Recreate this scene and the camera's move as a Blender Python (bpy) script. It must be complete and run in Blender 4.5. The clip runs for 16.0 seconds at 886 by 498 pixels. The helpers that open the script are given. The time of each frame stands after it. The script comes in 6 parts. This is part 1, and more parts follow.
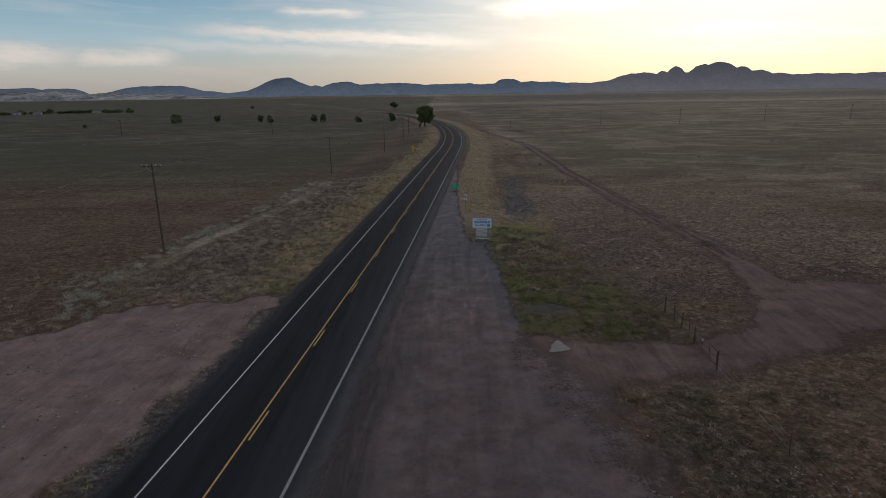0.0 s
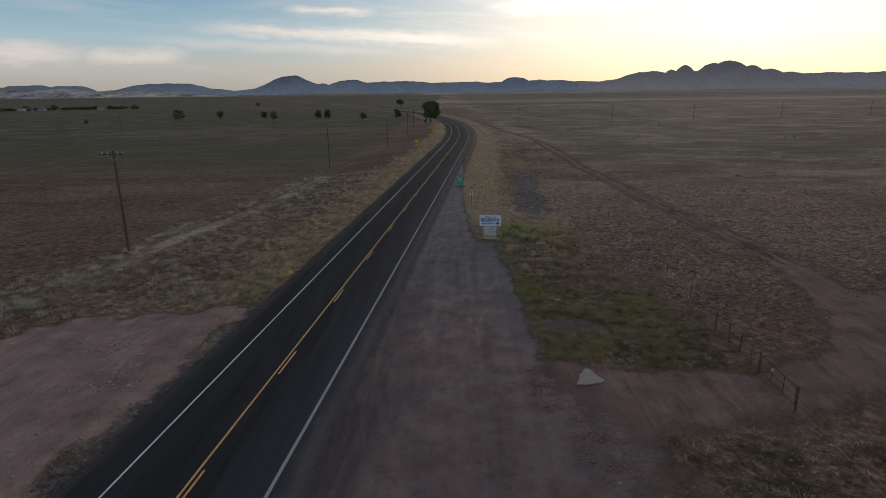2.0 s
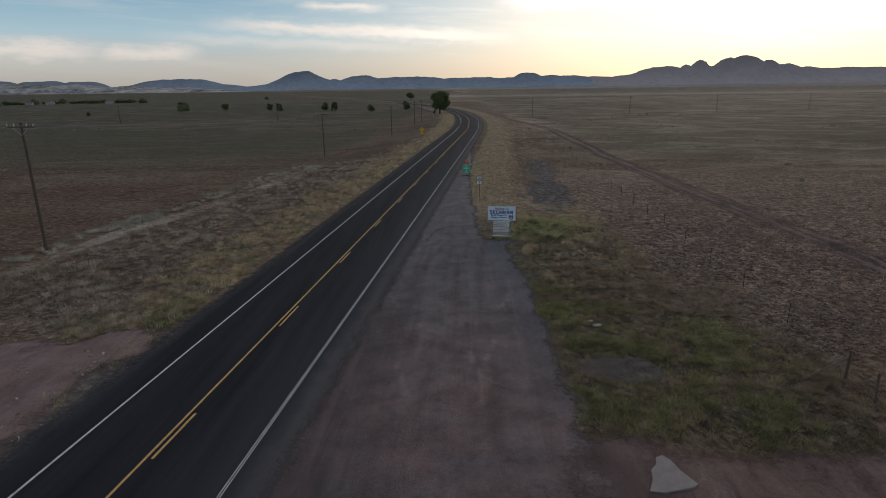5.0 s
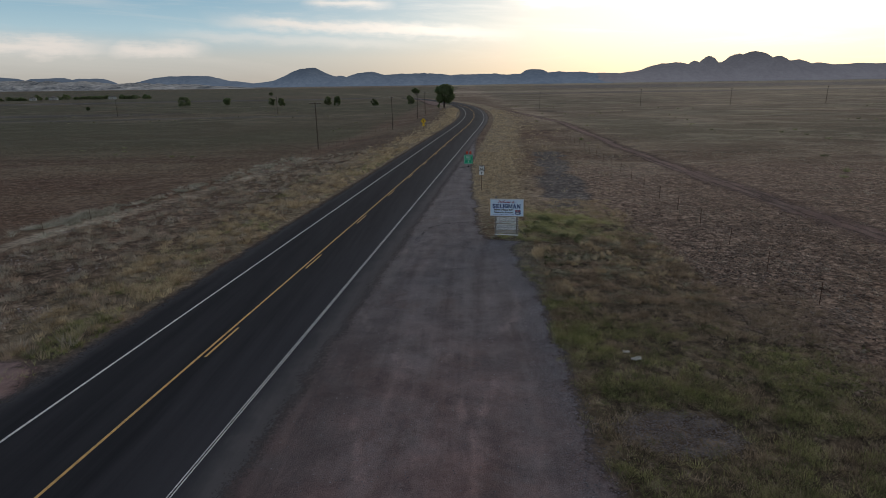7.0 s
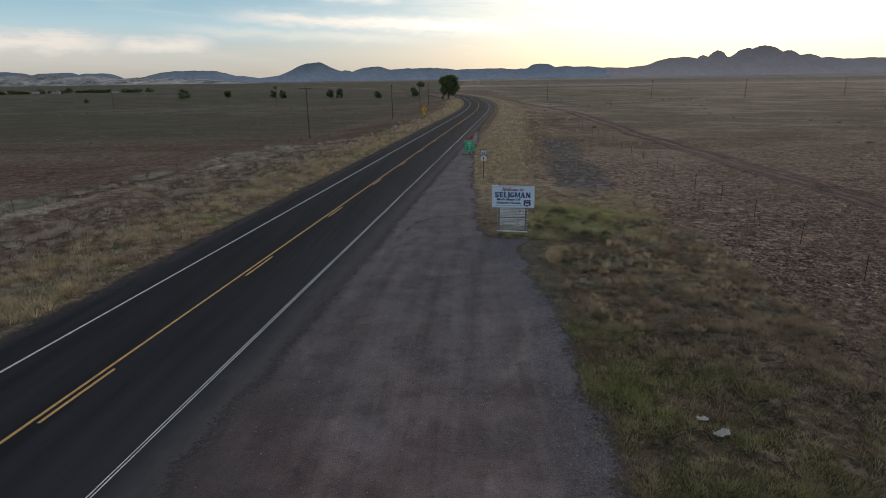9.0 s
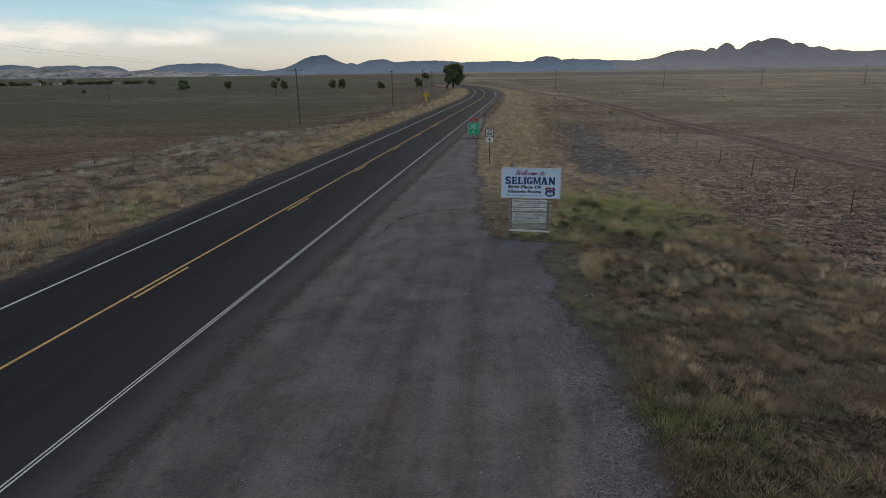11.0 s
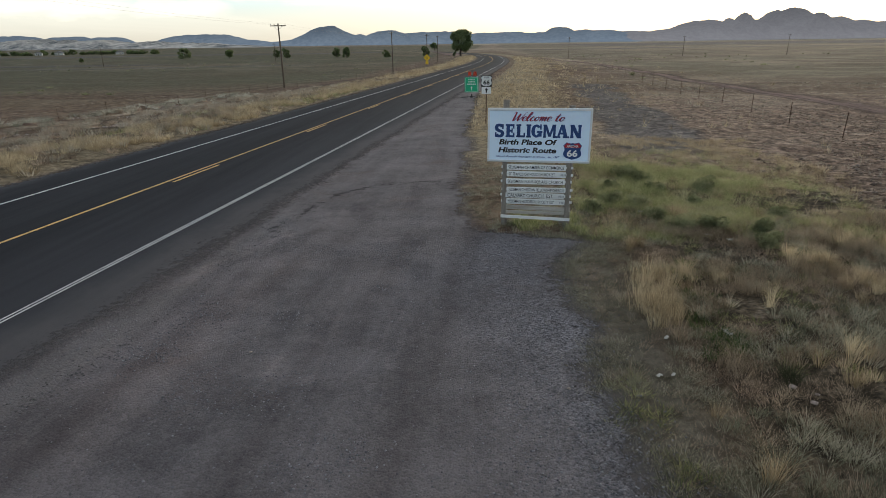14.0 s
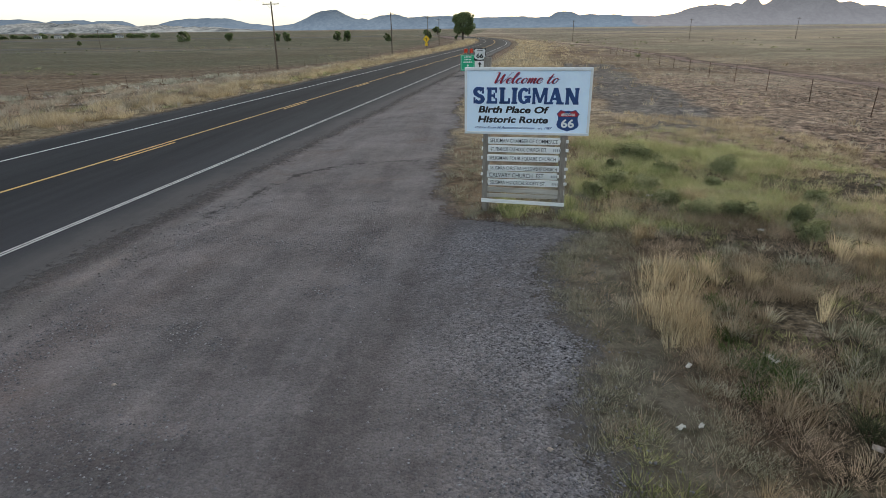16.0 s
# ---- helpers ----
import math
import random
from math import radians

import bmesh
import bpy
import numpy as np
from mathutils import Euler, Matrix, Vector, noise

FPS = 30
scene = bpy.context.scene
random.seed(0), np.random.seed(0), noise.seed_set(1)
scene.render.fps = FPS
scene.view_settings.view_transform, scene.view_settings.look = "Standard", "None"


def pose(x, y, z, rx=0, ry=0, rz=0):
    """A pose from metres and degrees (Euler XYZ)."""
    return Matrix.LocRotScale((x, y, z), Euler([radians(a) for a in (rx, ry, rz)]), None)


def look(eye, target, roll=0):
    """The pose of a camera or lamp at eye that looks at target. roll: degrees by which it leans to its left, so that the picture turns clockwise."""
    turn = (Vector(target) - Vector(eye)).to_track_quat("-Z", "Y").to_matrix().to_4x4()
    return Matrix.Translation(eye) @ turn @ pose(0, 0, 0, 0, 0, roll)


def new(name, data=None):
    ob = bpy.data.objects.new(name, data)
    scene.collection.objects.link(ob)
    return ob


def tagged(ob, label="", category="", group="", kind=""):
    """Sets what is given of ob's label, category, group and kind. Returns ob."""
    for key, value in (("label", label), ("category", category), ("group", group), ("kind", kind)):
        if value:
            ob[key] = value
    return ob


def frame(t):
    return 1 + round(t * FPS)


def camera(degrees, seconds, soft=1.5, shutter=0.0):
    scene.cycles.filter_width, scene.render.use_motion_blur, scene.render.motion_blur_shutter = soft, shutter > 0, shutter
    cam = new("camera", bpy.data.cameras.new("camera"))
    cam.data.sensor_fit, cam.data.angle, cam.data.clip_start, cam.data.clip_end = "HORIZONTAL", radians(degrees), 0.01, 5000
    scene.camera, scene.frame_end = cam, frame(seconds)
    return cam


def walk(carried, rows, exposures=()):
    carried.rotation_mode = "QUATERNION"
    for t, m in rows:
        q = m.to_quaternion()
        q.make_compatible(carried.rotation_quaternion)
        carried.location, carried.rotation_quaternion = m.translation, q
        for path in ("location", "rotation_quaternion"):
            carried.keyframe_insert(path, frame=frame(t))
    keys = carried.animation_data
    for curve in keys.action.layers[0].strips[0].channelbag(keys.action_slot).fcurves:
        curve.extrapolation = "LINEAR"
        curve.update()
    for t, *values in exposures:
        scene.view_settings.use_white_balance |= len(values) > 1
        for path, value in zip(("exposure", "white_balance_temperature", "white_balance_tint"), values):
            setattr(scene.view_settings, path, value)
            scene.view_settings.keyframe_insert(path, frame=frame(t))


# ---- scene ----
cam = camera(75.5, 16.0, 0.8)
PATH = [
    (0, (0.183, -2.406, 18.271), (0.179, -0.476, 17.748), -0.84),
    (0.5, (0.277, -0.212, 17.759), (0.269, 1.717, 17.234), -0.79),
    (1, (0.369, 1.985, 17.223), (0.356, 3.915, 16.697), -0.75),
    (1.5, (0.464, 4.178, 16.685), (0.445, 6.108, 16.160), -0.72),
    (2, (0.576, 6.369, 16.161), (0.550, 8.298, 15.634), -0.70),
    (2.5, (0.705, 8.592, 15.629), (0.672, 10.520, 15.100), -0.69),
    (3, (0.849, 10.851, 15.084), (0.808, 12.779, 14.553), -0.69),
    (3.5, (1.003, 13.085, 14.536), (0.955, 15.012, 14.003), -0.70),
    (4, (1.169, 15.284, 13.984), (1.115, 17.211, 13.450), -0.71),
    (4.5, (1.350, 17.495, 13.429), (1.290, 19.420, 12.892), -0.73),
    (5, (1.540, 19.709, 12.878), (1.475, 21.634, 12.339), -0.75),
    (5.5, (1.729, 21.894, 12.341), (1.658, 23.819, 11.801), -0.76),
    (6, (1.908, 24.015, 11.827), (1.832, 25.939, 11.286), -0.77),
    (6.5, (2.071, 26.063, 11.337), (1.990, 27.986, 10.793), -0.78),
    (7, (2.222, 28.083, 10.856), (2.136, 30.004, 10.308), -0.79),
    (7.5, (2.376, 30.197, 10.351), (2.285, 32.117, 9.799), -0.80),
    (8, (2.536, 32.381, 9.805), (2.440, 34.299, 9.246), -0.80),
    (8.5, (2.692, 34.573, 9.236), (2.591, 36.490, 8.673), -0.80),
    (9, (2.818, 36.751, 8.669), (2.712, 38.667, 8.106), -0.80),
    (9.5, (2.894, 38.931, 8.122), (2.785, 40.847, 7.558), -0.80),
    (10, (2.926, 41.131, 7.600), (2.811, 43.046, 7.034), -0.79),
    (10.5, (2.932, 43.353, 7.101), (2.813, 45.266, 6.528), -0.79),
    (11, (2.943, 45.578, 6.619), (2.819, 47.487, 6.035), -0.79),
    (11.5, (2.988, 47.751, 6.153), (2.858, 49.655, 5.555), -0.79),
    (12, (3.088, 49.773, 5.710), (2.952, 51.672, 5.097), -0.79),
    (12.5, (3.247, 51.488, 5.314), (3.106, 53.381, 4.684), -0.80),
    (13, (3.457, 52.936, 4.949), (3.311, 54.823, 4.305), -0.80),
    (13.5, (3.688, 54.181, 4.613), (3.537, 56.065, 3.957), -0.80),
    (14, (3.907, 55.304, 4.298), (3.752, 57.183, 3.630), -0.79),
    (14.5, (4.092, 56.300, 4.016), (3.935, 58.174, 3.334), -0.77),
    (15, (4.238, 57.070, 3.790), (4.079, 58.938, 3.093), -0.74),
    (15.5, (4.349, 57.524, 3.637), (4.188, 59.387, 2.929), -0.71),
    (16, (4.426, 57.658, 3.564), (4.263, 59.520, 2.852), -0.66),
]
EXPOSURES = [(0.0, -0.31, 6300, 15), (3.5, -0.19, 6290, 15), (7.0, -0.11, 6290, 14), (9.0, 0.04, 6350, 13), (11.5, 0.29, 6410, 11), (12.5, 0.46, 6470, 10), (14.0, 0.72, 6600, 9), (16.0, 1.16, 6650, 8)]
walk(cam, [(t, look(eye, target, roll)) for t, eye, target, roll in PATH], EXPOSURES)

# ---- world, sun ----
SUN_AZ, SUN_EL = 27.0, 6.5            # degrees right of the +y axis, and above the horizon
world = bpy.data.worlds.new("dusk_sky")
scene.world = world
world.use_nodes = True


class Nodes:
    """A short way to write node trees."""

    def __init__(self, tree):
        self.tree = tree
        tree.nodes.clear()

    def add(self, kind, **settings):
        n = self.tree.nodes.new(kind)
        for k, v in settings.items():
            if k == "attribute_name":
                n.attribute_name = v
            else:
                self.put(n.inputs[k], v)
        return n

    def put(self, socket, v):
        if isinstance(v, bpy.types.NodeSocket):
            self.tree.links.new(v, socket)
        else:
            if socket.type == "RGBA" and len(v) == 3:
                v = (*v, 1)
            socket.default_value = v

    def math(self, op, a, b=0.0, c=0.0, clamp=False):
        n = self.tree.nodes.new("ShaderNodeMath")
        n.operation, n.use_clamp = op, clamp
        for s, v in zip(n.inputs, (a, b, c)):
            self.put(s, v)
        return n.outputs[0]

    def vmath(self, op, a, b=(0, 0, 0)):
        n = self.tree.nodes.new("ShaderNodeVectorMath")
        n.operation = op
        self.put(n.inputs[0], a)
        if op == "SCALE":
            self.put(n.inputs["Scale"], b)
        else:
            self.put(n.inputs[1], b)
        return n.outputs["Value"] if op in ("DOT_PRODUCT", "LENGTH") else n.outputs[0]

    def mix(self, fac, a, b, blend="MIX"):
        n = self.tree.nodes.new("ShaderNodeMix")
        n.data_type, n.blend_type = "RGBA", blend
        self.put(n.inputs[0], fac)
        self.put(n.inputs[6], a)
        self.put(n.inputs[7], b)
        return n.outputs[2]

    def ramp(self, fac, stops):
        n = self.tree.nodes.new("ShaderNodeValToRGB")
        el = n.color_ramp.elements
        while len(el) < len(stops):
            el.new(0.5)
        for e, (p, c) in zip(el, stops):
            e.position = p
            e.color = (c, c, c, 1) if isinstance(c, (int, float)) else (*c, 1)
        self.put(n.inputs[0], fac)
        return n.outputs[0]

    def cells(self, vec, scale):
        """A random grey for each cell of a pebble pattern, and the distance to the cell's middle."""
        n = self.tree.nodes.new("ShaderNodeTexVoronoi")
        self.put(n.inputs["Vector"], vec)
        n.inputs["Scale"].default_value = scale
        s = self.tree.nodes.new("ShaderNodeSeparateColor")
        self.put(s.inputs[0], n.outputs["Color"])
        return s.outputs[0], n.outputs["Distance"]

    def noise(self, vec, scale, detail=4.0, rough=0.55, distortion=0.0):
        n = self.tree.nodes.new("ShaderNodeTexNoise")
        self.put(n.inputs["Vector"], vec)
        n.inputs["Scale"].default_value = scale
        n.inputs["Detail"].default_value = detail
        n.inputs["Roughness"].default_value = rough
        n.inputs["Distortion"].default_value = distortion
        return n.outputs[0]


def smooth(a, b, x):
    t = np.clip((x - a) / (b - a), 0, 1)
    return t * t * (3 - 2 * t)


sun_dir = Vector((math.sin(radians(SUN_AZ)) * math.cos(radians(SUN_EL)), math.cos(radians(SUN_AZ)) * math.cos(radians(SUN_EL)), math.sin(radians(SUN_EL))))
SKY_STRENGTH = 0.10
wn = Nodes(world.node_tree)
way = wn.add("ShaderNodeTexCoord").outputs["Generated"]
sky = wn.add("ShaderNodeTexSky")
sky.sky_type, sky.sun_disc, sky.altitude, sky.dust_density = "NISHITA", False, 1600, 1.0
sky.sun_elevation, sky.sun_rotation = radians(SUN_EL), radians(SUN_AZ)
sep = wn.add("ShaderNodeSeparateXYZ", Vector=way)
up = wn.math("MAXIMUM", sep.outputs[2], 0.0)
toward = wn.math("MAXIMUM", wn.vmath("DOT_PRODUCT", way, tuple(sun_dir)), 0.0)
glow = wn.math("POWER", toward, 9.0)
# clear sky: blue overhead, a pale band of haze low down, warm toward the sun
clear = wn.mix(1.0, sky.outputs[0], (SKY_STRENGTH, SKY_STRENGTH, SKY_STRENGTH), "MULTIPLY")
band = wn.ramp(up, [(0.0, (0.47, 0.428, 0.355)), (0.045, (0.555, 0.562, 0.50)), (0.085, (0.43, 0.60, 0.645)), (0.15, (0.22, 0.43, 0.56)), (0.30, (0.26, 0.36, 0.48)), (0.6, (0.40, 0.42, 0.46)), (1.0, (0.44, 0.45, 0.48))])
clear = wn.mix(wn.math("POWER", wn.math("SUBTRACT", 1.0, up), 0.5), clear, band)
warm = wn.ramp(up, [(0.0, (1.75, 1.25, 0.66)), (0.08, (1.85, 1.54, 1.08)), (0.2, (1.7, 1.56, 1.34))])
clear = wn.mix(wn.math("MULTIPLY", glow, 0.95), clear, warm)
# streaks of high cloud, long and level, dipping a little to one side
az = wn.math("ARCTAN2", sep.outputs[0], sep.outputs[1])
el = wn.math("ARCSINE", up)
line = wn.add("ShaderNodeCombineXYZ", X=wn.math("MULTIPLY", az, 2.6), Y=wn.math("ADD", wn.math("MULTIPLY", el, 27.0), wn.math("MULTIPLY", az, 0.9)), Z=0.0).outputs[0]
streak = wn.noise(line, 1.15, 8.0, 0.64, 0.6)
puff = wn.noise(wn.add("ShaderNodeCombineXYZ", X=wn.math("MULTIPLY", az, 22.0), Y=wn.math("MULTIPLY", el, 60.0), Z=0.0).outputs[0], 1.0, 6.0, 0.6)
veil = wn.noise(line, 0.45, 3.0, 0.5, 0.3)
cover = wn.ramp(wn.math("ADD", wn.math("MULTIPLY", streak, 0.65), wn.math("MULTIPLY", veil, 0.35)), [(0.51, 0.0), (0.60, 0.40), (0.70, 0.8)])
cover = wn.math("MULTIPLY", cover, wn.ramp(up, [(0.0, 0.05), (0.05, 0.30), (0.12, 0.40), (0.3, 0.7), (0.5, 0.95)]))


def streak_at(a0, a1, e0, e1, thick, amount):
    """One long cloud between two bearings (radians), its height above the horizon sliding from e0 to e1."""
    f = wn.math("DIVIDE", wn.math("SUBTRACT", az, a0), a1 - a0)
    mid = wn.math("ADD", e0, wn.math("MULTIPLY", f, e1 - e0))
    off = wn.math("DIVIDE", wn.math("ADD", wn.math("SUBTRACT", el, mid), wn.math("ADD", wn.math("MULTIPLY", wn.math("SUBTRACT", streak, 0.5), thick * 2.6), wn.math("MULTIPLY", wn.math("SUBTRACT", puff, 0.5), thick * 2.4))), thick)
    body = wn.math("POWER", 2.718, wn.math("MULTIPLY", wn.math("MULTIPLY", off, off), -1.0))
    ends = wn.math("MULTIPLY", wn.ramp(f, [(0.0, 0.0), (0.22, 1.0)]), wn.ramp(f, [(0.7, 1.0), (1.0, 0.0)]))
    return wn.math("MULTIPLY", wn.math("MULTIPLY", body, ends), amount)


for parts_of in ((-0.42, 0.10, 0.103, 0.079, 0.010, 0.75), (-0.78, -0.52, 0.060, 0.062, 0.012, 0.80), (-0.56, -0.40, 0.056, 0.060, 0.009, 0.75), (-0.27, -0.11, 0.129, 0.127, 0.007, 0.7), (-0.5, -0.05, 0.080, 0.066, 0.008, 0.35), (0.05, 0.32, 0.131, 0.136, 0.012, 0.6)):
    cover = wn.math("MAXIMUM", cover, streak_at(*parts_of))
cloud = wn.mix(glow, (0.88, 0.80, 0.69), (2.9, 2.5, 1.95))
whole = wn.mix(cover, clear, cloud)
back = wn.add("ShaderNodeBackground", Color=whole, Strength=1.0)
wn.tree.links.new(back.outputs[0], wn.add("ShaderNodeOutputWorld").inputs[0])

sun = new("sun", bpy.data.lights.new("sun", "SUN"))
sun.data.energy, sun.data.angle, sun.data.color = 0.5, radians(14), (1.0, 0.86, 0.66)
sun.matrix_world = look(sun_dir * 100, (0, 0, 0))


# ---- materials ----
def material(name):
    m = bpy.data.materials.new(name)
    m.use_nodes = True
    return m, Nodes(m.node_tree)


def finish(m, n, color, rough=0.85, bump=None, bump_dist=0.02, bump_strength=0.6, metallic=0.0, specular=0.3, transmit=None, alpha=None):
    b = n.add("ShaderNodeBsdfPrincipled")
    for k, v in (("Base Color", color), ("Roughness", rough), ("Metallic", metallic), ("Specular IOR Level", specular)):
        n.put(b.inputs[k], v)
    if alpha is not None:
        n.put(b.inputs["Alpha"], alpha)
    if bump is not None:
        bp = n.add("ShaderNodeBump", Height=bump, Distance=bump_dist, Strength=bump_strength)
        n.put(b.inputs["Normal"], bp.outputs[0])
    out = b.outputs[0]
    if transmit is not None:
        t = n.add("ShaderNodeBsdfTranslucent", Color=transmit)
        mx = n.add("ShaderNodeMixShader", Fac=0.5)
        n.put(mx.inputs[1], out)
        n.put(mx.inputs[2], t.outputs[0])
        out = mx.outputs[0]
    n.tree.links.new(out, n.add("ShaderNodeOutputMaterial").inputs[0])
    return m


def place_of(n):
    return n.add("ShaderNodeNewGeometry").outputs["Position"]


def worn(name, a, b, scale=6.0, rough=0.8, bump=0.01, metallic=0.0, stretch=(1, 1, 1), specular=0.3, dirt=None):
    """A painted, wooden or metal surface: two tones, grain at two scales, a little relief, object by object a shade apart."""
    m, n = material(name)
    co = n.add("ShaderNodeMapping", Vector=n.add("ShaderNodeTexCoord").outputs["Object"], Scale=stretch).outputs[0]
    big, fine = n.noise(co, scale, 5), n.noise(co, scale * 9, 4)
    mixed = n.mix(n.ramp(n.math("ADD", n.math("MULTIPLY", big, 0.65), n.math("MULTIPLY", fine, 0.35)), [(0.36, 0.0), (0.64, 1.0)]), a, b)
    rnd = n.add("ShaderNodeObjectInfo").outputs["Random"]
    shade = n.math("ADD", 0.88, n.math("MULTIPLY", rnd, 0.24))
    col = n.mix(1.0, mixed, n.add("ShaderNodeCombineColor", Red=shade, Green=shade, Blue=shade).outputs[0], "MULTIPLY")
    if dirt:
        col = n.mix(n.ramp(n.noise(co, scale * 0.6, 6, 0.7), [(0.52, 0.0), (0.75, 0.6)]), col, dirt)
    return finish(m, n, col, rough, n.math("ADD", big, fine), bump, 0.5, metallic, specular)


def foliage(name, tones, scale=0.8, rough=0.85):
    """Leaves and grass: tones vary from blade to blade and from clump to clump."""
    m, n = material(name)
    g = n.add("ShaderNodeNewGeometry")
    clump = n.noise(g.outputs["Position"], scale, 3)
    plant = n.add("ShaderNodeAttribute", attribute_name="plant").outputs["Fac"]
    own = n.math("ADD", n.math("MULTIPLY", g.outputs["Random Per Island"], 0.30), n.math("MULTIPLY", plant, 0.70))
    pick = n.math("ADD", own, n.math("MULTIPLY", n.math("SUBTRACT", clump, 0.42), 0.6), clamp=True)
    col = n.ramp(pick, [(i / (len(tones) - 1), t) for i, t in enumerate(tones)])
    return finish(m, n, col, rough, specular=0.15, transmit=col)


# soil of the plain: masks say where it is bare and red, green, strawy or stony
m_ground, n = material("plain_soil")
pos = place_of(n)


def mask(n, name):
    return n.add("ShaderNodeAttribute", attribute_name=name).outputs["Fac"]


wide = n.noise(pos, 0.012, 5, 0.6)
broad = n.noise(n.add("ShaderNodeMapping", Vector=pos, Scale=(0.35, 1.0, 1.0)).outputs[0], 0.035, 6, 0.65, 0.4)
mid = n.noise(pos, 0.45, 6, 0.65)
fine = n.noise(pos, 4.5, 6, 0.7)
grit = n.noise(pos, 28.0, 3, 0.7)
soil = n.mix(n.ramp(mid, [(0.35, 0.0), (0.68, 1.0)]), (0.112, 0.068, 0.048), (0.255, 0.166, 0.113))
soil = n.mix(n.ramp(broad, [(0.44, 0.0), (0.56, 0.8)]), soil, (0.225, 0.165, 0.108))
soil = n.mix(n.ramp(n.math("ADD", n.math("MULTIPLY", broad, 0.6), n.math("MULTIPLY", mid, 0.4)), [(0.57, 0.0), (0.66, 0.8)]), soil, (0.44, 0.37, 0.26))
olive = n.mix(n.ramp(fine, [(0.3, 0.0), (0.7, 1.0)]), (0.086, 0.082, 0.049), (0.158, 0.150, 0.088))
straw = n.mix(n.ramp(fine, [(0.3, 0.0), (0.7, 1.0)]), (0.255, 0.200, 0.128), (0.43, 0.350, 0.230))
dark = n.mix(n.ramp(broad, [(0.4, 0.0), (0.6, 1.0)]), (0.094, 0.086, 0.085), (0.170, 0.154, 0.148))
red = n.mix(n.ramp(fine, [(0.3, 0.0), (0.7, 1.0)]), (0.148, 0.090, 0.061), (0.240, 0.155, 0.105))
stone = n.mix(n.ramp(n.noise(pos, 2.2, 5, 0.75), [(0.42, 0.0), (0.6, 1.0)]), (0.155, 0.104, 0.080), (0.325, 0.234, 0.176))


def ragged(name, width=0.22):
    """A mask whose border is frayed by the finer noises."""
    f = n.math("ADD", mask(n, name), n.math("ADD", n.math("MULTIPLY", n.math("SUBTRACT", mid, 0.5), 1.3), n.math("MULTIPLY", n.math("SUBTRACT", fine, 0.5), 0.6)))
    return n.ramp(f, [(0.5 - width, 0.0), (0.5 + width, 1.0)])


tan = n.mix(n.ramp(n.math("ADD", n.math("MULTIPLY", broad, 0.7), n.math("MULTIPLY", fine, 0.3)), [(0.43, 0.0), (0.57, 1.0)]), (0.212, 0.150, 0.104), (0.385, 0.297, 0.213))
pale_streak = n.noise(n.add("ShaderNodeMapping", Vector=pos, Scale=(0.019, 0.030, 1.0)).outputs[0], 1.0, 8, 0.66, 0.8)
tan = n.mix(n.ramp(pale_streak, [(0.55, 0.0), (0.61, 0.8)]), tan, (0.56, 0.46, 0.355))
tan = n.mix(n.ramp(pale_streak, [(0.40, 0.85), (0.46, 0.0)]), tan, (0.10, 0.078, 0.058))
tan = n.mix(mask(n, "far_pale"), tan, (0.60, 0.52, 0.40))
c = n.mix(ragged("tan_field", 0.45), soil, tan)
c = n.mix(ragged("stony"), c, stone)
c = n.mix(ragged("red_soil", 0.3), c, red)
c = n.mix(ragged("olive_grass", 0.4), c, olive)
c = n.mix(ragged("straw_grass", 0.3), c, straw)
c = n.mix(ragged("dark_band", 0.4), c, dark)
# dead thatch, darkened to stand in for shade between the tufts
shaded_thatch = n.mix(n.ramp(n.noise(pos, 11.0, 5, 0.7), [(0.36, 0.0), (0.62, 1.0)]), (0.034, 0.029, 0.020), (0.172, 0.134, 0.090))
c = n.mix(ragged("shaded_thatch", 0.3), c, shaded_thatch)
clump = n.noise(pos, 1.5, 8, 0.85)
warp = n.vmath("ADD", pos, n.vmath("SCALE", n.add("ShaderNodeTexNoise", Vector=pos, Scale=3.0).outputs["Color"], 0.5))
clod, clod_in = n.cells(warp, 3.6)
clod_small, _ = n.cells(warp, 8.5)
streaks = n.noise(n.add("ShaderNodeMapping", Vector=pos, Scale=(0.05, 0.10, 1.0)).outputs[0], 1.0, 7, 0.7, 0.6)
litter = n.noise(pos, 95.0, 2, 0.6)
c = n.mix(n.ramp(clump, [(0.49, 0.0), (0.56, 0.62)]), c, n.mix(1.0, c, (0.36, 0.35, 0.34), "MULTIPLY"))
c = n.mix(n.ramp(clump, [(0.39, 0.75), (0.45, 0.0)]), c, n.mix(0.55, c, (0.46, 0.38, 0.30)))
lumps = n.math("ADD", n.math("MULTIPLY", n.ramp(clod, [(0.15, 0.0), (0.85, 1.0)]), 0.75), n.math("SUBTRACT", n.math("MULTIPLY", clod_small, 0.65), n.math("MULTIPLY", clod_in, 0.35)))
trod = mask(n, "trodden")
lumps = n.math("ADD", n.math("ADD", n.math("SUBTRACT", 0.55, n.math("MULTIPLY", mask(n, "stony"), 0.14)), n.math("MULTIPLY", trod, 0.35)), n.math("MULTIPLY", n.math("MULTIPLY", lumps, n.math("SUBTRACT", 1.0, n.math("MULTIPLY", trod, 0.7))), n.math("ADD", 0.55, n.math("MULTIPLY", mask(n, "stony"), 0.6))))
c = n.mix(n.math("MULTIPLY", trod, 0.85), c, n.mix(n.ramp(fine, [(0.35, 0.0), (0.65, 1.0)]), (0.066, 0.062, 0.045), (0.180, 0.162, 0.128)))
c = n.mix(1.0, c, n.add("ShaderNodeCombineColor", Red=lumps, Green=lumps, Blue=lumps).outputs[0], "MULTIPLY")
streaky = mask(n, "streaky")
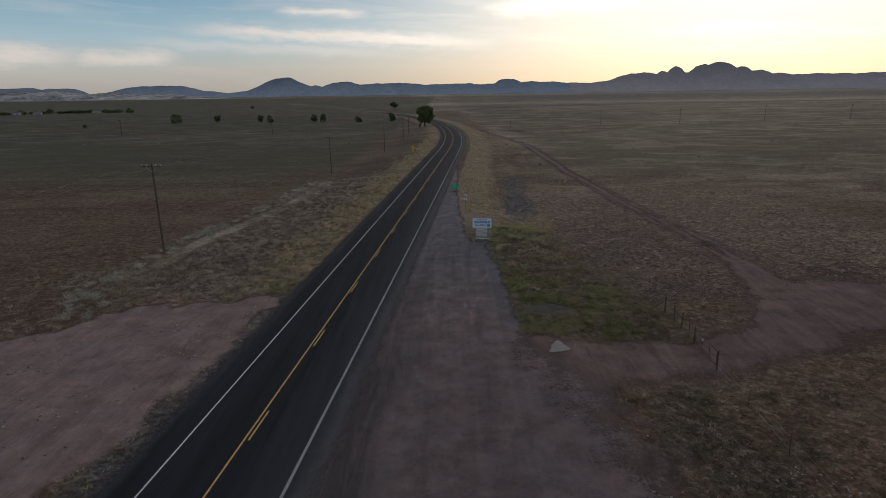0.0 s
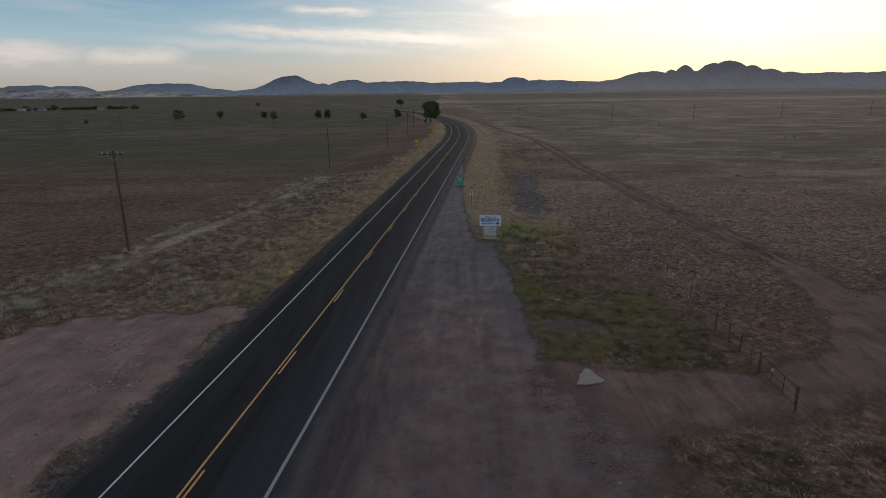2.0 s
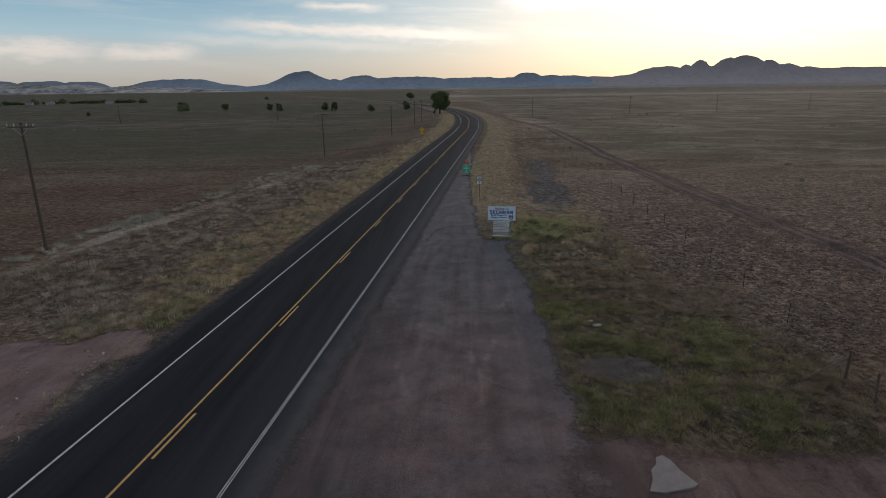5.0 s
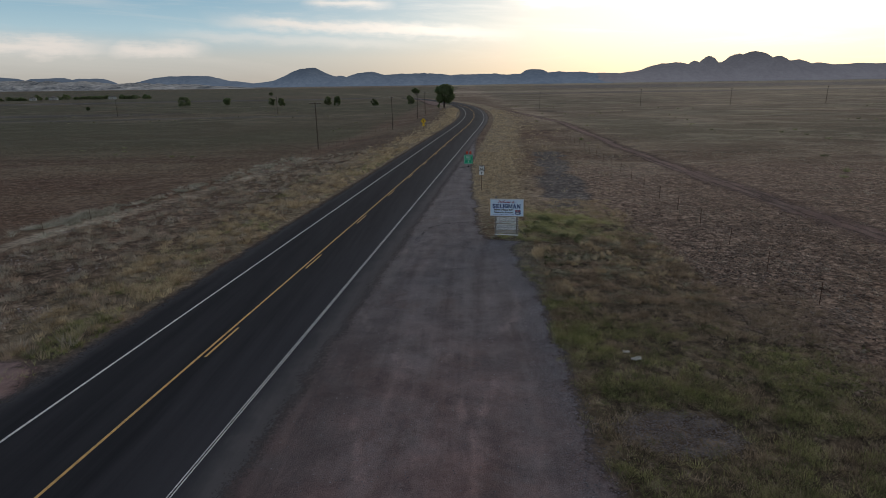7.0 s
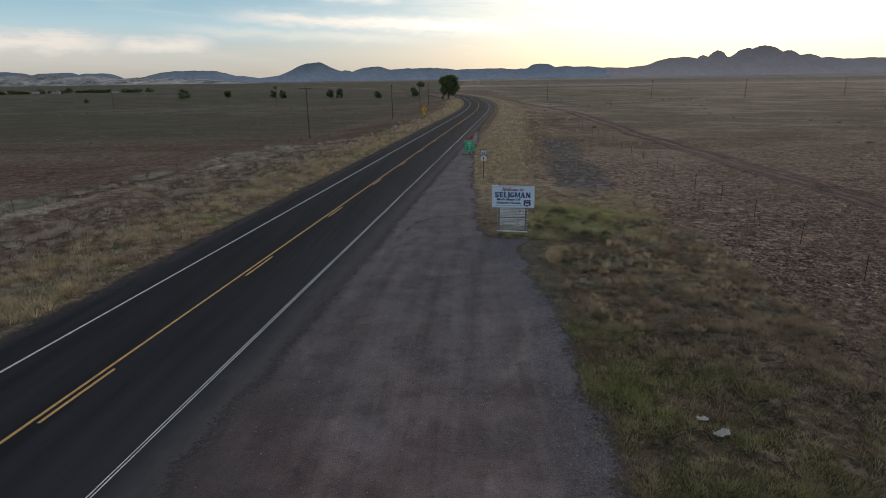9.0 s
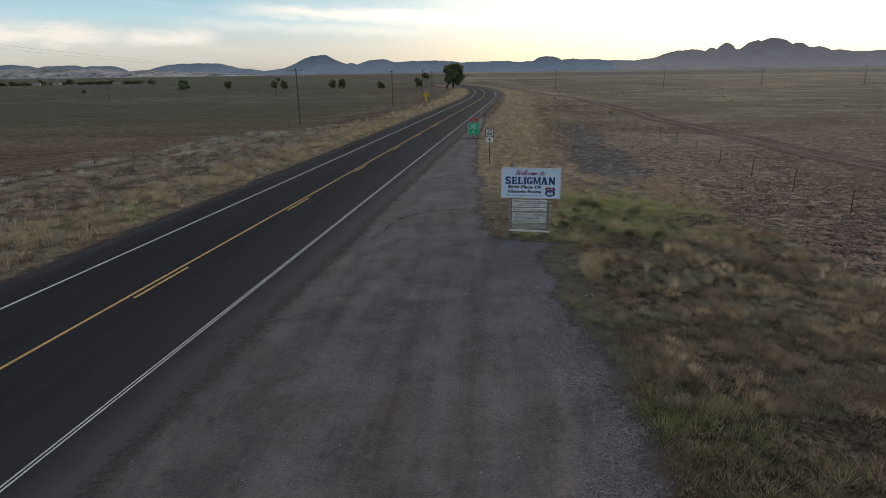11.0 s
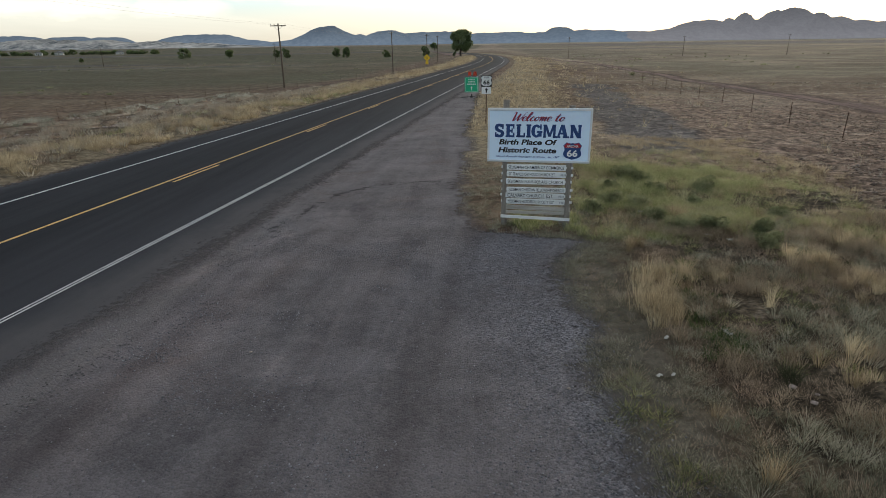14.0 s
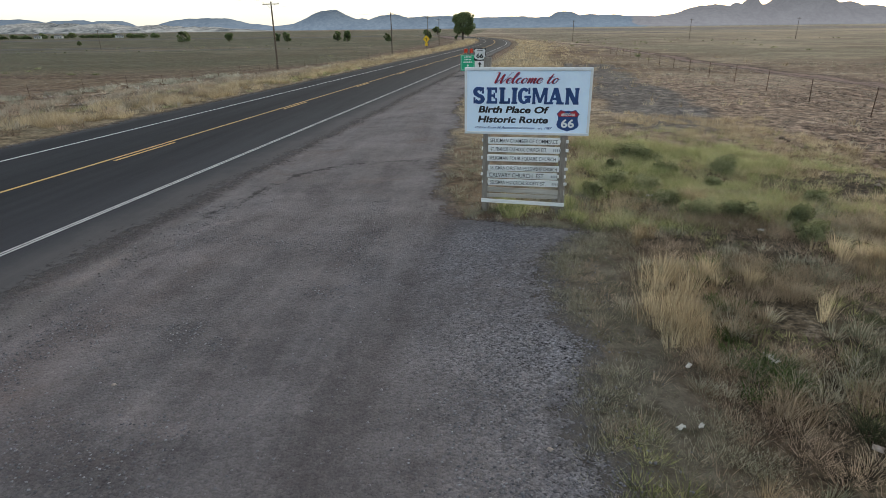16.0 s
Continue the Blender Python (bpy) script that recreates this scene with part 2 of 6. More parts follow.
c = n.mix(n.math("MULTIPLY", n.ramp(streaks, [(0.38, 1.0), (0.48, 0.0)]), streaky), c, n.mix(1.0, c, (0.42, 0.43, 0.42), "MULTIPLY"))
c = n.mix(n.math("MULTIPLY", n.ramp(streaks, [(0.52, 0.0), (0.59, 1.0)]), streaky), c, n.mix(0.6, c, (0.50, 0.42, 0.325)))
gray = n.math("ADD", 0.30, n.math("ADD", n.math("MULTIPLY", grit, 0.85), n.math("MULTIPLY", litter, 0.55)))
c = n.mix(1.0, c, n.add("ShaderNodeCombineColor", Red=gray, Green=gray, Blue=gray).outputs[0], "MULTIPLY")
finish(m_ground, n, c, 0.95, n.math("ADD", n.math("MULTIPLY", fine, 1.0), n.math("ADD", n.math("MULTIPLY", grit, 0.35), n.math("MULTIPLY", mid, 1.5))), 0.10, 0.8, specular=0.1)


def loose(name, a, b, c, tracks=0.0, grain=24.0, along=0.0785, soft=0.25, pale=None):
    """Gravel and dirt sheets whose border thins out into the soil below; tracks: how clearly tyre marks run along it."""
    m, n = material(name)
    p = place_of(n)
    mid, fine, grit = n.noise(p, 0.5, 6, 0.65), n.noise(p, 5.0, 6, 0.7), n.noise(p, grain, 5, 0.8)
    col = n.mix(n.ramp(mid, [(0.40, 0.0), (0.61, 1.0)]), a, b)
    run = n.add("ShaderNodeMapping", Vector=p, Rotation=(0, 0, math.atan(along)), Scale=(1.0, 0.09, 1.0)).outputs[0]
    ruts = n.noise(run, 0.9, 7, 0.7, 1.6)
    col = n.mix(n.math("MULTIPLY", n.ramp(n.math("ADD", n.math("MULTIPLY", ruts, 0.6), n.math("MULTIPLY", fine, 0.4)), [(0.44, 0.0), (0.66, 1.0)]), tracks), col, c)
    if pale:
        rim = n.math("ABSOLUTE", n.math("SUBTRACT", mask(n, "across"), n.math("ADD", 4.85, n.math("MULTIPLY", mid, 1.3))))
        col = n.mix(n.math("MULTIPLY", n.ramp(rim, [(0.10, 1.0), (0.50, 0.0)]), n.ramp(n.noise(run, 0.5, 4), [(0.50, 0.0), (0.60, 0.6)])), col, (0.24, 0.22, 0.215))
    if pale:
        col = n.mix(n.ramp(n.noise(p, 0.28, 6, 0.7, 0.5), [(0.56, 0.0), (0.70, 0.75)]), col, pale)
    peb, far_in = n.cells(p, 34.0)
    peb2, _ = n.cells(p, 68.0)
    col = n.mix(n.math("MULTIPLY", mask(n, "earth"), n.ramp(n.noise(p, 0.33, 5, 0.65), [(0.36, 0.35), (0.6, 1.0)])), col, n.mix(1.0, col, (1.20, 0.93, 0.87), "MULTIPLY"))
    col = n.mix(n.math("MULTIPLY", mask(n, "oily"), n.ramp(ruts, [(0.35, 0.35), (0.6, 0.9)])), col, (0.088, 0.075, 0.076))
    fresh = n.math("MULTIPLY", mask(n, "fresh"), n.ramp(n.math("ADD", n.math("MULTIPLY", mid, 0.5), n.math("MULTIPLY", fine, 0.5)), [(0.40, 0.15), (0.58, 1.0)]))
    col = n.mix(fresh, col, (0.178, 0.174, 0.190))
    deep = n.math("ADD", 0.20, n.math("MULTIPLY", fresh, 0.80))
    speck = n.math("SUBTRACT", n.math("ADD", n.math("MULTIPLY", peb, 0.55), n.math("MULTIPLY", peb2, 0.45)), 0.5)
    g = n.math("ADD", n.math("MULTIPLY", n.math("MULTIPLY", speck, 2.5), deep), n.math("ADD", 0.66, n.math("MULTIPLY", grit, 0.67)))
    col = n.mix(1.0, col, n.add("ShaderNodeCombineColor", Red=g, Green=g, Blue=g).outputs[0], "MULTIPLY")
    curl = n.math("ABSOLUTE", n.math("SUBTRACT", n.noise(n.add("ShaderNodeMapping", Vector=p, Rotation=(0, 0, 0.2), Scale=(1.0, 0.35, 1.0)).outputs[0], 0.55, 3, 0.5, 2.2), 0.5))
    where = n.ramp(n.noise(p, 0.22, 3), [(0.46, 0.0), (0.60, 0.55)])
    col = n.mix(n.math("MULTIPLY", n.ramp(curl, [(0.0, 1.0), (0.022, 0.0)]), n.math("MULTIPLY", where, tracks)), col, n.mix(1.0, col, (1.55, 1.5, 1.48), "MULTIPLY"))
    col = n.mix(n.ramp(n.noise(p, 1.1, 6, 0.7, 0.4), [(0.52, 0.0), (0.66, 0.45)]), col, n.mix(1.0, col, (0.62, 0.60, 0.60), "MULTIPLY"))
    torn = n.math("ADD", n.math("ABSOLUTE", mask(n, "crack")), n.math("MULTIPLY", n.math("SUBTRACT", fine, 0.5), 0.7))
    col = n.mix(n.ramp(torn, [(0.05, 0.85), (0.16, 0.0)]), col, n.mix(1.0, col, (0.25, 0.25, 0.25), "MULTIPLY"))
    wander = n.noise(n.add("ShaderNodeMapping", Vector=p, Rotation=(0, 0, math.atan(along) - 0.06), Scale=(1.0, 0.055, 1.0)).outputs[0], 0.62, 4, 0.55, 0.9)
    col = n.mix(n.math("MULTIPLY", n.ramp(wander, [(0.40, 1.0), (0.50, 0.0)]), tracks), col, n.mix(1.0, col, (0.80, 0.78, 0.78), "MULTIPLY"))
    col = n.mix(n.math("MULTIPLY", n.ramp(wander, [(0.53, 0.0), (0.63, 0.8)]), tracks), col, n.mix(1.0, col, (1.16, 1.15, 1.14), "MULTIPLY"))
    wheel = n.math("ADD", mask(n, "wheel"), n.math("MULTIPLY", n.math("SUBTRACT", n.noise(run, 1.4, 5, 0.6, 0.8), 0.5), 0.9))
    col = n.mix(n.ramp(wheel, [(0.40, 0.0), (0.95, 0.55)]), col, n.mix(1.0, col, (0.66, 0.63, 0.62), "MULTIPLY"))
    worn_pale = n.math("ADD", mask(n, "scuff"), n.math("MULTIPLY", n.math("SUBTRACT", fine, 0.5), 0.35))
    col = n.mix(n.ramp(worn_pale, [(0.74, 0.0), (0.98, 0.6)]), col, n.mix(1.0, col, (1.6, 1.55, 1.5), "MULTIPLY"))
    edge = n.math("ADD", mask(n, "inside"), n.math("ADD", n.math("MULTIPLY", n.math("SUBTRACT", mid, 0.5), 0.9), n.math("MULTIPLY", n.math("SUBTRACT", fine, 0.5), 0.7)))
    alpha = n.ramp(edge, [(0.5 - soft, 0.0), (0.5 + soft, 1.0)])
    return finish(m, n, col, 0.95, n.math("ADD", grit, n.math("ADD", n.math("MULTIPLY", fine, 0.8), n.math("MULTIPLY", far_in, -0.9))), 0.03, 0.9, specular=0.15, alpha=alpha)


m_gravel = loose("grey_gravel", (0.136, 0.123, 0.127), (0.214, 0.194, 0.198), (0.285, 0.258, 0.256), 0.48, 34.0, pale=(0.178, 0.142, 0.134))
m_drive = loose("red_dirt", (0.148, 0.106, 0.096), (0.204, 0.146, 0.130), (0.262, 0.198, 0.178), 0.75, 18.0, along=3.9, soft=0.48)
m_pad = loose("pink_dirt", (0.215, 0.160, 0.150), (0.310, 0.235, 0.220), (0.40, 0.32, 0.30), 0.5, 20.0, soft=0.3, pale=(0.27, 0.193, 0.168))

# asphalt, newer and blacker on the driving lanes
m_road, n = material("asphalt")
p = place_of(n)
u = mask(n, "across")
grain = n.noise(p, 60.0, 3, 0.8)
patch = n.noise(n.add("ShaderNodeMapping", Vector=p, Rotation=(0, 0, math.atan(0.0785)), Scale=(1.0, 0.05, 1.0)).outputs[0], 1.0, 6, 0.65)
wear = n.noise(p, 0.6, 6, 0.65)
black = n.mix(n.ramp(patch, [(0.35, 0.0), (0.7, 1.0)]), (0.022, 0.0225, 0.026), (0.040, 0.040, 0.045))
grey = n.mix(n.ramp(patch, [(0.35, 0.0), (0.7, 1.0)]), (0.070, 0.067, 0.070), (0.104, 0.099, 0.101))
edge = n.math("ADD", n.math("MAXIMUM", u, n.math("MULTIPLY", u, -0.68)), n.math("MULTIPLY", n.math("SUBTRACT", wear, 0.5), 0.9))
used = n.math("ADD", u, n.math("MULTIPLY", n.math("SUBTRACT", patch, 0.5), 3.0))
black = n.mix(n.ramp(n.math("DIVIDE", used, 8.0), [(0.03, 0.0), (0.42, 0.75)]), black, (0.056, 0.056, 0.063))
col = n.mix(n.ramp(n.math("DIVIDE", edge, 8.0), [(3.4 / 8, 0.0), (4.1 / 8, 1.0)]), black, grey)
dusty = n.math("ADD", u, n.math("MULTIPLY", n.math("SUBTRACT", wear, 0.5), 3.0))
col = n.mix(n.ramp(n.math("DIVIDE", dusty, 8.0), [(3.8 / 8, 0.0), (4.8 / 8, 0.45), (5.5 / 8, 0.8)]), col, (0.128, 0.116, 0.117))
g = n.math("ADD", 0.7, n.math("MULTIPLY", grain, 0.6))
col = n.mix(1.0, col, n.add("ShaderNodeCombineColor", Red=g, Green=g, Blue=g).outputs[0], "MULTIPLY")
crumble = n.math("ADD", n.math("MULTIPLY", n.math("SUBTRACT", wear, 0.5), 1.1), n.math("MULTIPLY", n.math("SUBTRACT", n.noise(p, 7.0, 6, 0.85), 0.5), 2.2))
rim = n.math("ADD", n.math("MAXIMUM", n.math("SUBTRACT", u, 4.75), n.math("SUBTRACT", n.math("MULTIPLY", u, -1.0), 5.8)), crumble)
worn_off = n.ramp(n.math("ADD", n.math("MULTIPLY", rim, 0.5), 0.5), [(0.35, 1.0), (0.66, 0.0)])
patchy_rim = n.math("MULTIPLY", n.ramp(n.math("ABSOLUTE", n.math("ADD", n.math("SUBTRACT", u, 5.2), n.math("MULTIPLY", n.math("SUBTRACT", wear, 0.5), 1.2))), [(0.10, 1.0), (0.42, 0.0)]), n.ramp(patch, [(0.50, 0.0), (0.57, 0.8)]))
col = n.mix(patchy_rim, col, (0.19, 0.178, 0.178))
finish(m_road, n, col, n.math("ADD", 0.82, n.math("MULTIPLY", wear, 0.15)), grain, 0.004, 0.5, specular=0.08, alpha=worn_off)


def road_paint(name, a):
    m, n = material(name)
    p = place_of(n)
    k = n.ramp(n.math("ADD", n.math("MULTIPLY", n.noise(p, 3.0, 6, 0.75), 0.6), n.math("MULTIPLY", n.noise(p, 40.0, 3), 0.4)), [(0.36, 0.0), (0.52, 1.0)])
    return finish(m, n, n.mix(k, tuple(0.4 * v + 0.03 for v in a), a), 0.7, n.noise(p, 60.0, 2), 0.003, 0.4)


m_white_line = road_paint("white_road_paint", (0.66, 0.66, 0.65))
m_yellow_line = road_paint("yellow_road_paint", (0.72, 0.44, 0.15))

m_straw = foliage("dry_straw", [(0.122, 0.091, 0.058), (0.270, 0.203, 0.128), (0.400, 0.310, 0.195), (0.545, 0.435, 0.285), (0.66, 0.545, 0.365), (0.74, 0.62, 0.42)])
m_rust = foliage("brown_dry_grass", [(0.045, 0.033, 0.025), (0.190, 0.138, 0.104), (0.405, 0.304, 0.227), (0.567, 0.441, 0.333), (0.652, 0.507, 0.383)])
m_weed = foliage("green_weeds", [(0.070, 0.102, 0.038), (0.185, 0.218, 0.084), (0.320, 0.340, 0.150), (0.450, 0.450, 0.220), (0.570, 0.540, 0.310), (0.660, 0.610, 0.370)])
m_bush = foliage("bush_leaves", [(0.085, 0.096, 0.050), (0.165, 0.180, 0.094), (0.255, 0.268, 0.145), (0.36, 0.362, 0.205), (0.44, 0.42, 0.26)])
m_sage = foliage("grey_sage", [(0.045, 0.040, 0.031), (0.165, 0.145, 0.112), (0.321, 0.286, 0.225), (0.436, 0.385, 0.311), (0.564, 0.497, 0.397), (0.649, 0.571, 0.457)])
m_scrub = foliage("grey_green_scrub", [(0.035, 0.036, 0.024), (0.125, 0.127, 0.086), (0.255, 0.255, 0.182), (0.367, 0.352, 0.259), (0.510, 0.465, 0.362), (0.586, 0.535, 0.416)], 1.5)
m_rank = foliage("rank_grass", [(0.036, 0.047, 0.018), (0.095, 0.117, 0.044), (0.190, 0.212, 0.084), (0.315, 0.322, 0.140), (0.440, 0.415, 0.210), (0.540, 0.490, 0.285)])
m_leafy = foliage("leafy_green_weeds", [(0.026, 0.044, 0.014), (0.060, 0.095, 0.030), (0.105, 0.150, 0.050), (0.165, 0.205, 0.080)])
m_feather = foliage("feathery_brown_grass", [(0.075, 0.056, 0.038), (0.190, 0.146, 0.100), (0.330, 0.258, 0.182), (0.455, 0.362, 0.262), (0.560, 0.455, 0.335)])
m_dusk = foliage("dull_weeds", [(0.040, 0.046, 0.026), (0.085, 0.094, 0.050), (0.140, 0.140, 0.080), (0.215, 0.185, 0.115)])
m_palesage = foliage("pale_sagebrush", [(0.10, 0.098, 0.075), (0.26, 0.255, 0.20), (0.42, 0.405, 0.325), (0.56, 0.535, 0.44), (0.66, 0.63, 0.53)], 0.5)
m_leaf = foliage("tree_leaves", [(0.075, 0.102, 0.046), (0.150, 0.190, 0.085), (0.26, 0.295, 0.145)], 0.35)
m_bark = worn("bark", (0.07, 0.052, 0.040), (0.14, 0.11, 0.085), 3.0, 0.95, 0.05)
m_pole = worn("weathered_pole_wood", (0.085, 0.060, 0.045), (0.165, 0.125, 0.095), 5.0, 0.9, 0.02, stretch=(3, 3, 0.25))
m_post = worn("grey_post_wood", (0.12, 0.095, 0.075), (0.24, 0.20, 0.165), 6.0, 0.9, 0.02, stretch=(3, 3, 0.4))
m_oldpost = worn("old_sign_post_wood", (0.17, 0.145, 0.12), (0.31, 0.27, 0.235), 6.0, 0.9, 0.02, stretch=(3, 3, 0.4))
m_faded = worn("faded_grey_paint", (0.30, 0.30, 0.31), (0.40, 0.40, 0.41), 8.0, 0.6, 0.001)
m_plank = worn("white_painted_plank", (0.70, 0.70, 0.69), (0.84, 0.84, 0.84), 5.0, 0.75, 0.006, stretch=(0.4, 3, 3), dirt=(0.34, 0.30, 0.26))
m_bare = worn("bare_weathered_plank", (0.30, 0.27, 0.235), (0.46, 0.43, 0.39), 6.0, 0.85, 0.01, stretch=(0.3, 3, 3), dirt=(0.2, 0.17, 0.14))
# white board paint with the sky's blue light put into its colour
m_board = worn("sky_tinted_white_paint", (0.68, 0.81, 0.96), (0.73, 0.84, 0.97), 1.6, 0.55, 0.002, dirt=(0.64, 0.72, 0.82))
m_trim = worn("white_trim_paint", (0.70, 0.72, 0.74), (0.80, 0.81, 0.82), 4.0, 0.6, 0.004, dirt=(0.5, 0.47, 0.44))
m_navy = worn("navy_letter_paint", (0.024, 0.062, 0.190), (0.034, 0.080, 0.230), 8.0, 0.55, 0.001)
m_black = worn("black_letter_paint", (0.012, 0.012, 0.014), (0.028, 0.028, 0.030), 8.0, 0.55, 0.001)
m_redp = worn("red_letter_paint", (0.36, 0.022, 0.035), (0.44, 0.035, 0.05), 8.0, 0.55, 0.001)
m_signwhite = worn("white_sign_sheet", (0.72, 0.73, 0.72), (0.80, 0.80, 0.79), 3.0, 0.5, 0.001)
m_green = worn("green_sign_sheet", (0.014, 0.38, 0.19), (0.02, 0.46, 0.23), 3.0, 0.5, 0.004)
m_yellow = worn("yellow_sign_sheet", (0.72, 0.42, 0.02), (0.80, 0.50, 0.03), 3.0, 0.5, 0.002)
m_flag = worn("orange_red_flag_cloth", (0.62, 0.06, 0.03), (0.74, 0.10, 0.05), 6.0, 0.8, 0.004)
m_steel = worn("grey_steel", (0.24, 0.24, 0.24), (0.38, 0.37, 0.36), 8.0, 0.5, 0.002, 0.6)
m_rusty = worn("rusty_steel", (0.075, 0.045, 0.032), (0.15, 0.085, 0.055), 9.0, 0.8, 0.003, 0.3)
m_darkmetal = worn("dark_steel", (0.03, 0.03, 0.032), (0.06, 0.06, 0.06), 9.0, 0.6, 0.002, 0.4)
# wire grey lightened and warmed, sunlight painted into the colour
m_wire = worn("sunlit_grey_wire", (0.30, 0.25, 0.20), (0.45, 0.38, 0.31), 9.0, 0.5, 0.0, 0.2)
m_concrete = worn("pale_concrete", (0.26, 0.225, 0.205), (0.37, 0.33, 0.30), 2.0, 0.9, 0.01, dirt=(0.25, 0.20, 0.17))
m_litter = worn("white_litter", (0.46, 0.44, 0.40), (0.68, 0.66, 0.62), 4.0, 0.7, 0.01)
m_rock = worn("pale_rock", (0.25, 0.20, 0.175), (0.42, 0.36, 0.32), 3.0, 0.95, 0.02)
m_wall = worn("pale_house_wall", (0.52, 0.49, 0.45), (0.62, 0.60, 0.56), 0.6, 0.8, 0.01)
m_roof = worn("dull_roof", (0.20, 0.18, 0.17), (0.30, 0.28, 0.27), 0.6, 0.8, 0.01)
m_glass = worn("dark_pane", (0.03, 0.035, 0.04), (0.05, 0.055, 0.06), 1.0, 0.15, 0.0)
# porcelain made paler, the insulators' glint put into its colour
m_glint = worn("porcelain_with_glint", (0.42, 0.39, 0.36), (0.58, 0.55, 0.52), 5.0, 0.3, 0.0)


def stones_material(name, tones):
    m, n = material(name)
    g = n.add("ShaderNodeNewGeometry")
    col = n.ramp(g.outputs["Random Per Island"], [(i / (len(tones) - 1), t) for i, t in enumerate(tones)])
    return finish(m, n, n.mix(n.noise(g.outputs["Position"], 30.0, 3), col, tuple(0.6 * v for v in tones[0])), 0.95, specular=0.15)


m_pebble = stones_material("pebbles", [(0.13, 0.125, 0.135), (0.24, 0.235, 0.25), (0.36, 0.35, 0.37), (0.58, 0.56, 0.57)])
m_crumb = stones_material("asphalt_crumbs", [(0.11, 0.104, 0.103), (0.18, 0.168, 0.165), (0.29, 0.272, 0.262)])
m_clod = stones_material("soil_clods", [(0.24, 0.170, 0.130), (0.355, 0.262, 0.203), (0.48, 0.375, 0.300)])
m_bare_gravel = stones_material("pinkish_gravel", [(0.16, 0.138, 0.134), (0.29, 0.250, 0.240), (0.43, 0.378, 0.360)])
m_rubble = stones_material("field_stones", [(0.14, 0.10, 0.08), (0.30, 0.235, 0.19), (0.52, 0.43, 0.36)])
m_chalk = stones_material("pale_rubble", [(0.26, 0.20, 0.17), (0.52, 0.43, 0.375), (0.82, 0.74, 0.67)])


def far_range(name, a, b, haze_glow, amount, low, high):
    """Far hills: folds of rock and scrub, with haze painted as their own glow, stronger toward the foot."""
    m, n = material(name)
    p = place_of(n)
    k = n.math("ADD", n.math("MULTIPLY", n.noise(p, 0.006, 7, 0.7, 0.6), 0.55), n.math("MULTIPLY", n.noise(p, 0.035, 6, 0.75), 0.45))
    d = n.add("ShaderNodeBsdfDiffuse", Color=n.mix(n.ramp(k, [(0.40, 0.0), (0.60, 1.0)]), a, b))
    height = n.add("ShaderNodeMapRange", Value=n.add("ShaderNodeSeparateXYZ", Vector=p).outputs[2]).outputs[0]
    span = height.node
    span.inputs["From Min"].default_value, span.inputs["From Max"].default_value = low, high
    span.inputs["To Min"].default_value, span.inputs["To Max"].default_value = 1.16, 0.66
    e = n.add("ShaderNodeEmission", Color=haze_glow, Strength=n.math("MULTIPLY", height, amount))
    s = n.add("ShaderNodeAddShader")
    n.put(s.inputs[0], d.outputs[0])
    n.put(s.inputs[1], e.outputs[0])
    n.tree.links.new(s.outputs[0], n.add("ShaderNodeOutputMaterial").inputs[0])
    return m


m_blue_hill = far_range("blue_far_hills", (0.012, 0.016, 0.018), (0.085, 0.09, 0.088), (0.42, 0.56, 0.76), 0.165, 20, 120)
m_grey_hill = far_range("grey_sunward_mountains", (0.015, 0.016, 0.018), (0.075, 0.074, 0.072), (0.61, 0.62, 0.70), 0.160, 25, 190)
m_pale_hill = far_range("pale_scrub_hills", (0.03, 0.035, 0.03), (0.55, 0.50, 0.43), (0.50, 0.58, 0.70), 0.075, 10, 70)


# ---- lie of the land ----
SLOPE, BEND, BEND_Y = 0.0785, 0.00109, 190.0     # the road runs straight, then bends to the left
LANES = 7.1


def road_x(y):
    """x of the road's middle line."""
    s = np.clip(y - BEND_Y, 0, 420)
    x = -7.3 + SLOPE * (np.minimum(y, BEND_Y) - 21.5) + SLOPE * s - 0.5 * BEND * s * s
    x = x + np.maximum(y - BEND_Y - 420, 0) * (SLOPE - BEND * 420)
    return x - LANES / 2


def lattice(i, j, seed):
    """Random numbers, -1 to 1, fixed to whole places."""
    n = (i * 374761393 + j * 668265263 + seed * 1442695041) & 0xFFFFFFFF
    n = ((n ^ (n >> 13)) * 1274126177) & 0xFFFFFFFF
    return ((n ^ (n >> 16)) & 0xFFFF) / 32767.5 - 1


def wave(x, y, size, seed):
    """Smooth noise of two octaves, about -1 to 1."""
    total = 0.0
    for octave, gain in ((1.0, 1.1), (2.17, 0.6)):
        a, b = np.asarray(x) / (size * 1.4) * octave, np.asarray(y) / (size * 1.4) * octave
        i, j = np.floor(a).astype(np.int64), np.floor(b).astype(np.int64)
        f, g = a - i, b - j
        f, g = f * f * (3 - 2 * f), g * g * (3 - 2 * g)
        s = seed * 2 + int(octave)
        total = total + gain * ((lattice(i, j, s) * (1 - f) + lattice(i + 1, j, s) * f) * (1 - g) + (lattice(i, j + 1, s) * (1 - f) + lattice(i + 1, j + 1, s) * f) * g)
    return total


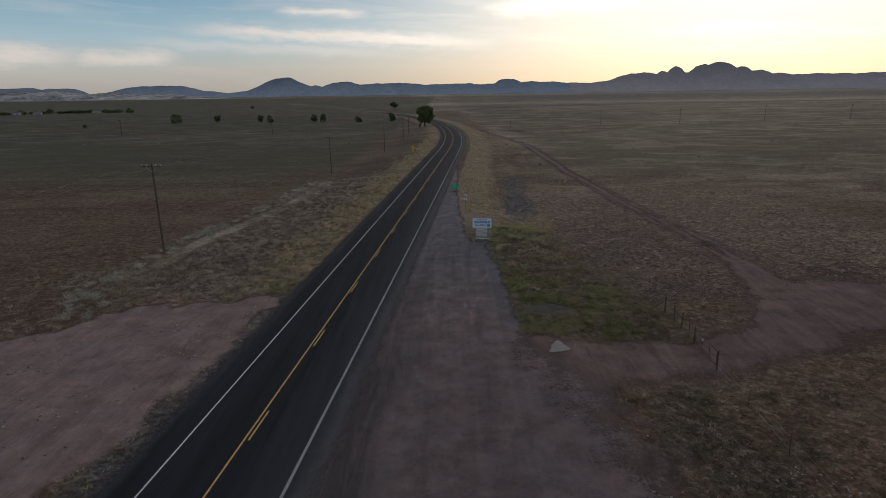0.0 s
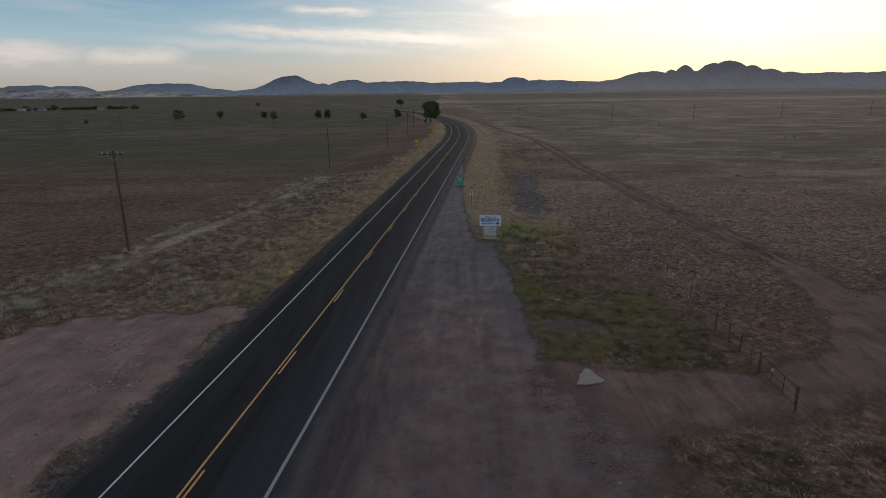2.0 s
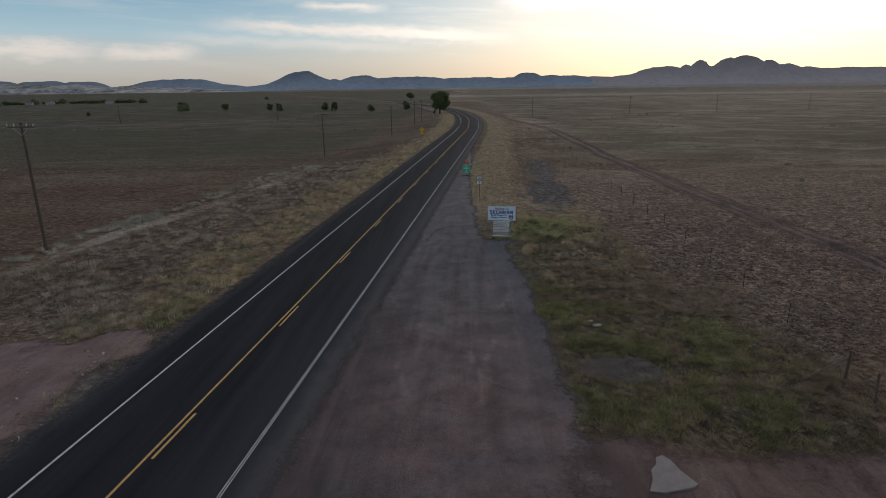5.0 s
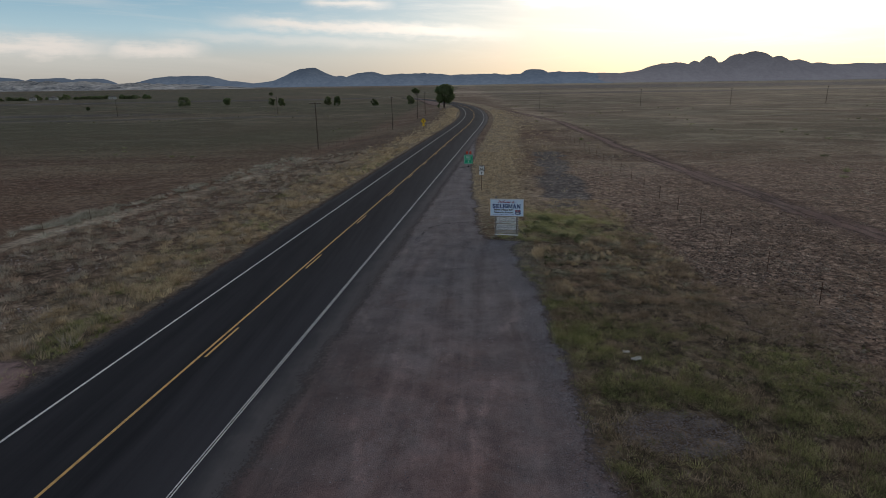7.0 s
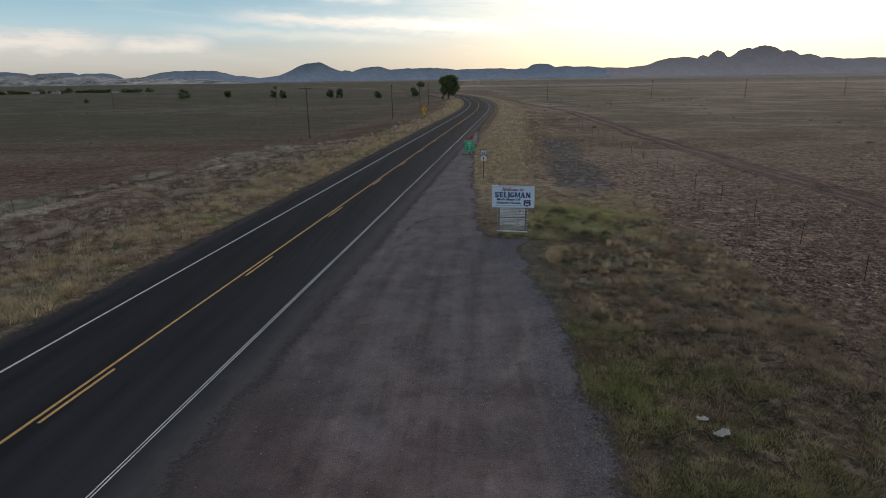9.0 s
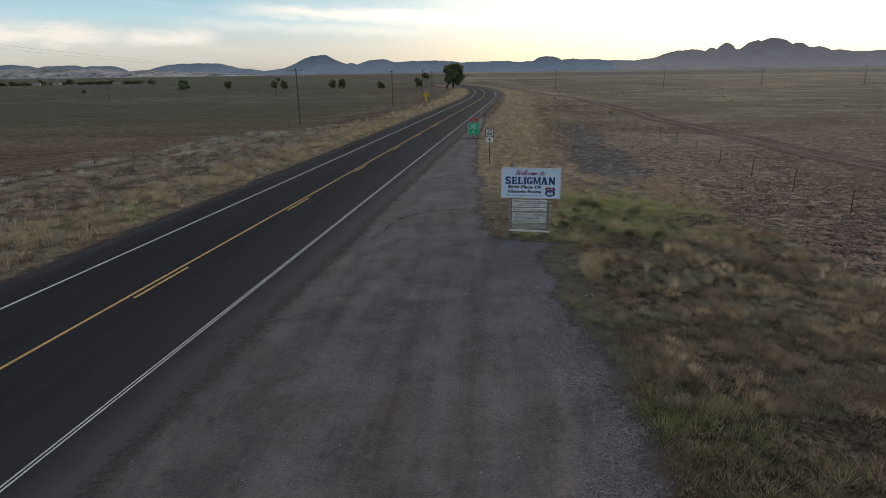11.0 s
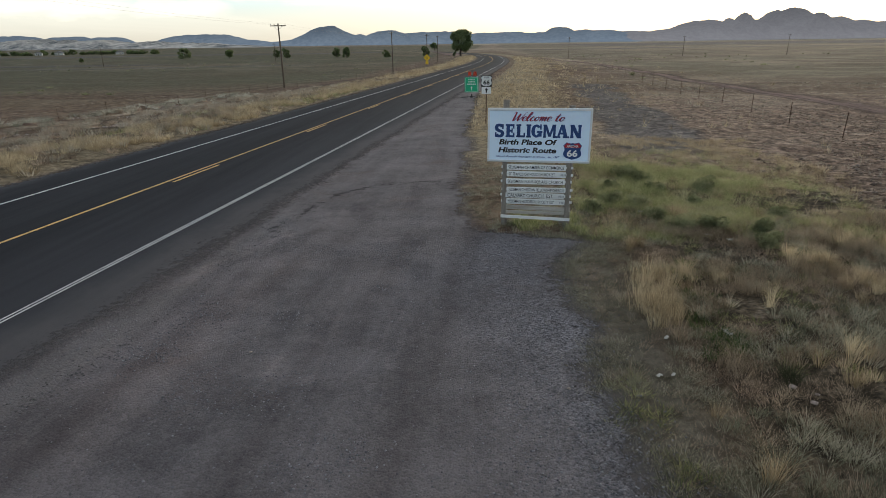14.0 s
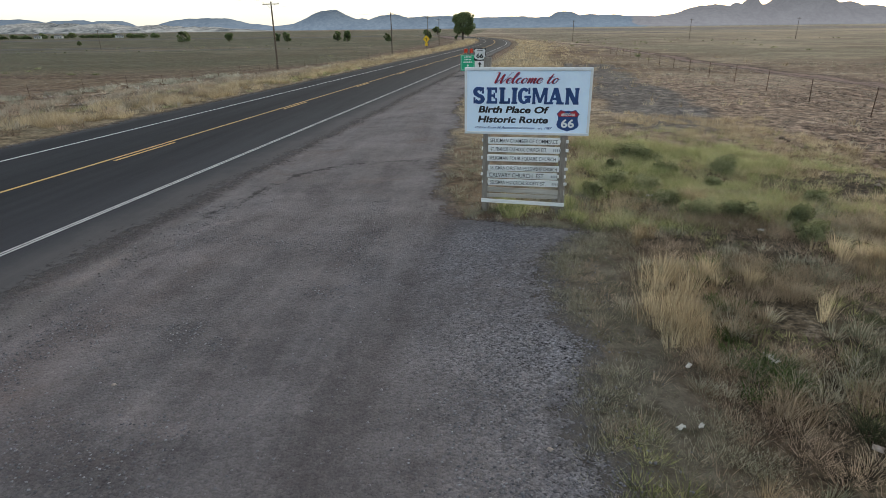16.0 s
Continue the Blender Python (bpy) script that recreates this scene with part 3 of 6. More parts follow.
def land(x, y):
    """Height of the ground: the road's level bench, a field that falls away on one side, a shallow dip by the gate."""
    x, y = np.asarray(x, float), np.asarray(y, float)
    u = x - road_x(y)
    fall = (0.35 + 0.0175 * np.clip(y - 67, 0, 130) + 0.005 * np.clip(-x - 35, 0, 180)) * smooth(700, 380, y)
    left = smooth(0, 1, (-u - 6.2) / (10 + 7 * fall)) * fall
    right = 0.25 * smooth(6.5, 18, x) * smooth(8, 14, u) + 0.65 * smooth(7, 19, x) * smooth(46, 35, y) * smooth(60, 30, x)
    right = right + 0.0065 * np.clip(y - 130, 0, 300) * smooth(9, 40, u)
    off_road = smooth(6.0, 9.0, np.abs(u + 0.2))
    pull = smooth(5.5, 8.0, x) + smooth(70, 74, y) + smooth(-6, -9, u)
    rough = off_road * np.clip(pull, 0, 1) * (0.07 * wave(x, y, 2.3, 1) + 0.05 * wave(x, y, 0.9, 2) + 0.10 * wave(x, y, 9, 3))
    far = smooth(150, 900, np.hypot(x, y)) * off_road * (0.35 * wave(x, y, 90, 4) + 0.6 * wave(x, y, 340, 5))
    under = -0.07 * smooth(7.0, 5.9, np.abs(u + 0.3))
    return -left - right + rough + far + under + 0.0085 * np.clip(y - 1500, 0, 2600)


def ground_z(x, y):
    return float(land(x, y))


def spread(lo, hi, step, low_end, high_end, grow):
    mid = list(np.arange(lo, hi, step))
    a, s = [lo], step
    while a[-1] > low_end:
        s *= grow
        a.append(a[-1] - s)
    b, s = [mid[-1]], step
    while b[-1] < high_end:
        s *= grow
        b.append(b[-1] + s)
    return np.array(a[:0:-1] + mid + b[1:])


GX = spread(-36, 24, 0.4, -4300, 4300, 1.11)
GY = spread(14, 112, 0.4, -300, 4150, 1.045)
MX, MY = np.meshgrid(GX, GY, indexing="ij")
MZ = land(MX, MY)
MU = MX - road_x(MY)


def sheet(name, choose, lift, mat, masks):
    """A part of the one ground grid as a mesh: those cells of which a corner is chosen, lifted a little."""
    nx, ny = MX.shape
    cell = choose[:-1, :-1] | choose[1:, :-1] | choose[1:, 1:] | choose[:-1, 1:]
    i, j = np.nonzero(cell)
    corner = np.stack([i * ny + j, (i + 1) * ny + j, (i + 1) * ny + j + 1, i * ny + j + 1], 1)
    used, faces = np.unique(corner, return_inverse=True)
    faces = faces.reshape(-1, 4)
    co = np.stack([MX.ravel()[used], MY.ravel()[used], MZ.ravel()[used] + lift], 1)
    me = mesh_from(name, co, faces)
    for key, values in masks.items():
        at = me.attributes.new(key, "FLOAT", "POINT")
        at.data.foreach_set("value", values.ravel()[used].astype(np.float32))
    me.materials.append(mat)
    me.polygons.foreach_set("use_smooth", np.ones(len(faces), bool))
    return new(name, me)


def mesh_from(name, co, faces):
    """A mesh from arrays of places and of equal-sided faces."""
    me = bpy.data.meshes.new(name)
    k = faces.shape[1]
    me.vertices.add(len(co))
    me.vertices.foreach_set("co", np.asarray(co, np.float32).ravel())
    me.loops.add(faces.size)
    me.loops.foreach_set("vertex_index", faces.ravel().astype(np.int32))
    me.polygons.add(len(faces))
    me.polygons.foreach_set("loop_start", np.arange(0, faces.size, k, dtype=np.int32))
    me.update(calc_edges=True)
    return me


def box_mask(x, y, x0, x1, y0, y1, s):
    return smooth(x0 - s, x0 + s, x) * smooth(x1 + s, x1 - s, x) * smooth(y0 - s, y0 + s, y) * smooth(y1 + s, y1 - s, y)


def along_line(x, y, ax, ay, bx, by):
    """Distance from a stretch of line."""
    dx, dy = bx - ax, by - ay
    t = np.clip(((x - ax) * dx + (y - ay) * dy) / (dx * dx + dy * dy), 0, 1)
    return np.hypot(x - ax - t * dx, y - ay - t * dy)


def pullout_mask(x, y):
    """The gravel lay-by beside the road: wide before the welcome sign, narrow beyond it."""
    edge = 6.1 - 0.75 * smooth(58.5, 62.5, y) + 0.5 * smooth(66.6, 67.6, y) + 0.1 * np.sin(y * 0.31)
    edge = edge + 3.4 * smooth(38.5, 30, y) + 1.5 * smooth(30, 20, y)
    past = np.interp(y, [68.0, 68.6, 69.0, 70.0, 73.0, 80.0, 92.0, 400.0], [6.2, 4.2, 3.6, 3.35, 3.05, 2.95, 2.8, 2.8])
    past = np.maximum(past, road_x(y) + 6.8 - 1.6 * smooth(105, 150, y))
    edge = np.where(y > 68.0, past, edge) + 0.15 * wave(x, y, 1.2, 15)
    soft = 1.0 + 6.0 * smooth(39.5, 35, y)
    return smooth(0, 1, 0.5 - 0.5 * (x - edge) / soft) * smooth(3.8, 4.3, x - road_x(y)) * smooth(170, 130, y)


def drive_mask(x, y):
    """The dirt drive through the gate, its turning place, and the two-wheel track that leaves it."""
    low = np.interp(x, [4, 8.5, 11.8, 20.7, 35.5, 80], [22, 28.4, 31.7, 34.3, 39.5, 55]) + 0.5 * wave(x, y, 2.0, 19)
    high = np.interp(x, [4, 9.5, 18, 21, 25.5, 28.5, 31.8, 35], [39.5, 38.3, 38.7, 39.6, 41.5, 46.5, 55, 62]) + 0.4 * wave(x, y, 2.0, 20)
    m = smooth(-1.6 - 2.0 * smooth(13, 8, x), 1.2, y - low) * smooth(-0.7, 0.9, high - y) * smooth(4.5, 7.5, x) * smooth(37, 30, x)
    m = np.maximum(m, smooth(1.15, 0.45, np.hypot((x - 37) / 11.0, (y - 46) / 8.0)))
    m = np.maximum(m, smooth(4.2, 2.0, along_line(x, y, 30, 42, 75, 56)))
    m = np.maximum(m, smooth(2.6, 1.3, along_line(x, y, 31, 46, 33.4, 60)))
    for a, b in (((33.4, 60), (31.2, 92)), ((31.2, 92), (30.3, 134)), ((30.3, 134), (31.5, 215)), ((31.5, 215), (20, 300))):
        d = along_line(x, y, *a, *b)
        m = np.maximum(m, smooth(1.9, 0.9, d) * 0.95)
    for a, b in (((-15, 392), (-53, 640)), ((-53, 640), (-105, 840))):
        m = np.maximum(m, smooth(5.5, 3.0, along_line(x, y, *a, *b)))
    return m


def pad_mask(x, y):
    """The bare pale patch of ground across the road."""
    n = 1.3 * wave(x, y, 3.0, 8) + 1.0 * wave(x, y, 1.1, 9)
    far_side = smooth(1.2, -1.2, y - np.minimum(47.8, 47.0 + 1.25 * (x + 28.5)) + n)
    road_side = smooth(0.9, -0.9, x - (road_x(y) - 7.0 - 0.22 * np.maximum(27 - y, 0)) + 0.4 * n)
    return far_side * road_side * smooth(-70, -55, x) * smooth(8, 14, y)


fresh = smooth(4.6 - 2.2 * smooth(59, 65, MY), 5.6, MX + 0.5 * wave(MX, MY, 2.0, 16)) * smooth(36, 48, MY) * (0.75 + 0.25 * smooth(60, 64, MY)) * smooth(69.5, 67.5, MY)
earth = np.clip(smooth(60, 40, MY) + 0.15 * smooth(1.3, 0.4, np.abs(MU - 6.3 - 0.5 * wave(MX, MY, 6, 26))) * smooth(75, 60, MY), 0, 1)
crack = np.minimum(np.minimum(along_line(MX, MY, -1.6, 68.6, -0.9, 72.3), along_line(MX, MY, -0.9, 72.3, 0.7, 73.7)), along_line(MX, MY, 0.7, 73.7, 2.6, 74.2))
crack = crack + 2 * smooth(2.4, 2.8, MX)
SCUFFS = ((4.7, 57.7, 4.75, 55.8), (4.75, 55.8, 4.4, 54.4), (0.6, 50.6, 1.3, 49.3), (1.3, 49.3, 1.5, 50.2), (-1.0, 50.2, -0.2, 48.7), (-3.7, 56.4, -2.2, 52.2), (3.7, 52.2, 4.5, 53.8), (4.5, 53.8, 4.7, 55.6), (0.7, 62.4, 1.5, 61.9), (-2.2, 65.2, -1.6, 67.3), (-2.2, 66.0, -0.9, 68.4), (0.4, 62.2, 1.3, 61.8), (1.8, 46.5, 2.6, 43.0), (2.6, 43.0, 2.3, 41.0), (-1.6, 45.0, -0.9, 42.0), (3.4, 48.0, 2.7, 45.4))
scuff = np.clip(1 - np.minimum.reduce([along_line(MX, MY, *line) for line in SCUFFS]), 0, 1)
WHEELS = ((2.6, 54.0, 2.95, 61.0), (2.95, 61.0, 3.15, 65.0), (3.15, 65.0, 3.7, 69.5), (-1.9, 56.0, -0.8, 63.5), (-0.8, 63.5, 0.9, 69.5), (0.9, 54.0, 1.5, 62.0), (1.5, 62.0, 2.2, 68.5), (4.3, 50.0, 4.1, 58.0), (-0.6, 40.0, 1.2, 50.0), (2.8, 38.0, 3.4, 47.0))
wheel = np.clip(1 - np.minimum.reduce([along_line(MX, MY, *line) for line in WHEELS]) / 0.8, 0, 1)
pull, drive, pad = pullout_mask(MX, MY), drive_mask(MX, MY), pad_mask(MX, MY)
verge_l = smooth(-6.0, -6.6, MU) * smooth(-30.5, -27.0, MX - 0.07 * (MY - 97)) * smooth(44, 50, MY + 0.35 * (MX + 16))
straw_l = smooth(-5.9, -6.4, MU) * smooth(-16, -9, MU) * smooth(46, 52, MY)
straw_r = smooth(6.0, 6.8, MU) * smooth(17, 11, MU) * smooth(72, 82, MY)
blot = 0.5 + 0.5 * wave(MX, MY, 2.6, 12)
tan = (0.75 + 0.3 * wave(MX, MY, 45, 13)) * smooth(16, 30, MX) * smooth(75, 115, MY) + (0.95 - 0.65 * smooth(-60, -200, MX)) * smooth(640, 760, MY - 0.1 * MX) + 0.8 * smooth(34, 12, np.abs(MY - 322 - 0.10 * MX)) * smooth(-30, -50, MX)
band = smooth(30, 8, np.abs(MY - 640 - 0.15 * MX)) * smooth(-60, -120, MX) + 0.9 * smooth(60, 20, np.abs(MY - 900 - 0.2 * MX)) * smooth(20, 60, MX) + smooth(520, 260, np.abs(MY - 2050)) * smooth(150, 350, MX) + 0.7 * smooth(26, 8, np.abs(MY - 378 - 0.05 * MX)) * smooth(-150, -200, MX) + 0.6 * smooth(14, 4, np.abs(MY - 330 - 0.1 * MX)) * smooth(-60, -90, MX)
strip_x = np.interp(MY, [45, 50, 65, 76, 90, 103, 130], [-31.5, -32.3, -32.8, -31.8, -29.2, -28.2, -27.6])
strip = smooth(1.9, 0.6, np.abs(MX - strip_x - 0.6 * wave(MX, MY, 9, 14))) * smooth(50, 72, MY) * smooth(140, 118, MY) * (0.75 + 0.4 * wave(MX, MY, 4, 28))
wheel_track = smooth(1.1, 0.4, np.minimum(along_line(MX, MY, -52, 55, -45.2, 74), np.minimum(along_line(MX, MY, -45.2, 74, -40.8, 95), along_line(MX, MY, -40.8, 95, -40, 106))))
wash = smooth(2.9, 1.3, np.minimum(along_line(MX, MY, 11.2, 81, 12.8, 95), np.minimum(along_line(MX, MY, 12.8, 95, 14.2, 108), along_line(MX, MY, 14.2, 108, 15.8, 126))) + 0.9 * wave(MX, MY, 2.2, 18))
# pale ground past the sign, raised further to imitate sun glare over it
beyond = 1.0 * box_mask(MX, MY, 8.5, 20, 77, 100, 3.0) * (1 - wash) + 0.9 * smooth(1.2, 0.5, np.hypot((MX - 18.8 - 0.04 * (MY - 95)) / 4.2, (MY - 98) / 20))  + smooth(1.2, 0.6, np.hypot((MX - 17) / 2.2, (MY - 146) / 7)) + 0.8 * smooth(1.2, 0.5, np.hypot((MX - 47) / 20, (MY - 100 - 0.35 * (MX - 47)) / 4.5))
shoulder = smooth(-8.2, -7.0, MU) * smooth(-4.4, -4.9, MU) * smooth(60, 46, MY)
green_r = box_mask(MX, MY, 6.5, 17.0, 40.0, 52.0, 2.0) + box_mask(MX, MY, 6.8, 12.0, 69.0, 77.0, 1.2)
bare = smooth(1.1, 0.7, np.hypot((MX - 9.1) / 2.1, (MY - 44.6) / 1.4))
stony = box_mask(MX, MY, 13, 60, 47, 110, 6) + 0.7 * box_mask(MX, MY, -30, -20, 48, 90, 3)
near_red = 0.85 * smooth(66, 34, MY) * smooth(18, 24, MX) + 0.75 * smooth(33, 28, MY) * smooth(7, 10, MX) * smooth(26, 20, MX) + (0.38 + 0.25 * wave(MX, MY, 14, 17)) * smooth(150, 85, MY) * smooth(-32, -37, MX) + 0.40 * box_mask(MX, MY, 14, 80, 45, 130, 14)
olive = (0.78 + 0.25 * wave(MX, MY, 60, 6)) * smooth(-24, -34, MX) * smooth(95, 190, MY) * smooth(3000, 2300, MY) + (0.42 + 0.2 * wave(MX, MY, 40, 27)) * smooth(20, 45, MX) * smooth(95, 160, MY)
MASKS = {
    "streaky": 0.10 + 0.28 * smooth(14, 24, MX) * smooth(80, 120, MY) + 0.15 * smooth(220, 320, MY),
    "trodden": box_mask(MX, MY, 4.6, 6.7, 57, 68.6, 0.35),
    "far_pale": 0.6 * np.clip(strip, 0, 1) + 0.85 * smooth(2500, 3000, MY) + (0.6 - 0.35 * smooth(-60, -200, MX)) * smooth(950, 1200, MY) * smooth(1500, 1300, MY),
    "tan_field": np.clip(tan + 1.2 * strip + beyond + 0.5 * wheel_track, 0, 1),
    # where grass stands: thatch with the tufts' shade painted into its colour
    "shaded_thatch": np.clip(0.75 * smooth(1.2, 0.6, np.hypot((MX - 15.5) / 5.0, (MY - 24.5) / 6.5) + 0.25 * wave(MX, MY, 2.5, 33)) + 0.95 * box_mask(MX, MY, 6.9, 15, 56, 74, 1.5) * (1 - 0.5 * wash) + 0.4 * verge_l + 0.7 * box_mask(MX, MY, 6.3, 18.5, 38.8, 57, 1.0) * (1 - bare), 0, 1),
    "dark_band": np.clip(band + 0.95 * wash + 0.75 * shoulder , 0, 1),
    "olive_grass": np.clip((0.05 + 0.6 * blot) * green_r * (1 - bare) + olive + 0.1 * verge_l, 0, 1),
    "straw_grass": np.clip(0.8 * straw_l + 0.85 * straw_r, 0, 1),
    "red_soil": np.clip(near_red, 0, 1),
    "stony": np.clip(stony, 0, 1) * 0.9,
}
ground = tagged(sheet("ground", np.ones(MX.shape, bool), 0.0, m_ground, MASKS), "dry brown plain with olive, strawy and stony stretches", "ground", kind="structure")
tagged(sheet("pavement", pull > 0.02, 0.012, m_gravel, {"inside": pull, "across": MU, "fresh": fresh, "earth": earth, "crack": crack, "scuff": scuff, "wheel": wheel, "oily": smooth(8.8, 5.6, MU + 0.7 * wave(MX, MY, 5, 29)) * smooth(64, 48, MY) * 0.9 + 0.35 * smooth(45, 25, MY)}), "grey gravel lay-by with tyre marks beside the road", "gravel lay-by", kind="structure")
TRACK = ((33.4, 60), (31.2, 92), (30.3, 134), (31.5, 215))
ruts = np.full(MX.shape, 5.0)
for (ax, ay), (bx, by) in zip(TRACK, TRACK[1:]):
    ruts = np.minimum(ruts, along_line(MX, MY, ax, ay, bx, by) - 0.72)
tagged(sheet("dirt_drive", drive > 0.02, 0.008, m_drive, {"inside": drive, "across": MU, "fresh": 0 * MU, "earth": 0 * MU + 0.4, "crack": ruts}), "reddish dirt drive and track through the field gate", "dirt track", kind="structure")
tagged(sheet("dirt_pad", pad > 0.02, 0.010, m_pad, {"inside": pad, "across": MU, "fresh": 0 * MU, "earth": 0 * MU + 0.4, "crack": 0 * MU + 5}), "bare pinkish dirt patch beside the road", "dirt patch", kind="structure")


# ---- parts and simple forms ----
def part(name, bm, mat, parent=None, label=""):
    """A bmesh as one mesh object, under a thing or a part if one is given."""
    me = bpy.data.meshes.new(name)
    bm.to_mesh(me)
    bm.free()
    me.materials.append(mat)
    ob = new(name, me)
    ob.parent = parent
    if label:
        tagged(ob, label)
    return ob


def thing(name, at, label, category, group="", turn=0.0):
    ob = new(name)
    ob.matrix_world = pose(*at, 0, 0, turn)
    ob.empty_display_size = 0.2
    return tagged(ob, label, category, group)


def block(sx, sy, sz, at=(0, 0, 0), turn=(0, 0, 0), bevel=0.006):
    """A bevelled block about its middle."""
    bm = bmesh.new()
    bmesh.ops.create_cube(bm, size=1, matrix=Matrix.Diagonal((sx, sy, sz, 1)))
    if bevel:
        bmesh.ops.bevel(bm, geom=bm.edges[:], offset=bevel, segments=1, affect="EDGES")
    bm.transform(pose(*at, *turn))
    return bm


def rod(a, b, r0, r1=None, sides=8, rings=1, wobble=0.0, seed=0):
    """A tapered rod from a to b, bent a little where wobble is given."""
    a, b = Vector(a), Vector(b)
    r1 = r0 if r1 is None else r1
    q = (b - a).to_track_quat("Z", "Y").to_matrix()
    bm = bmesh.new()
    rnd = random.Random(seed)
    loops = []
    for k in range(rings + 1):
        f = k / rings
        off = Vector((rnd.uniform(-1, 1), rnd.uniform(-1, 1), 0)) * wobble * (0 < k < rings)
        mid = a.lerp(b, f) + q @ off
        r = r0 + (r1 - r0) * f
        loops.append([bm.verts.new(mid + q @ Vector((r * math.cos(2 * math.pi * s / sides), r * math.sin(2 * math.pi * s / sides), 0))) for s in range(sides)])
    for l0, l1 in zip(loops, loops[1:]):
        for s in range(sides):
            bm.faces.new((l0[s], l0[(s + 1) % sides], l1[(s + 1) % sides], l1[s]))
    bm.faces.new(loops[0][::-1])
    bm.faces.new(loops[-1])
    return bm


def join(*many):
    """Several bmeshes as one."""
    out = bmesh.new()
    for bm in many:
        me = bpy.data.meshes.new("tmp")
        bm.to_mesh(me)
        bm.free()
        out.from_mesh(me)
        bpy.data.meshes.remove(me)
    return out


def plate(outline, thick, at=(0, 0, 0), turn=(0, 0, 0)):
    """A flat plate: an outline in x and z, thick along y, its face toward -y."""
    bm = bmesh.new()
    v = [bm.verts.new((x, 0, z)) for x, z in outline]
    f = bm.faces.new(v)
    if f.normal.y > 0:
        f.normal_flip()
    ret = bmesh.ops.extrude_face_region(bm, geom=[f])
    bmesh.ops.translate(bm, vec=(0, thick, 0), verts=[g for g in ret["geom"] if isinstance(g, bmesh.types.BMVert)])
    bmesh.ops.recalc_face_normals(bm, faces=bm.faces[:])
    bm.transform(pose(*at, *turn))
    return bm


def rounded(w, h, r, k=4):
    pts = []
    for cx, cz, a0 in ((w / 2 - r, h / 2 - r, 0), (-w / 2 + r, h / 2 - r, 90), (-w / 2 + r, -h / 2 + r, 180), (w / 2 - r, -h / 2 + r, 270)):
        for i in range(k + 1):
            a = radians(a0 + 90 * i / k)
            pts.append((cx + r * math.cos(a), cz + r * math.sin(a)))
    return pts


def lettering(text, height, mat, parent, at, width=None, shear=0.0, weight=0.0, label=""):
    """Words in the built-in font as a thin mesh facing -y, centred at a place of the parent; width squeezes them to a length."""
    cu = bpy.data.curves.new("lettering", "FONT")
    cu.body, cu.size, cu.shear, cu.offset, cu.extrude = text, 1.0, shear, weight, 0.004
    cu.align_x, cu.align_y = "LEFT", "BOTTOM_BASELINE"
    cu.resolution_u = 3
    tmp = new("tmp", cu)
    dg = bpy.context.evaluated_depsgraph_get()
    me = bpy.data.meshes.new_from_object(tmp.evaluated_get(dg))
    bpy.data.objects.remove(tmp)
    bpy.data.curves.remove(cu)
    co = np.zeros(len(me.vertices) * 3, np.float32)
    me.vertices.foreach_get("co", co)
    co = co.reshape(-1, 3)
    lo, hi = co.min(0), co.max(0)
    cap = 0.729 + 2 * weight
    sz = height / cap
    sx = width / (hi[0] - lo[0]) if width else sz
    bm = bmesh.new()
    bm.from_mesh(me)
    bpy.data.meshes.remove(me)
    # letters stand apart as islands; a wide gap between them parts two words
    bm.verts.ensure_lookup_table()
    seen, letters = set(), []
    for v in bm.verts:
        if v in seen:
            continue
        island, todo = [], [v]
        seen.add(v)
        while todo:
            a = todo.pop()
            island.append(a)
            for e in a.link_edges:
                b = e.other_vert(a)
                if b not in seen:
                    seen.add(b)
                    todo.append(b)
        upright = [a.co.x - shear * a.co.y for a in island]
        letters.append((min(upright), max(upright), island))
    letters.sort(key=lambda l: l[0])
    words, right = [], None
    for x0, x1, island in letters:
        if right is None or x0 - right > 0.17:
            words.append([])
            right = x1
        right = max(right, x1)
        words[-1].extend(island)
    mid_x = (lo[0] + hi[0]) / 2
    for members in words:
        keep = set(members)
        one = bm.copy()
        one.verts.ensure_lookup_table()
        keep_at = {a.index for a in keep}
        bmesh.ops.delete(one, geom=[a for a in one.verts if a.index not in keep_at], context="VERTS")
        for a in one.verts:
            a.co = ((a.co.x - mid_x) * sx + at[0], -a.co.z * 0.35 + at[1], (a.co.y + weight) * sz - height / 2 + at[2])
        part("word", one, mat, parent, label)
    bm.free()


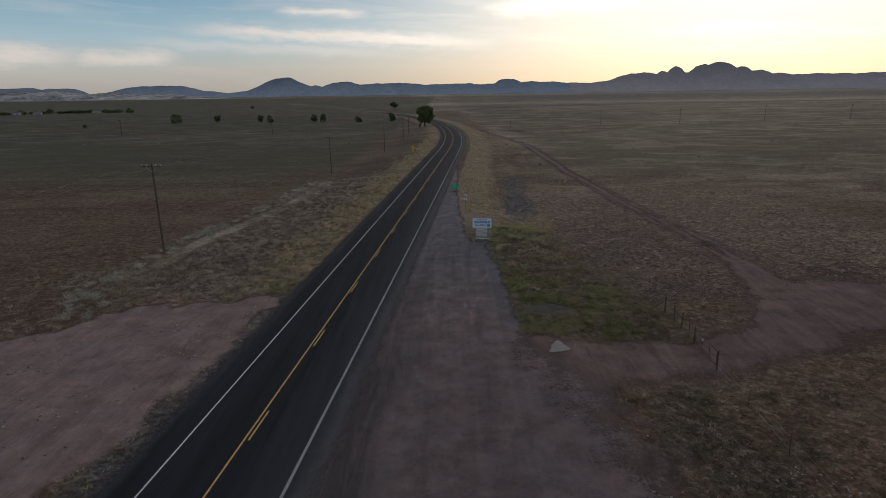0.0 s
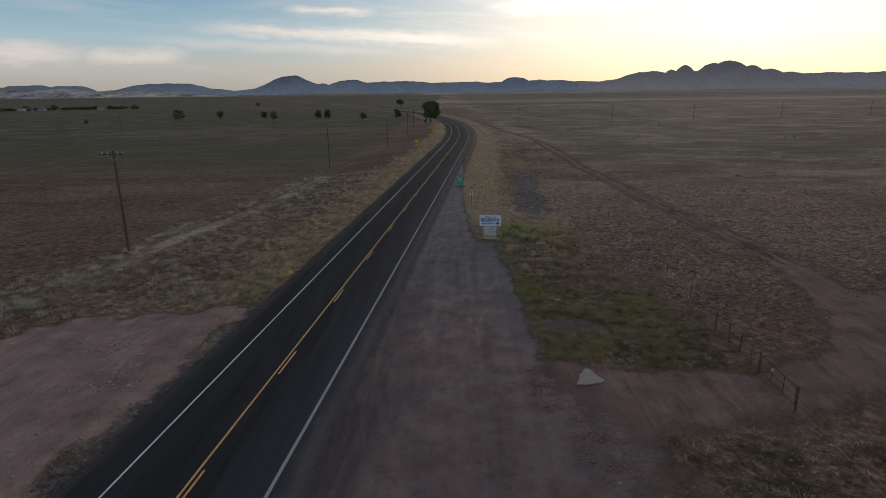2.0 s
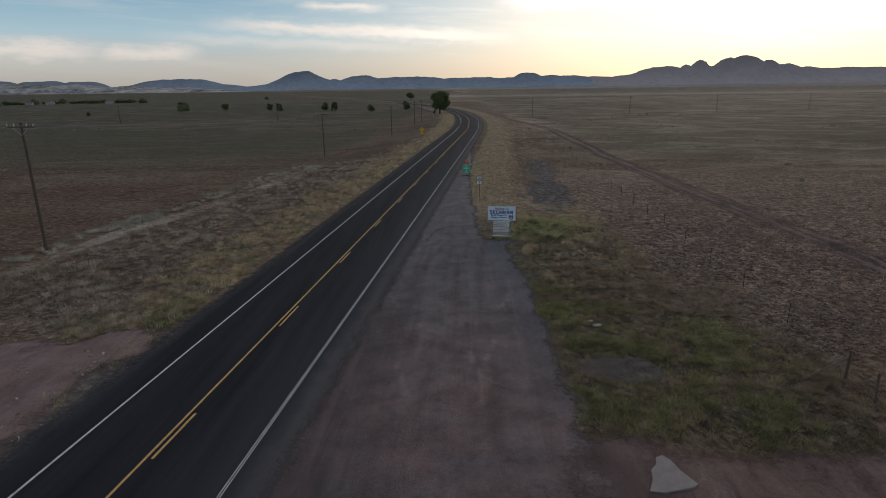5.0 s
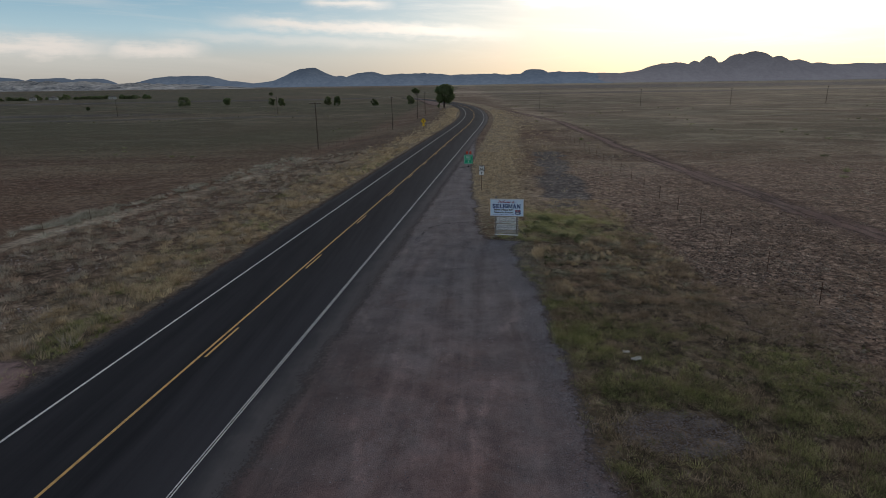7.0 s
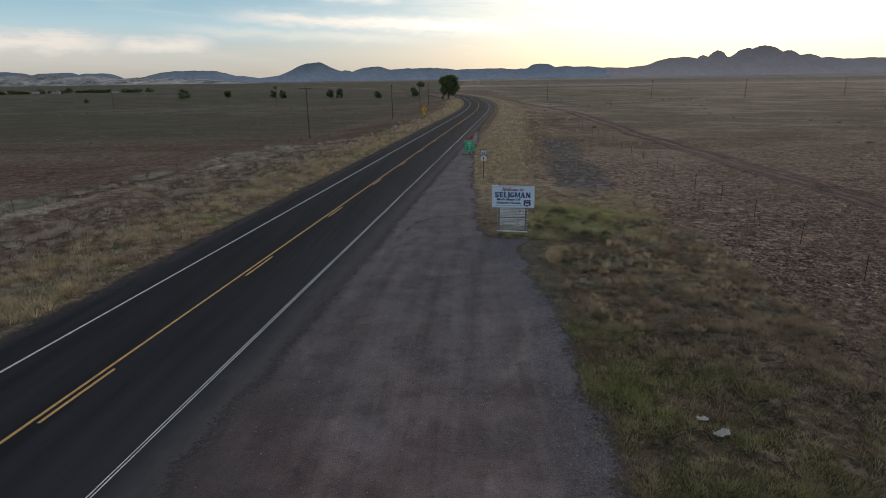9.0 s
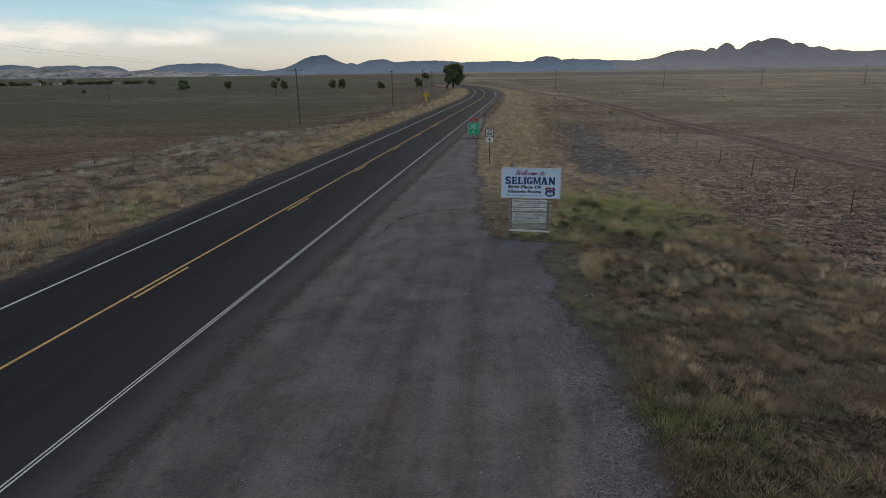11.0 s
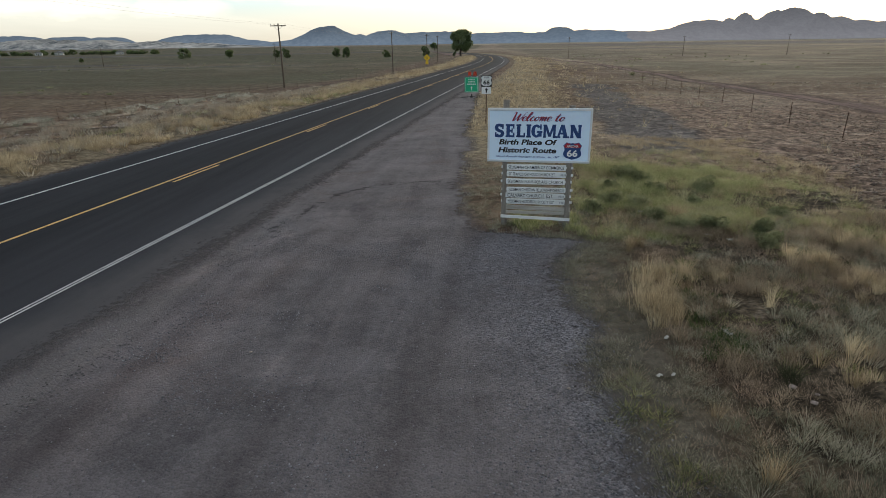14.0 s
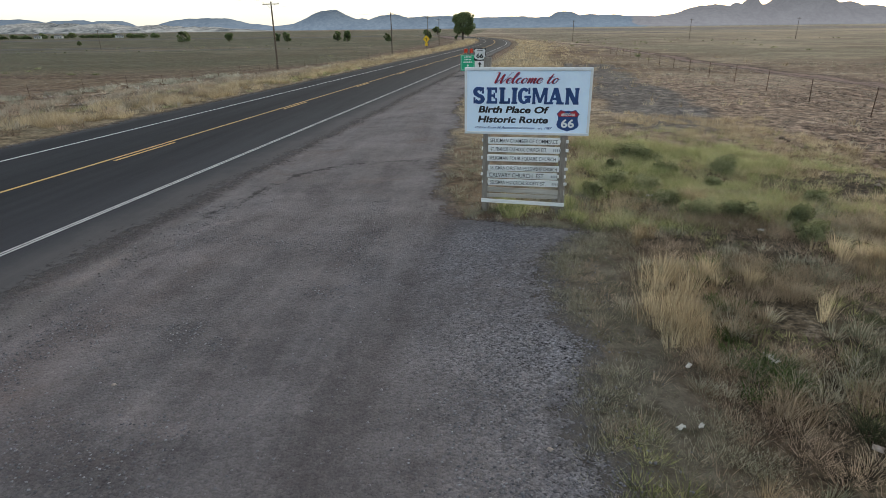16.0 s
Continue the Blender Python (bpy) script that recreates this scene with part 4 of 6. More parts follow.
# ---- the road ----
def ribbon(name, u0, u1, y0, y1, lift, mat, parent=None, step=2.0, skirt=0.0, cuts=1, label=""):
    """A strip that follows the road between two distances from its middle line."""
    ys = np.linspace(y0, y1, max(2, int((y1 - y0) / step) + 1))
    xs = road_x(ys)
    dx = np.gradient(xs, ys) if len(ys) > 2 else np.full(2, (xs[1] - xs[0]) / (ys[1] - ys[0]))
    nrm = np.sqrt(1 + dx * dx)
    us = np.linspace(u0, u1, cuts + 1)
    cols = [(xs + u / nrm, ys - dx * u / nrm, lift - 0.004 * abs(u) + 0 * ys, u + 0 * ys) for u in us]
    if skirt:
        for k, c0 in ((0, cols[0]), (len(cols) + 1, cols[-1])):
            s = -1 if k == 0 else 1
            cols.insert(k, (c0[0] + s * 0.12, c0[1], c0[2] - skirt, c0[3] + s * 0.12))
    co = np.stack([np.stack(c[:3], 1) for c in cols], 1).reshape(-1, 3)
    k, m = len(cols), len(ys)
    i, j = np.meshgrid(np.arange(m - 1), np.arange(k - 1), indexing="ij")
    q = np.stack([i * k + j, i * k + j + 1, (i + 1) * k + j + 1, (i + 1) * k + j], -1).reshape(-1, 4)
    me = mesh_from(name, co, q)
    at = me.attributes.new("across", "FLOAT", "POINT")
    at.data.foreach_set("value", np.stack([c[3] for c in cols], 1).ravel().astype(np.float32))
    me.materials.append(mat)
    ob = new(name, me)
    ob.parent = parent
    if label:
        tagged(ob, label)
    return ob


road = tagged(ribbon("road", -6.2, 5.35, -200, 620, 0.004, m_road, skirt=0.16, cuts=14), "black two-lane asphalt road with grey shoulders", "road", kind="structure")
ribbon("edge_line", -3.785, -3.675, -200, 620, 0.010, m_white_line, road, label="white painted edge line")
for inner in (3.165, 3.257):          # painted twice, a hand's width apart
    ribbon("edge_line", inner, inner + 0.044, -200, 620, 0.010, m_white_line, road, label="thin white painted edge line, one of a pair")
ribbon("centre_line", -0.505, -0.395, -200, 620, 0.010, m_yellow_line, road, label="solid yellow centre line")
for k in range(-8, 28):
    far_end = 28.3 + 12.155 * k
    ribbon("lane_dash", -0.245, -0.135, far_end - 3.04, far_end, 0.010, m_yellow_line, road, step=1.0)


# ---- far hills ----
def hills(name, label, peaks, x0, x1, y0, y1, mat, rough, seed, nx=260, ny=40, base=-2, pile=0.12):
    """A range as one height field: broad swells (x, y, half-width, height, steepness) and eroded gullies."""
    xs, ys = np.linspace(x0, x1, nx), np.linspace(y0, y1, ny)
    X, Y = np.meshgrid(xs, ys, indexing="ij")
    Z = np.zeros_like(X)
    for px, py, w, h, e in peaks:
        r = np.abs((X - px) / w) ** e + np.abs((Y - py) / (0.5 * (y1 - y0))) ** 2
        Z = np.maximum(Z, h * np.exp(-r)) + pile * h * np.exp(-r)
    gully = 1 - np.abs(wave(X, Y, 95, seed)) * 0.5 - np.abs(wave(X, Y, 38, seed + 1)) * 0.25 - np.abs(wave(X, Y, 15, seed + 4)) * 0.15
    Z = Z * (1 - rough + rough * gully) + 2.0 * wave(X, Y, 60, seed + 2)
    edge = np.minimum(1, 12 * np.minimum((X - x0) / (x1 - x0), (x1 - X) / (x1 - x0))) * np.minimum(1, 5 * np.minimum((Y - y0) / (y1 - y0), (y1 - Y) / (y1 - y0)) + 0.001)
    Z = base + np.maximum(Z, 0) * np.clip(edge, 0, 1) + 2 - 45 * (1 - np.clip(edge * 9, 0, 1))
    i, j = np.meshgrid(np.arange(nx - 1), np.arange(ny - 1), indexing="ij")
    q = np.stack([i * ny + j, (i + 1) * ny + j, (i + 1) * ny + j + 1, i * ny + j + 1], -1).reshape(-1, 4)
    me = mesh_from(name, np.stack([X, Y, Z], -1).reshape(-1, 3), q)
    me.polygons.foreach_set("use_smooth", np.ones(len(q), bool))
    me.materials.append(mat)
    return tagged(new(name, me), label, "mountains", kind="structure")


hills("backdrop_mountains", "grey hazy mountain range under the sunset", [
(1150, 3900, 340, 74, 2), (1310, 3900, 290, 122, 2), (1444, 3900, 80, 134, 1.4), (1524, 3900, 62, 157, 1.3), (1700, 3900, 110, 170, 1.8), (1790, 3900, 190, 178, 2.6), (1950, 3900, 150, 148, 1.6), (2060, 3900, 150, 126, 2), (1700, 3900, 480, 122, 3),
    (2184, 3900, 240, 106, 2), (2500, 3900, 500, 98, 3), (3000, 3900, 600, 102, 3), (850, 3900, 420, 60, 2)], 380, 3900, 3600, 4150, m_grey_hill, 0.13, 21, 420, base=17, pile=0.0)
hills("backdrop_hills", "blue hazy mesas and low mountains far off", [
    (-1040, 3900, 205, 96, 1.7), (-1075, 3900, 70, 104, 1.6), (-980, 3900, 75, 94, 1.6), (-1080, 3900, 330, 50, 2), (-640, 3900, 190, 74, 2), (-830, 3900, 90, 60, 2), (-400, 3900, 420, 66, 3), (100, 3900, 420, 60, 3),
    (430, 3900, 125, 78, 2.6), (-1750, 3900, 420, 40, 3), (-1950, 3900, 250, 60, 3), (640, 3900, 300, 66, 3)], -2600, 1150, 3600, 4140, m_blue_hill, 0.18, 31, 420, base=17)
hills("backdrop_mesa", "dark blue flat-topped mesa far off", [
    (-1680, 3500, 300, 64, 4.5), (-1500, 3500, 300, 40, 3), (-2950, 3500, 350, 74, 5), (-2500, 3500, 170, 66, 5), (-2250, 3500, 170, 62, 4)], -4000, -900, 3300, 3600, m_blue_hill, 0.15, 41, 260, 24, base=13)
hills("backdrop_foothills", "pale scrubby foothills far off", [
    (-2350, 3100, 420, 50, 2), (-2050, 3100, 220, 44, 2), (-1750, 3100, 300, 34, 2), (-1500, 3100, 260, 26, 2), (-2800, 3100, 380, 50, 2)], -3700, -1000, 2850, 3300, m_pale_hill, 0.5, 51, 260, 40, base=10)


# ---- welcome sign ----
def welcome_sign():
    s = thing("welcome_sign", (5.085, 69.155, 0.0), "white welcome sign with blue letters above small white boards", "road sign", turn=-6.5)
    back = ground_z(5.1, 69.2)
    for x, top in ((-0.79, 3.08), (0.75, 2.96)):
        part("post", join(rod((x, 0.13, back - 0.3), (x, 0.13, top), 0.085, 0.075, 10, 6, 0.008, 3)), m_oldpost, s, "weathered round wooden post")
    z0, z1 = 1.630, 2.905
    board = part("board", block(2.39, 0.03, z1 - z0, (0, 0, (z0 + z1) / 2), bevel=0.004), m_board, s, "white painted board, tinted pale blue for skylight")
    for nm, bm in (("trim", block(2.43, 0.035, 0.06, (0, -0.022, z1 - 0.03))), ("trim", block(2.43, 0.035, 0.05, (0, -0.022, z0 + 0.025))),
                   ("trim", block(0.05, 0.033, z1 - z0 - 0.115, (-1.19, -0.022, (z0 + z1) / 2))), ("trim", block(0.05, 0.033, z1 - z0 - 0.115, (1.19, -0.022, (z0 + z1) / 2)))):
        part(nm, bm, m_trim, s)
    f = -0.0165
    H, W = z1 - z0, 2.39
    def at(px, pz):
        return (px * W - W / 2, f, z1 - pz * H)
    script(s, at(0.495, 0.232))
    slab_word(s, at(0.490, 0.415))
    lettering("Birth Place Of", 0.138, m_black, s, at(0.395, 0.620), 1.38, 0.18, 0.038)
    lettering("Historic Route", 0.138, m_black, s, at(0.39, 0.770), 1.38, 0.18, 0.038)
    lettering("Historic Route 66 Association of Arizona   est. 1987", 0.050, m_navy, s, at(0.395, 0.895), 1.52, 0.45, 0.014)
    # the route shield
    cx, cz = at(0.835, 0.775)[0], at(0.835, 0.775)[2]
    part("shield", plate(shield(0.43, 0.41), 0.006, (cx, f - 0.006, cz)), m_navy, s, "navy and red route shield")
    part("shield_band", plate([(x, z) for x, z in shield(0.40, 0.38) if z > 0.075] + [(-0.165, 0.075), (0.165, 0.075)], 0.004, (cx, f - 0.0105, cz)), m_redp, s)
    lettering("ARIZONA", 0.055, m_signwhite, s, (cx, f - 0.012, cz + 0.115), 0.27, 0, 0.03)
    lettering("66", 0.17, m_signwhite, s, (cx, f - 0.008, cz - 0.05), 0.25, 0, 0.03)
    # small boards below, each nailed across the posts
    words = ["SELIGMAN CHAMBER OF COMMERCE", "ST. FRANCIS CATHOLIC CHURCH EST.", "SELIGMAN FOUR-SQUARE CHURCH", "SELIGMAN CHRISTIAN FELLOWSHIP CHURCH", "CALVARY CHURCH  EST.", "SELIGMAN HISTORICAL SOCIETY EST."]
    zs = [1.50, 1.33, 1.15, 0.945, 0.80, 0.645]
    for i, (w, z) in enumerate(zip(words, zs)):
        dx, tip = 0.015 * math.sin(i * 2.7), 0.5 * math.sin(i * 1.9) - 0.2
        rail = part("rail", block(1.72, 0.028, 0.060, (-0.01 + dx, 0.025, z), (0, tip, 0)), m_plank, s)
        plank = part("plank", block(1.42, 0.022, 0.136 if i != 3 else 0.120, (-0.03 + dx, -0.004, z + 0.004), (0, tip, 0)), m_plank, s, "white plank with thin black capitals")
        n_bars = w.endswith("EST.")
        span = 1.12 if n_bars else 1.33
        lettering(w, 0.078 if i != 4 else 0.09, m_black, plank, (-0.03 + dx - (0.10 if n_bars else 0.0), -0.0155, z + 0.004), span, 0, 0.003)
        if n_bars:
            for k in range(4):
                part("figure_bar", block(0.022, 0.004, 0.05, (0.565 + dx + 0.036 * k, -0.017, z), bevel=0), m_faded, plank)
    part("rail", block(1.66, 0.03, 0.105, (0.0, 0.03, 0.475), (0, 0.8, 0)), m_bare, s, "bare weathered rail")
    part("rail", block(1.58, 0.03, 0.08, (-0.01, 0.03, 0.36), (0, -0.3, 0)), m_bare, s, "bare weathered rail")
    part("rail", block(1.70, 0.03, 0.075, (-0.015, -0.005, 0.235), (0, 1.0, 0)), m_plank, s, "pale painted bottom rail")
    part("brace", block(0.09, 0.03, 0.42, (0.62, 0.05, 0.33), (0, 2, 0)), m_oldpost, s)
    part("brace", block(0.10, 0.05, 1.45, (-0.79, 0.03, 0.95), (0, 0, 0)), m_oldpost, s)
    part("brace", block(0.10, 0.05, 1.45, (0.75, 0.03, 0.95), (0, 0, 0)), m_oldpost, s)
    return s


def shield(w, h):
    """Outline of a six-pointed route shield."""
    half = [(0.0, 0.47), (0.10, 0.44), (0.22, 0.46), (0.33, 0.50), (0.42, 0.40), (0.50, 0.31), (0.44, 0.18), (0.43, 0.05), (0.47, -0.08), (0.49, -0.20), (0.43, -0.32), (0.30, -0.41), (0.14, -0.45), (0.0, -0.50)]
    return [(x * w, z * h) for x, z in half] + [(-x * w, z * h) for x, z in half[-2:0:-1]]


def slab_word(parent, at):
    """SELIGMAN in bold slab letters, each letter a plate of its own."""
    h, st, sl = 0.255, 0.074, 0.034          # height, stem, serif
    bms = []

    def bar(x0, x1, z0, z1):
        bms.append(plate([(x0, z0), (x1, z0), (x1, z1), (x0, z1)], 0.004))

    def quad(a, b, c, d):
        bms.append(plate([a, b, c, d], 0.004))

    def stem(cx, w=0.0, thick=st):
        bar(cx - thick / 2, cx + thick / 2, 0, h)
        for z in (0, h - sl):
            bar(cx - thick / 2 - 0.016 - w, cx + thick / 2 + 0.016 + w, z, z + sl)

    def letter_s(cx):
        k, w = 26, 0.066
        pts = []
        for i in range(k + 1):
            t = i / k
            if t < 0.5:
                a = radians(25 + t * 2 * 245)
                pts.append((cx + w * math.cos(a), h * 0.725 + h * 0.20 * math.sin(a)))
            else:
                a = radians(90 - (t - 0.5) * 2 * 245)
                pts.append((cx + w * math.cos(a) * 1.05, h * 0.275 + h * 0.20 * math.sin(a)))
        sides = []
        for i, (px, pz) in enumerate(pts):
            (ax, az), (bx, bz) = pts[max(i - 1, 0)], pts[min(i + 1, k)]
            dx, dz = bx - ax, bz - az
            l = math.hypot(dx, dz) or 1
            t = 0.025 + 0.014 * abs(dz) / l
            sides.append(((px + dz / l * t, pz - dx / l * t), (px - dz / l * t, pz + dx / l * t)))
        for (p0, p1), (q0, q1) in zip(sides, sides[1:]):
            quad(p0, p1, q1, q0)
        bar(cx + 0.058, cx + 0.092, h * 0.62, h)
        bar(cx - 0.096, cx - 0.062, 0, h * 0.38)

    def letter_e(cx, top=True):
        stem(cx - 0.048)
        bar(cx - 0.08, cx + 0.088, 0, sl + 0.006)
        bar(cx + 0.058, cx + 0.092, 0, 0.092)
        if top:
            bar(cx - 0.08, cx + 0.083, h - sl - 0.006, h)
            bar(cx + 0.054, cx + 0.087, h - 0.085, h)
            bar(cx - 0.05, cx + 0.045, h / 2 - 0.019, h / 2 + 0.019)
            bar(cx + 0.025, cx + 0.052, h / 2 - 0.046, h / 2 + 0.046)

    def letter_g(cx, w):
        k, a0, a1 = 20, 40, 330
        for i in range(k):
            p, q = radians(a0 + (a1 - a0) * i / k), radians(a0 + (a1 - a0) * (i + 1) / k)
            ro, ri, vo, vi = w / 2, w / 2 - st, h / 2, h / 2 - 0.045
            quad((cx + ri * math.cos(p), h / 2 + vi * math.sin(p)), (cx + ro * math.cos(p), h / 2 + vo * math.sin(p)), (cx + ro * math.cos(q), h / 2 + vo * math.sin(q)), (cx + ri * math.cos(q), h / 2 + vi * math.sin(q)))
        bar(0.110, 0.176, 0.02, 0.115)
        bar(0.070, 0.190, 0.092, 0.13)
        bar(0.136, 0.170, h * 0.62, h)

    def letter_m():
        for side in (-1, 1):
            stem(0.342 + side * 0.104, -0.010, 0.050)
        quad((0.220, h), (0.282, h), (0.374, 0.02), (0.322, 0.02))
        quad((0.402, h), (0.464, h), (0.366, 0.02), (0.326, 0.02))

    def letter_a():
        quad((0.500, 0), (0.545, 0), (0.632, h), (0.582, h))
        quad((0.572, h), (0.652, h), (0.738, 0), (0.652, 0))
        bar(0.54, 0.69, 0.068, 0.104)
        bar(0.478, 0.575, 0, sl)
        bar(0.628, 0.760, 0, sl)

    def letter_n():
        stem(0.818, -0.008, 0.058)
        stem(0.978, -0.008, 0.058)
        quad((0.772, h), (0.858, h), (1.010, 0), (0.928, 0))

    for draw in (lambda: letter_s(-0.745), lambda: letter_e(-0.505), lambda: letter_e(-0.275, False), lambda: stem(-0.105), lambda: letter_g(0.062, 0.222), letter_m, letter_a, letter_n):
        draw()
        bm = join(*bms)
        bms.clear()
        bm.transform(Matrix.Diagonal((1.09, 1, 1.21, 1)))
        bm.transform(pose(at[0] - 0.10, at[1] - 0.005, at[2] - 0.605 * h))
        part("letter", bm, m_navy, parent, "navy slab-serif capital")


# brush letters: strokes through a few places, x to the right and z up, the capital one unit high; then the step to the next letter
BRUSH = {
    "W": ([[(0.0, 0.86), (0.08, 0.98), (0.18, 0.96), (0.20, 0.5), (0.20, 0.06), (0.27, 0.06), (0.44, 0.45), (0.56, 0.82), (0.55, 0.4), (0.57, 0.05), (0.65, 0.06), (0.86, 0.55), (0.98, 0.96), (1.08, 1.0)]], 0.88),
    "e": ([[(0.04, 0.20), (0.24, 0.26), (0.32, 0.42), (0.22, 0.51), (0.09, 0.40), (0.05, 0.18), (0.15, 0.02), (0.30, 0.06), (0.42, 0.20)]], 0.38),
    "l": ([[(0.0, 0.18), (0.16, 0.50), (0.26, 0.88), (0.20, 1.0), (0.11, 0.80), (0.06, 0.30), (0.12, 0.02), (0.24, 0.10), (0.32, 0.22)]], 0.28),
    "c": ([[(0.31, 0.40), (0.24, 0.51), (0.11, 0.42), (0.05, 0.18), (0.14, 0.02), (0.28, 0.06), (0.40, 0.20)]], 0.36),
    "o": ([[(0.24, 0.50), (0.11, 0.42), (0.05, 0.18), (0.15, 0.02), (0.28, 0.12), (0.33, 0.36), (0.24, 0.50), (0.30, 0.40), (0.44, 0.42)]], 0.42),
    "m": ([[(0.0, 0.40), (0.07, 0.49), (0.09, 0.30), (0.07, 0.0)], [(0.08, 0.20), (0.20, 0.48), (0.27, 0.44), (0.26, 0.20), (0.25, 0.0)], [(0.26, 0.20), (0.38, 0.48), (0.46, 0.44), (0.44, 0.14), (0.50, 0.02), (0.64, 0.20)]], 0.60),
    "t": ([[(0.20, 0.88), (0.13, 0.50), (0.09, 0.14), (0.15, 0.01), (0.26, 0.08), (0.34, 0.20)], [(-0.04, 0.56), (0.14, 0.58), (0.36, 0.62)]], 0.34),
}


def brush_stroke(points, nib, step=6):
    """A stroke drawn with a slanting nib: thick downward, thin upward, pointed at both ends."""
    path = []
    many = [points[0]] + points + [points[-1]]
    for a, b, c, d in zip(many, many[1:], many[2:], many[3:]):
        for i in range(step):
            t = i / step
            path.append(tuple(0.5 * (2 * b[k] + (c[k] - a[k]) * t + (2 * a[k] - 5 * b[k] + 4 * c[k] - d[k]) * t * t + (3 * b[k] - a[k] - 3 * c[k] + d[k]) * t ** 3) for k in (0, 1)))
    path.append(points[-1])
    sides = []
    for i, (px, pz) in enumerate(path):
        (ax, az), (bx, bz) = path[max(i - 1, 0)], path[min(i + 1, len(path) - 1)]
        dx, dz = bx - ax, bz - az
        l = math.hypot(dx, dz) or 1
        dx, dz = dx / l, dz / l
        down = max(0.0, -dz) ** 1.5
        w = nib * (0.34 + 0.66 * down) * min(1.0, 0.35 + 3.0 * min(i, len(path) - 1 - i) / len(path))
        sides.append(((px + dz * w, pz - dx * w), (px - dz * w, pz + dx * w)))
    return [plate([p0, p1, q1, q0], 0.004) for (p0, p1), (q0, q1) in zip(sides, sides[1:])]


def script(parent, at):
    """The red brush-written line over a thin dark shadow, letter by letter, its baseline at a place."""
    tall, wide, lean = 0.205, 0.285, 0.62
    whole = sum(BRUSH[c][1] if c != " " else 0.30 for c in "Welcome to")
    x = -whole / 2
    for c in "Welcome to":
        if c == " ":
            x += 0.30
            continue
        strokes, on = BRUSH[c]
        for mat, grow, dx, dz, dy, words in ((m_navy, 0.056, 0.010, -0.008, -0.001, "dark shadow of a brush-written letter"), (m_redp, 0.054, 0.0, 0.0, -0.006, "red brush-written letter")):
            bm = join(*[q for pts in strokes for q in brush_stroke(pts, grow)])
            for v in bm.verts:
                v.co = (at[0] + dx + wide * (v.co.x + x) + lean * tall * (v.co.z - 0.5) * 0.8, at[1] + dy - v.co.y, at[2] + dz + tall * v.co.z)
            bmesh.ops.recalc_face_normals(bm, faces=bm.faces[:])
            part("letter", bm, mat, parent, words)
        x += on


welcome_sign()


# ---- route marker and portable sign ----
def route_marker():
    x, y = 3.72, 88.8
    g = ground_z(x, y)
    s = thing("route_marker_sign", (x, y, 0), "white route marker with an arrow plate on a thin steel post", "road sign", turn=-3)
    part("post", join(block(0.06, 0.035, 2.75 - g, (0, 0.03, (2.6 + g) / 2 - 0.1), bevel=0.004)), m_rusty, s, "thin brown steel post")
    m = part("marker", plate(rounded(0.62, 0.60, 0.05), 0.005, (0, -0.004, 2.42)), m_black, s, "black square with a white route shield")
    part("shield", plate(shield(0.60, 0.575), 0.004, (0, -0.009, 2.42)), m_signwhite, m)
    lettering("66", 0.24, m_black, m, (0, -0.012, 2.36), 0.36, 0, 0.03)
    part("figure_bar", block(0.30, 0.003, 0.035, (0, -0.011, 2.60), bevel=0), m_black, m)
    a = part("arrow_plate", plate(rounded(0.52, 0.38, 0.04), 0.005, (0, -0.004, 1.91)), m_signwhite, s, "white plate with a black upward arrow")
    part("arrow", join(plate([(-0.035, -0.13), (0.035, -0.13), (0.035, 0.02), (-0.035, 0.02)], 0.003, (0, -0.0075, 1.91)), plate([(-0.115, 0.015), (0.115, 0.015), (0, 0.145)], 0.003, (0, -0.0075, 1.91))), m_black, a)
    return s


route_marker()


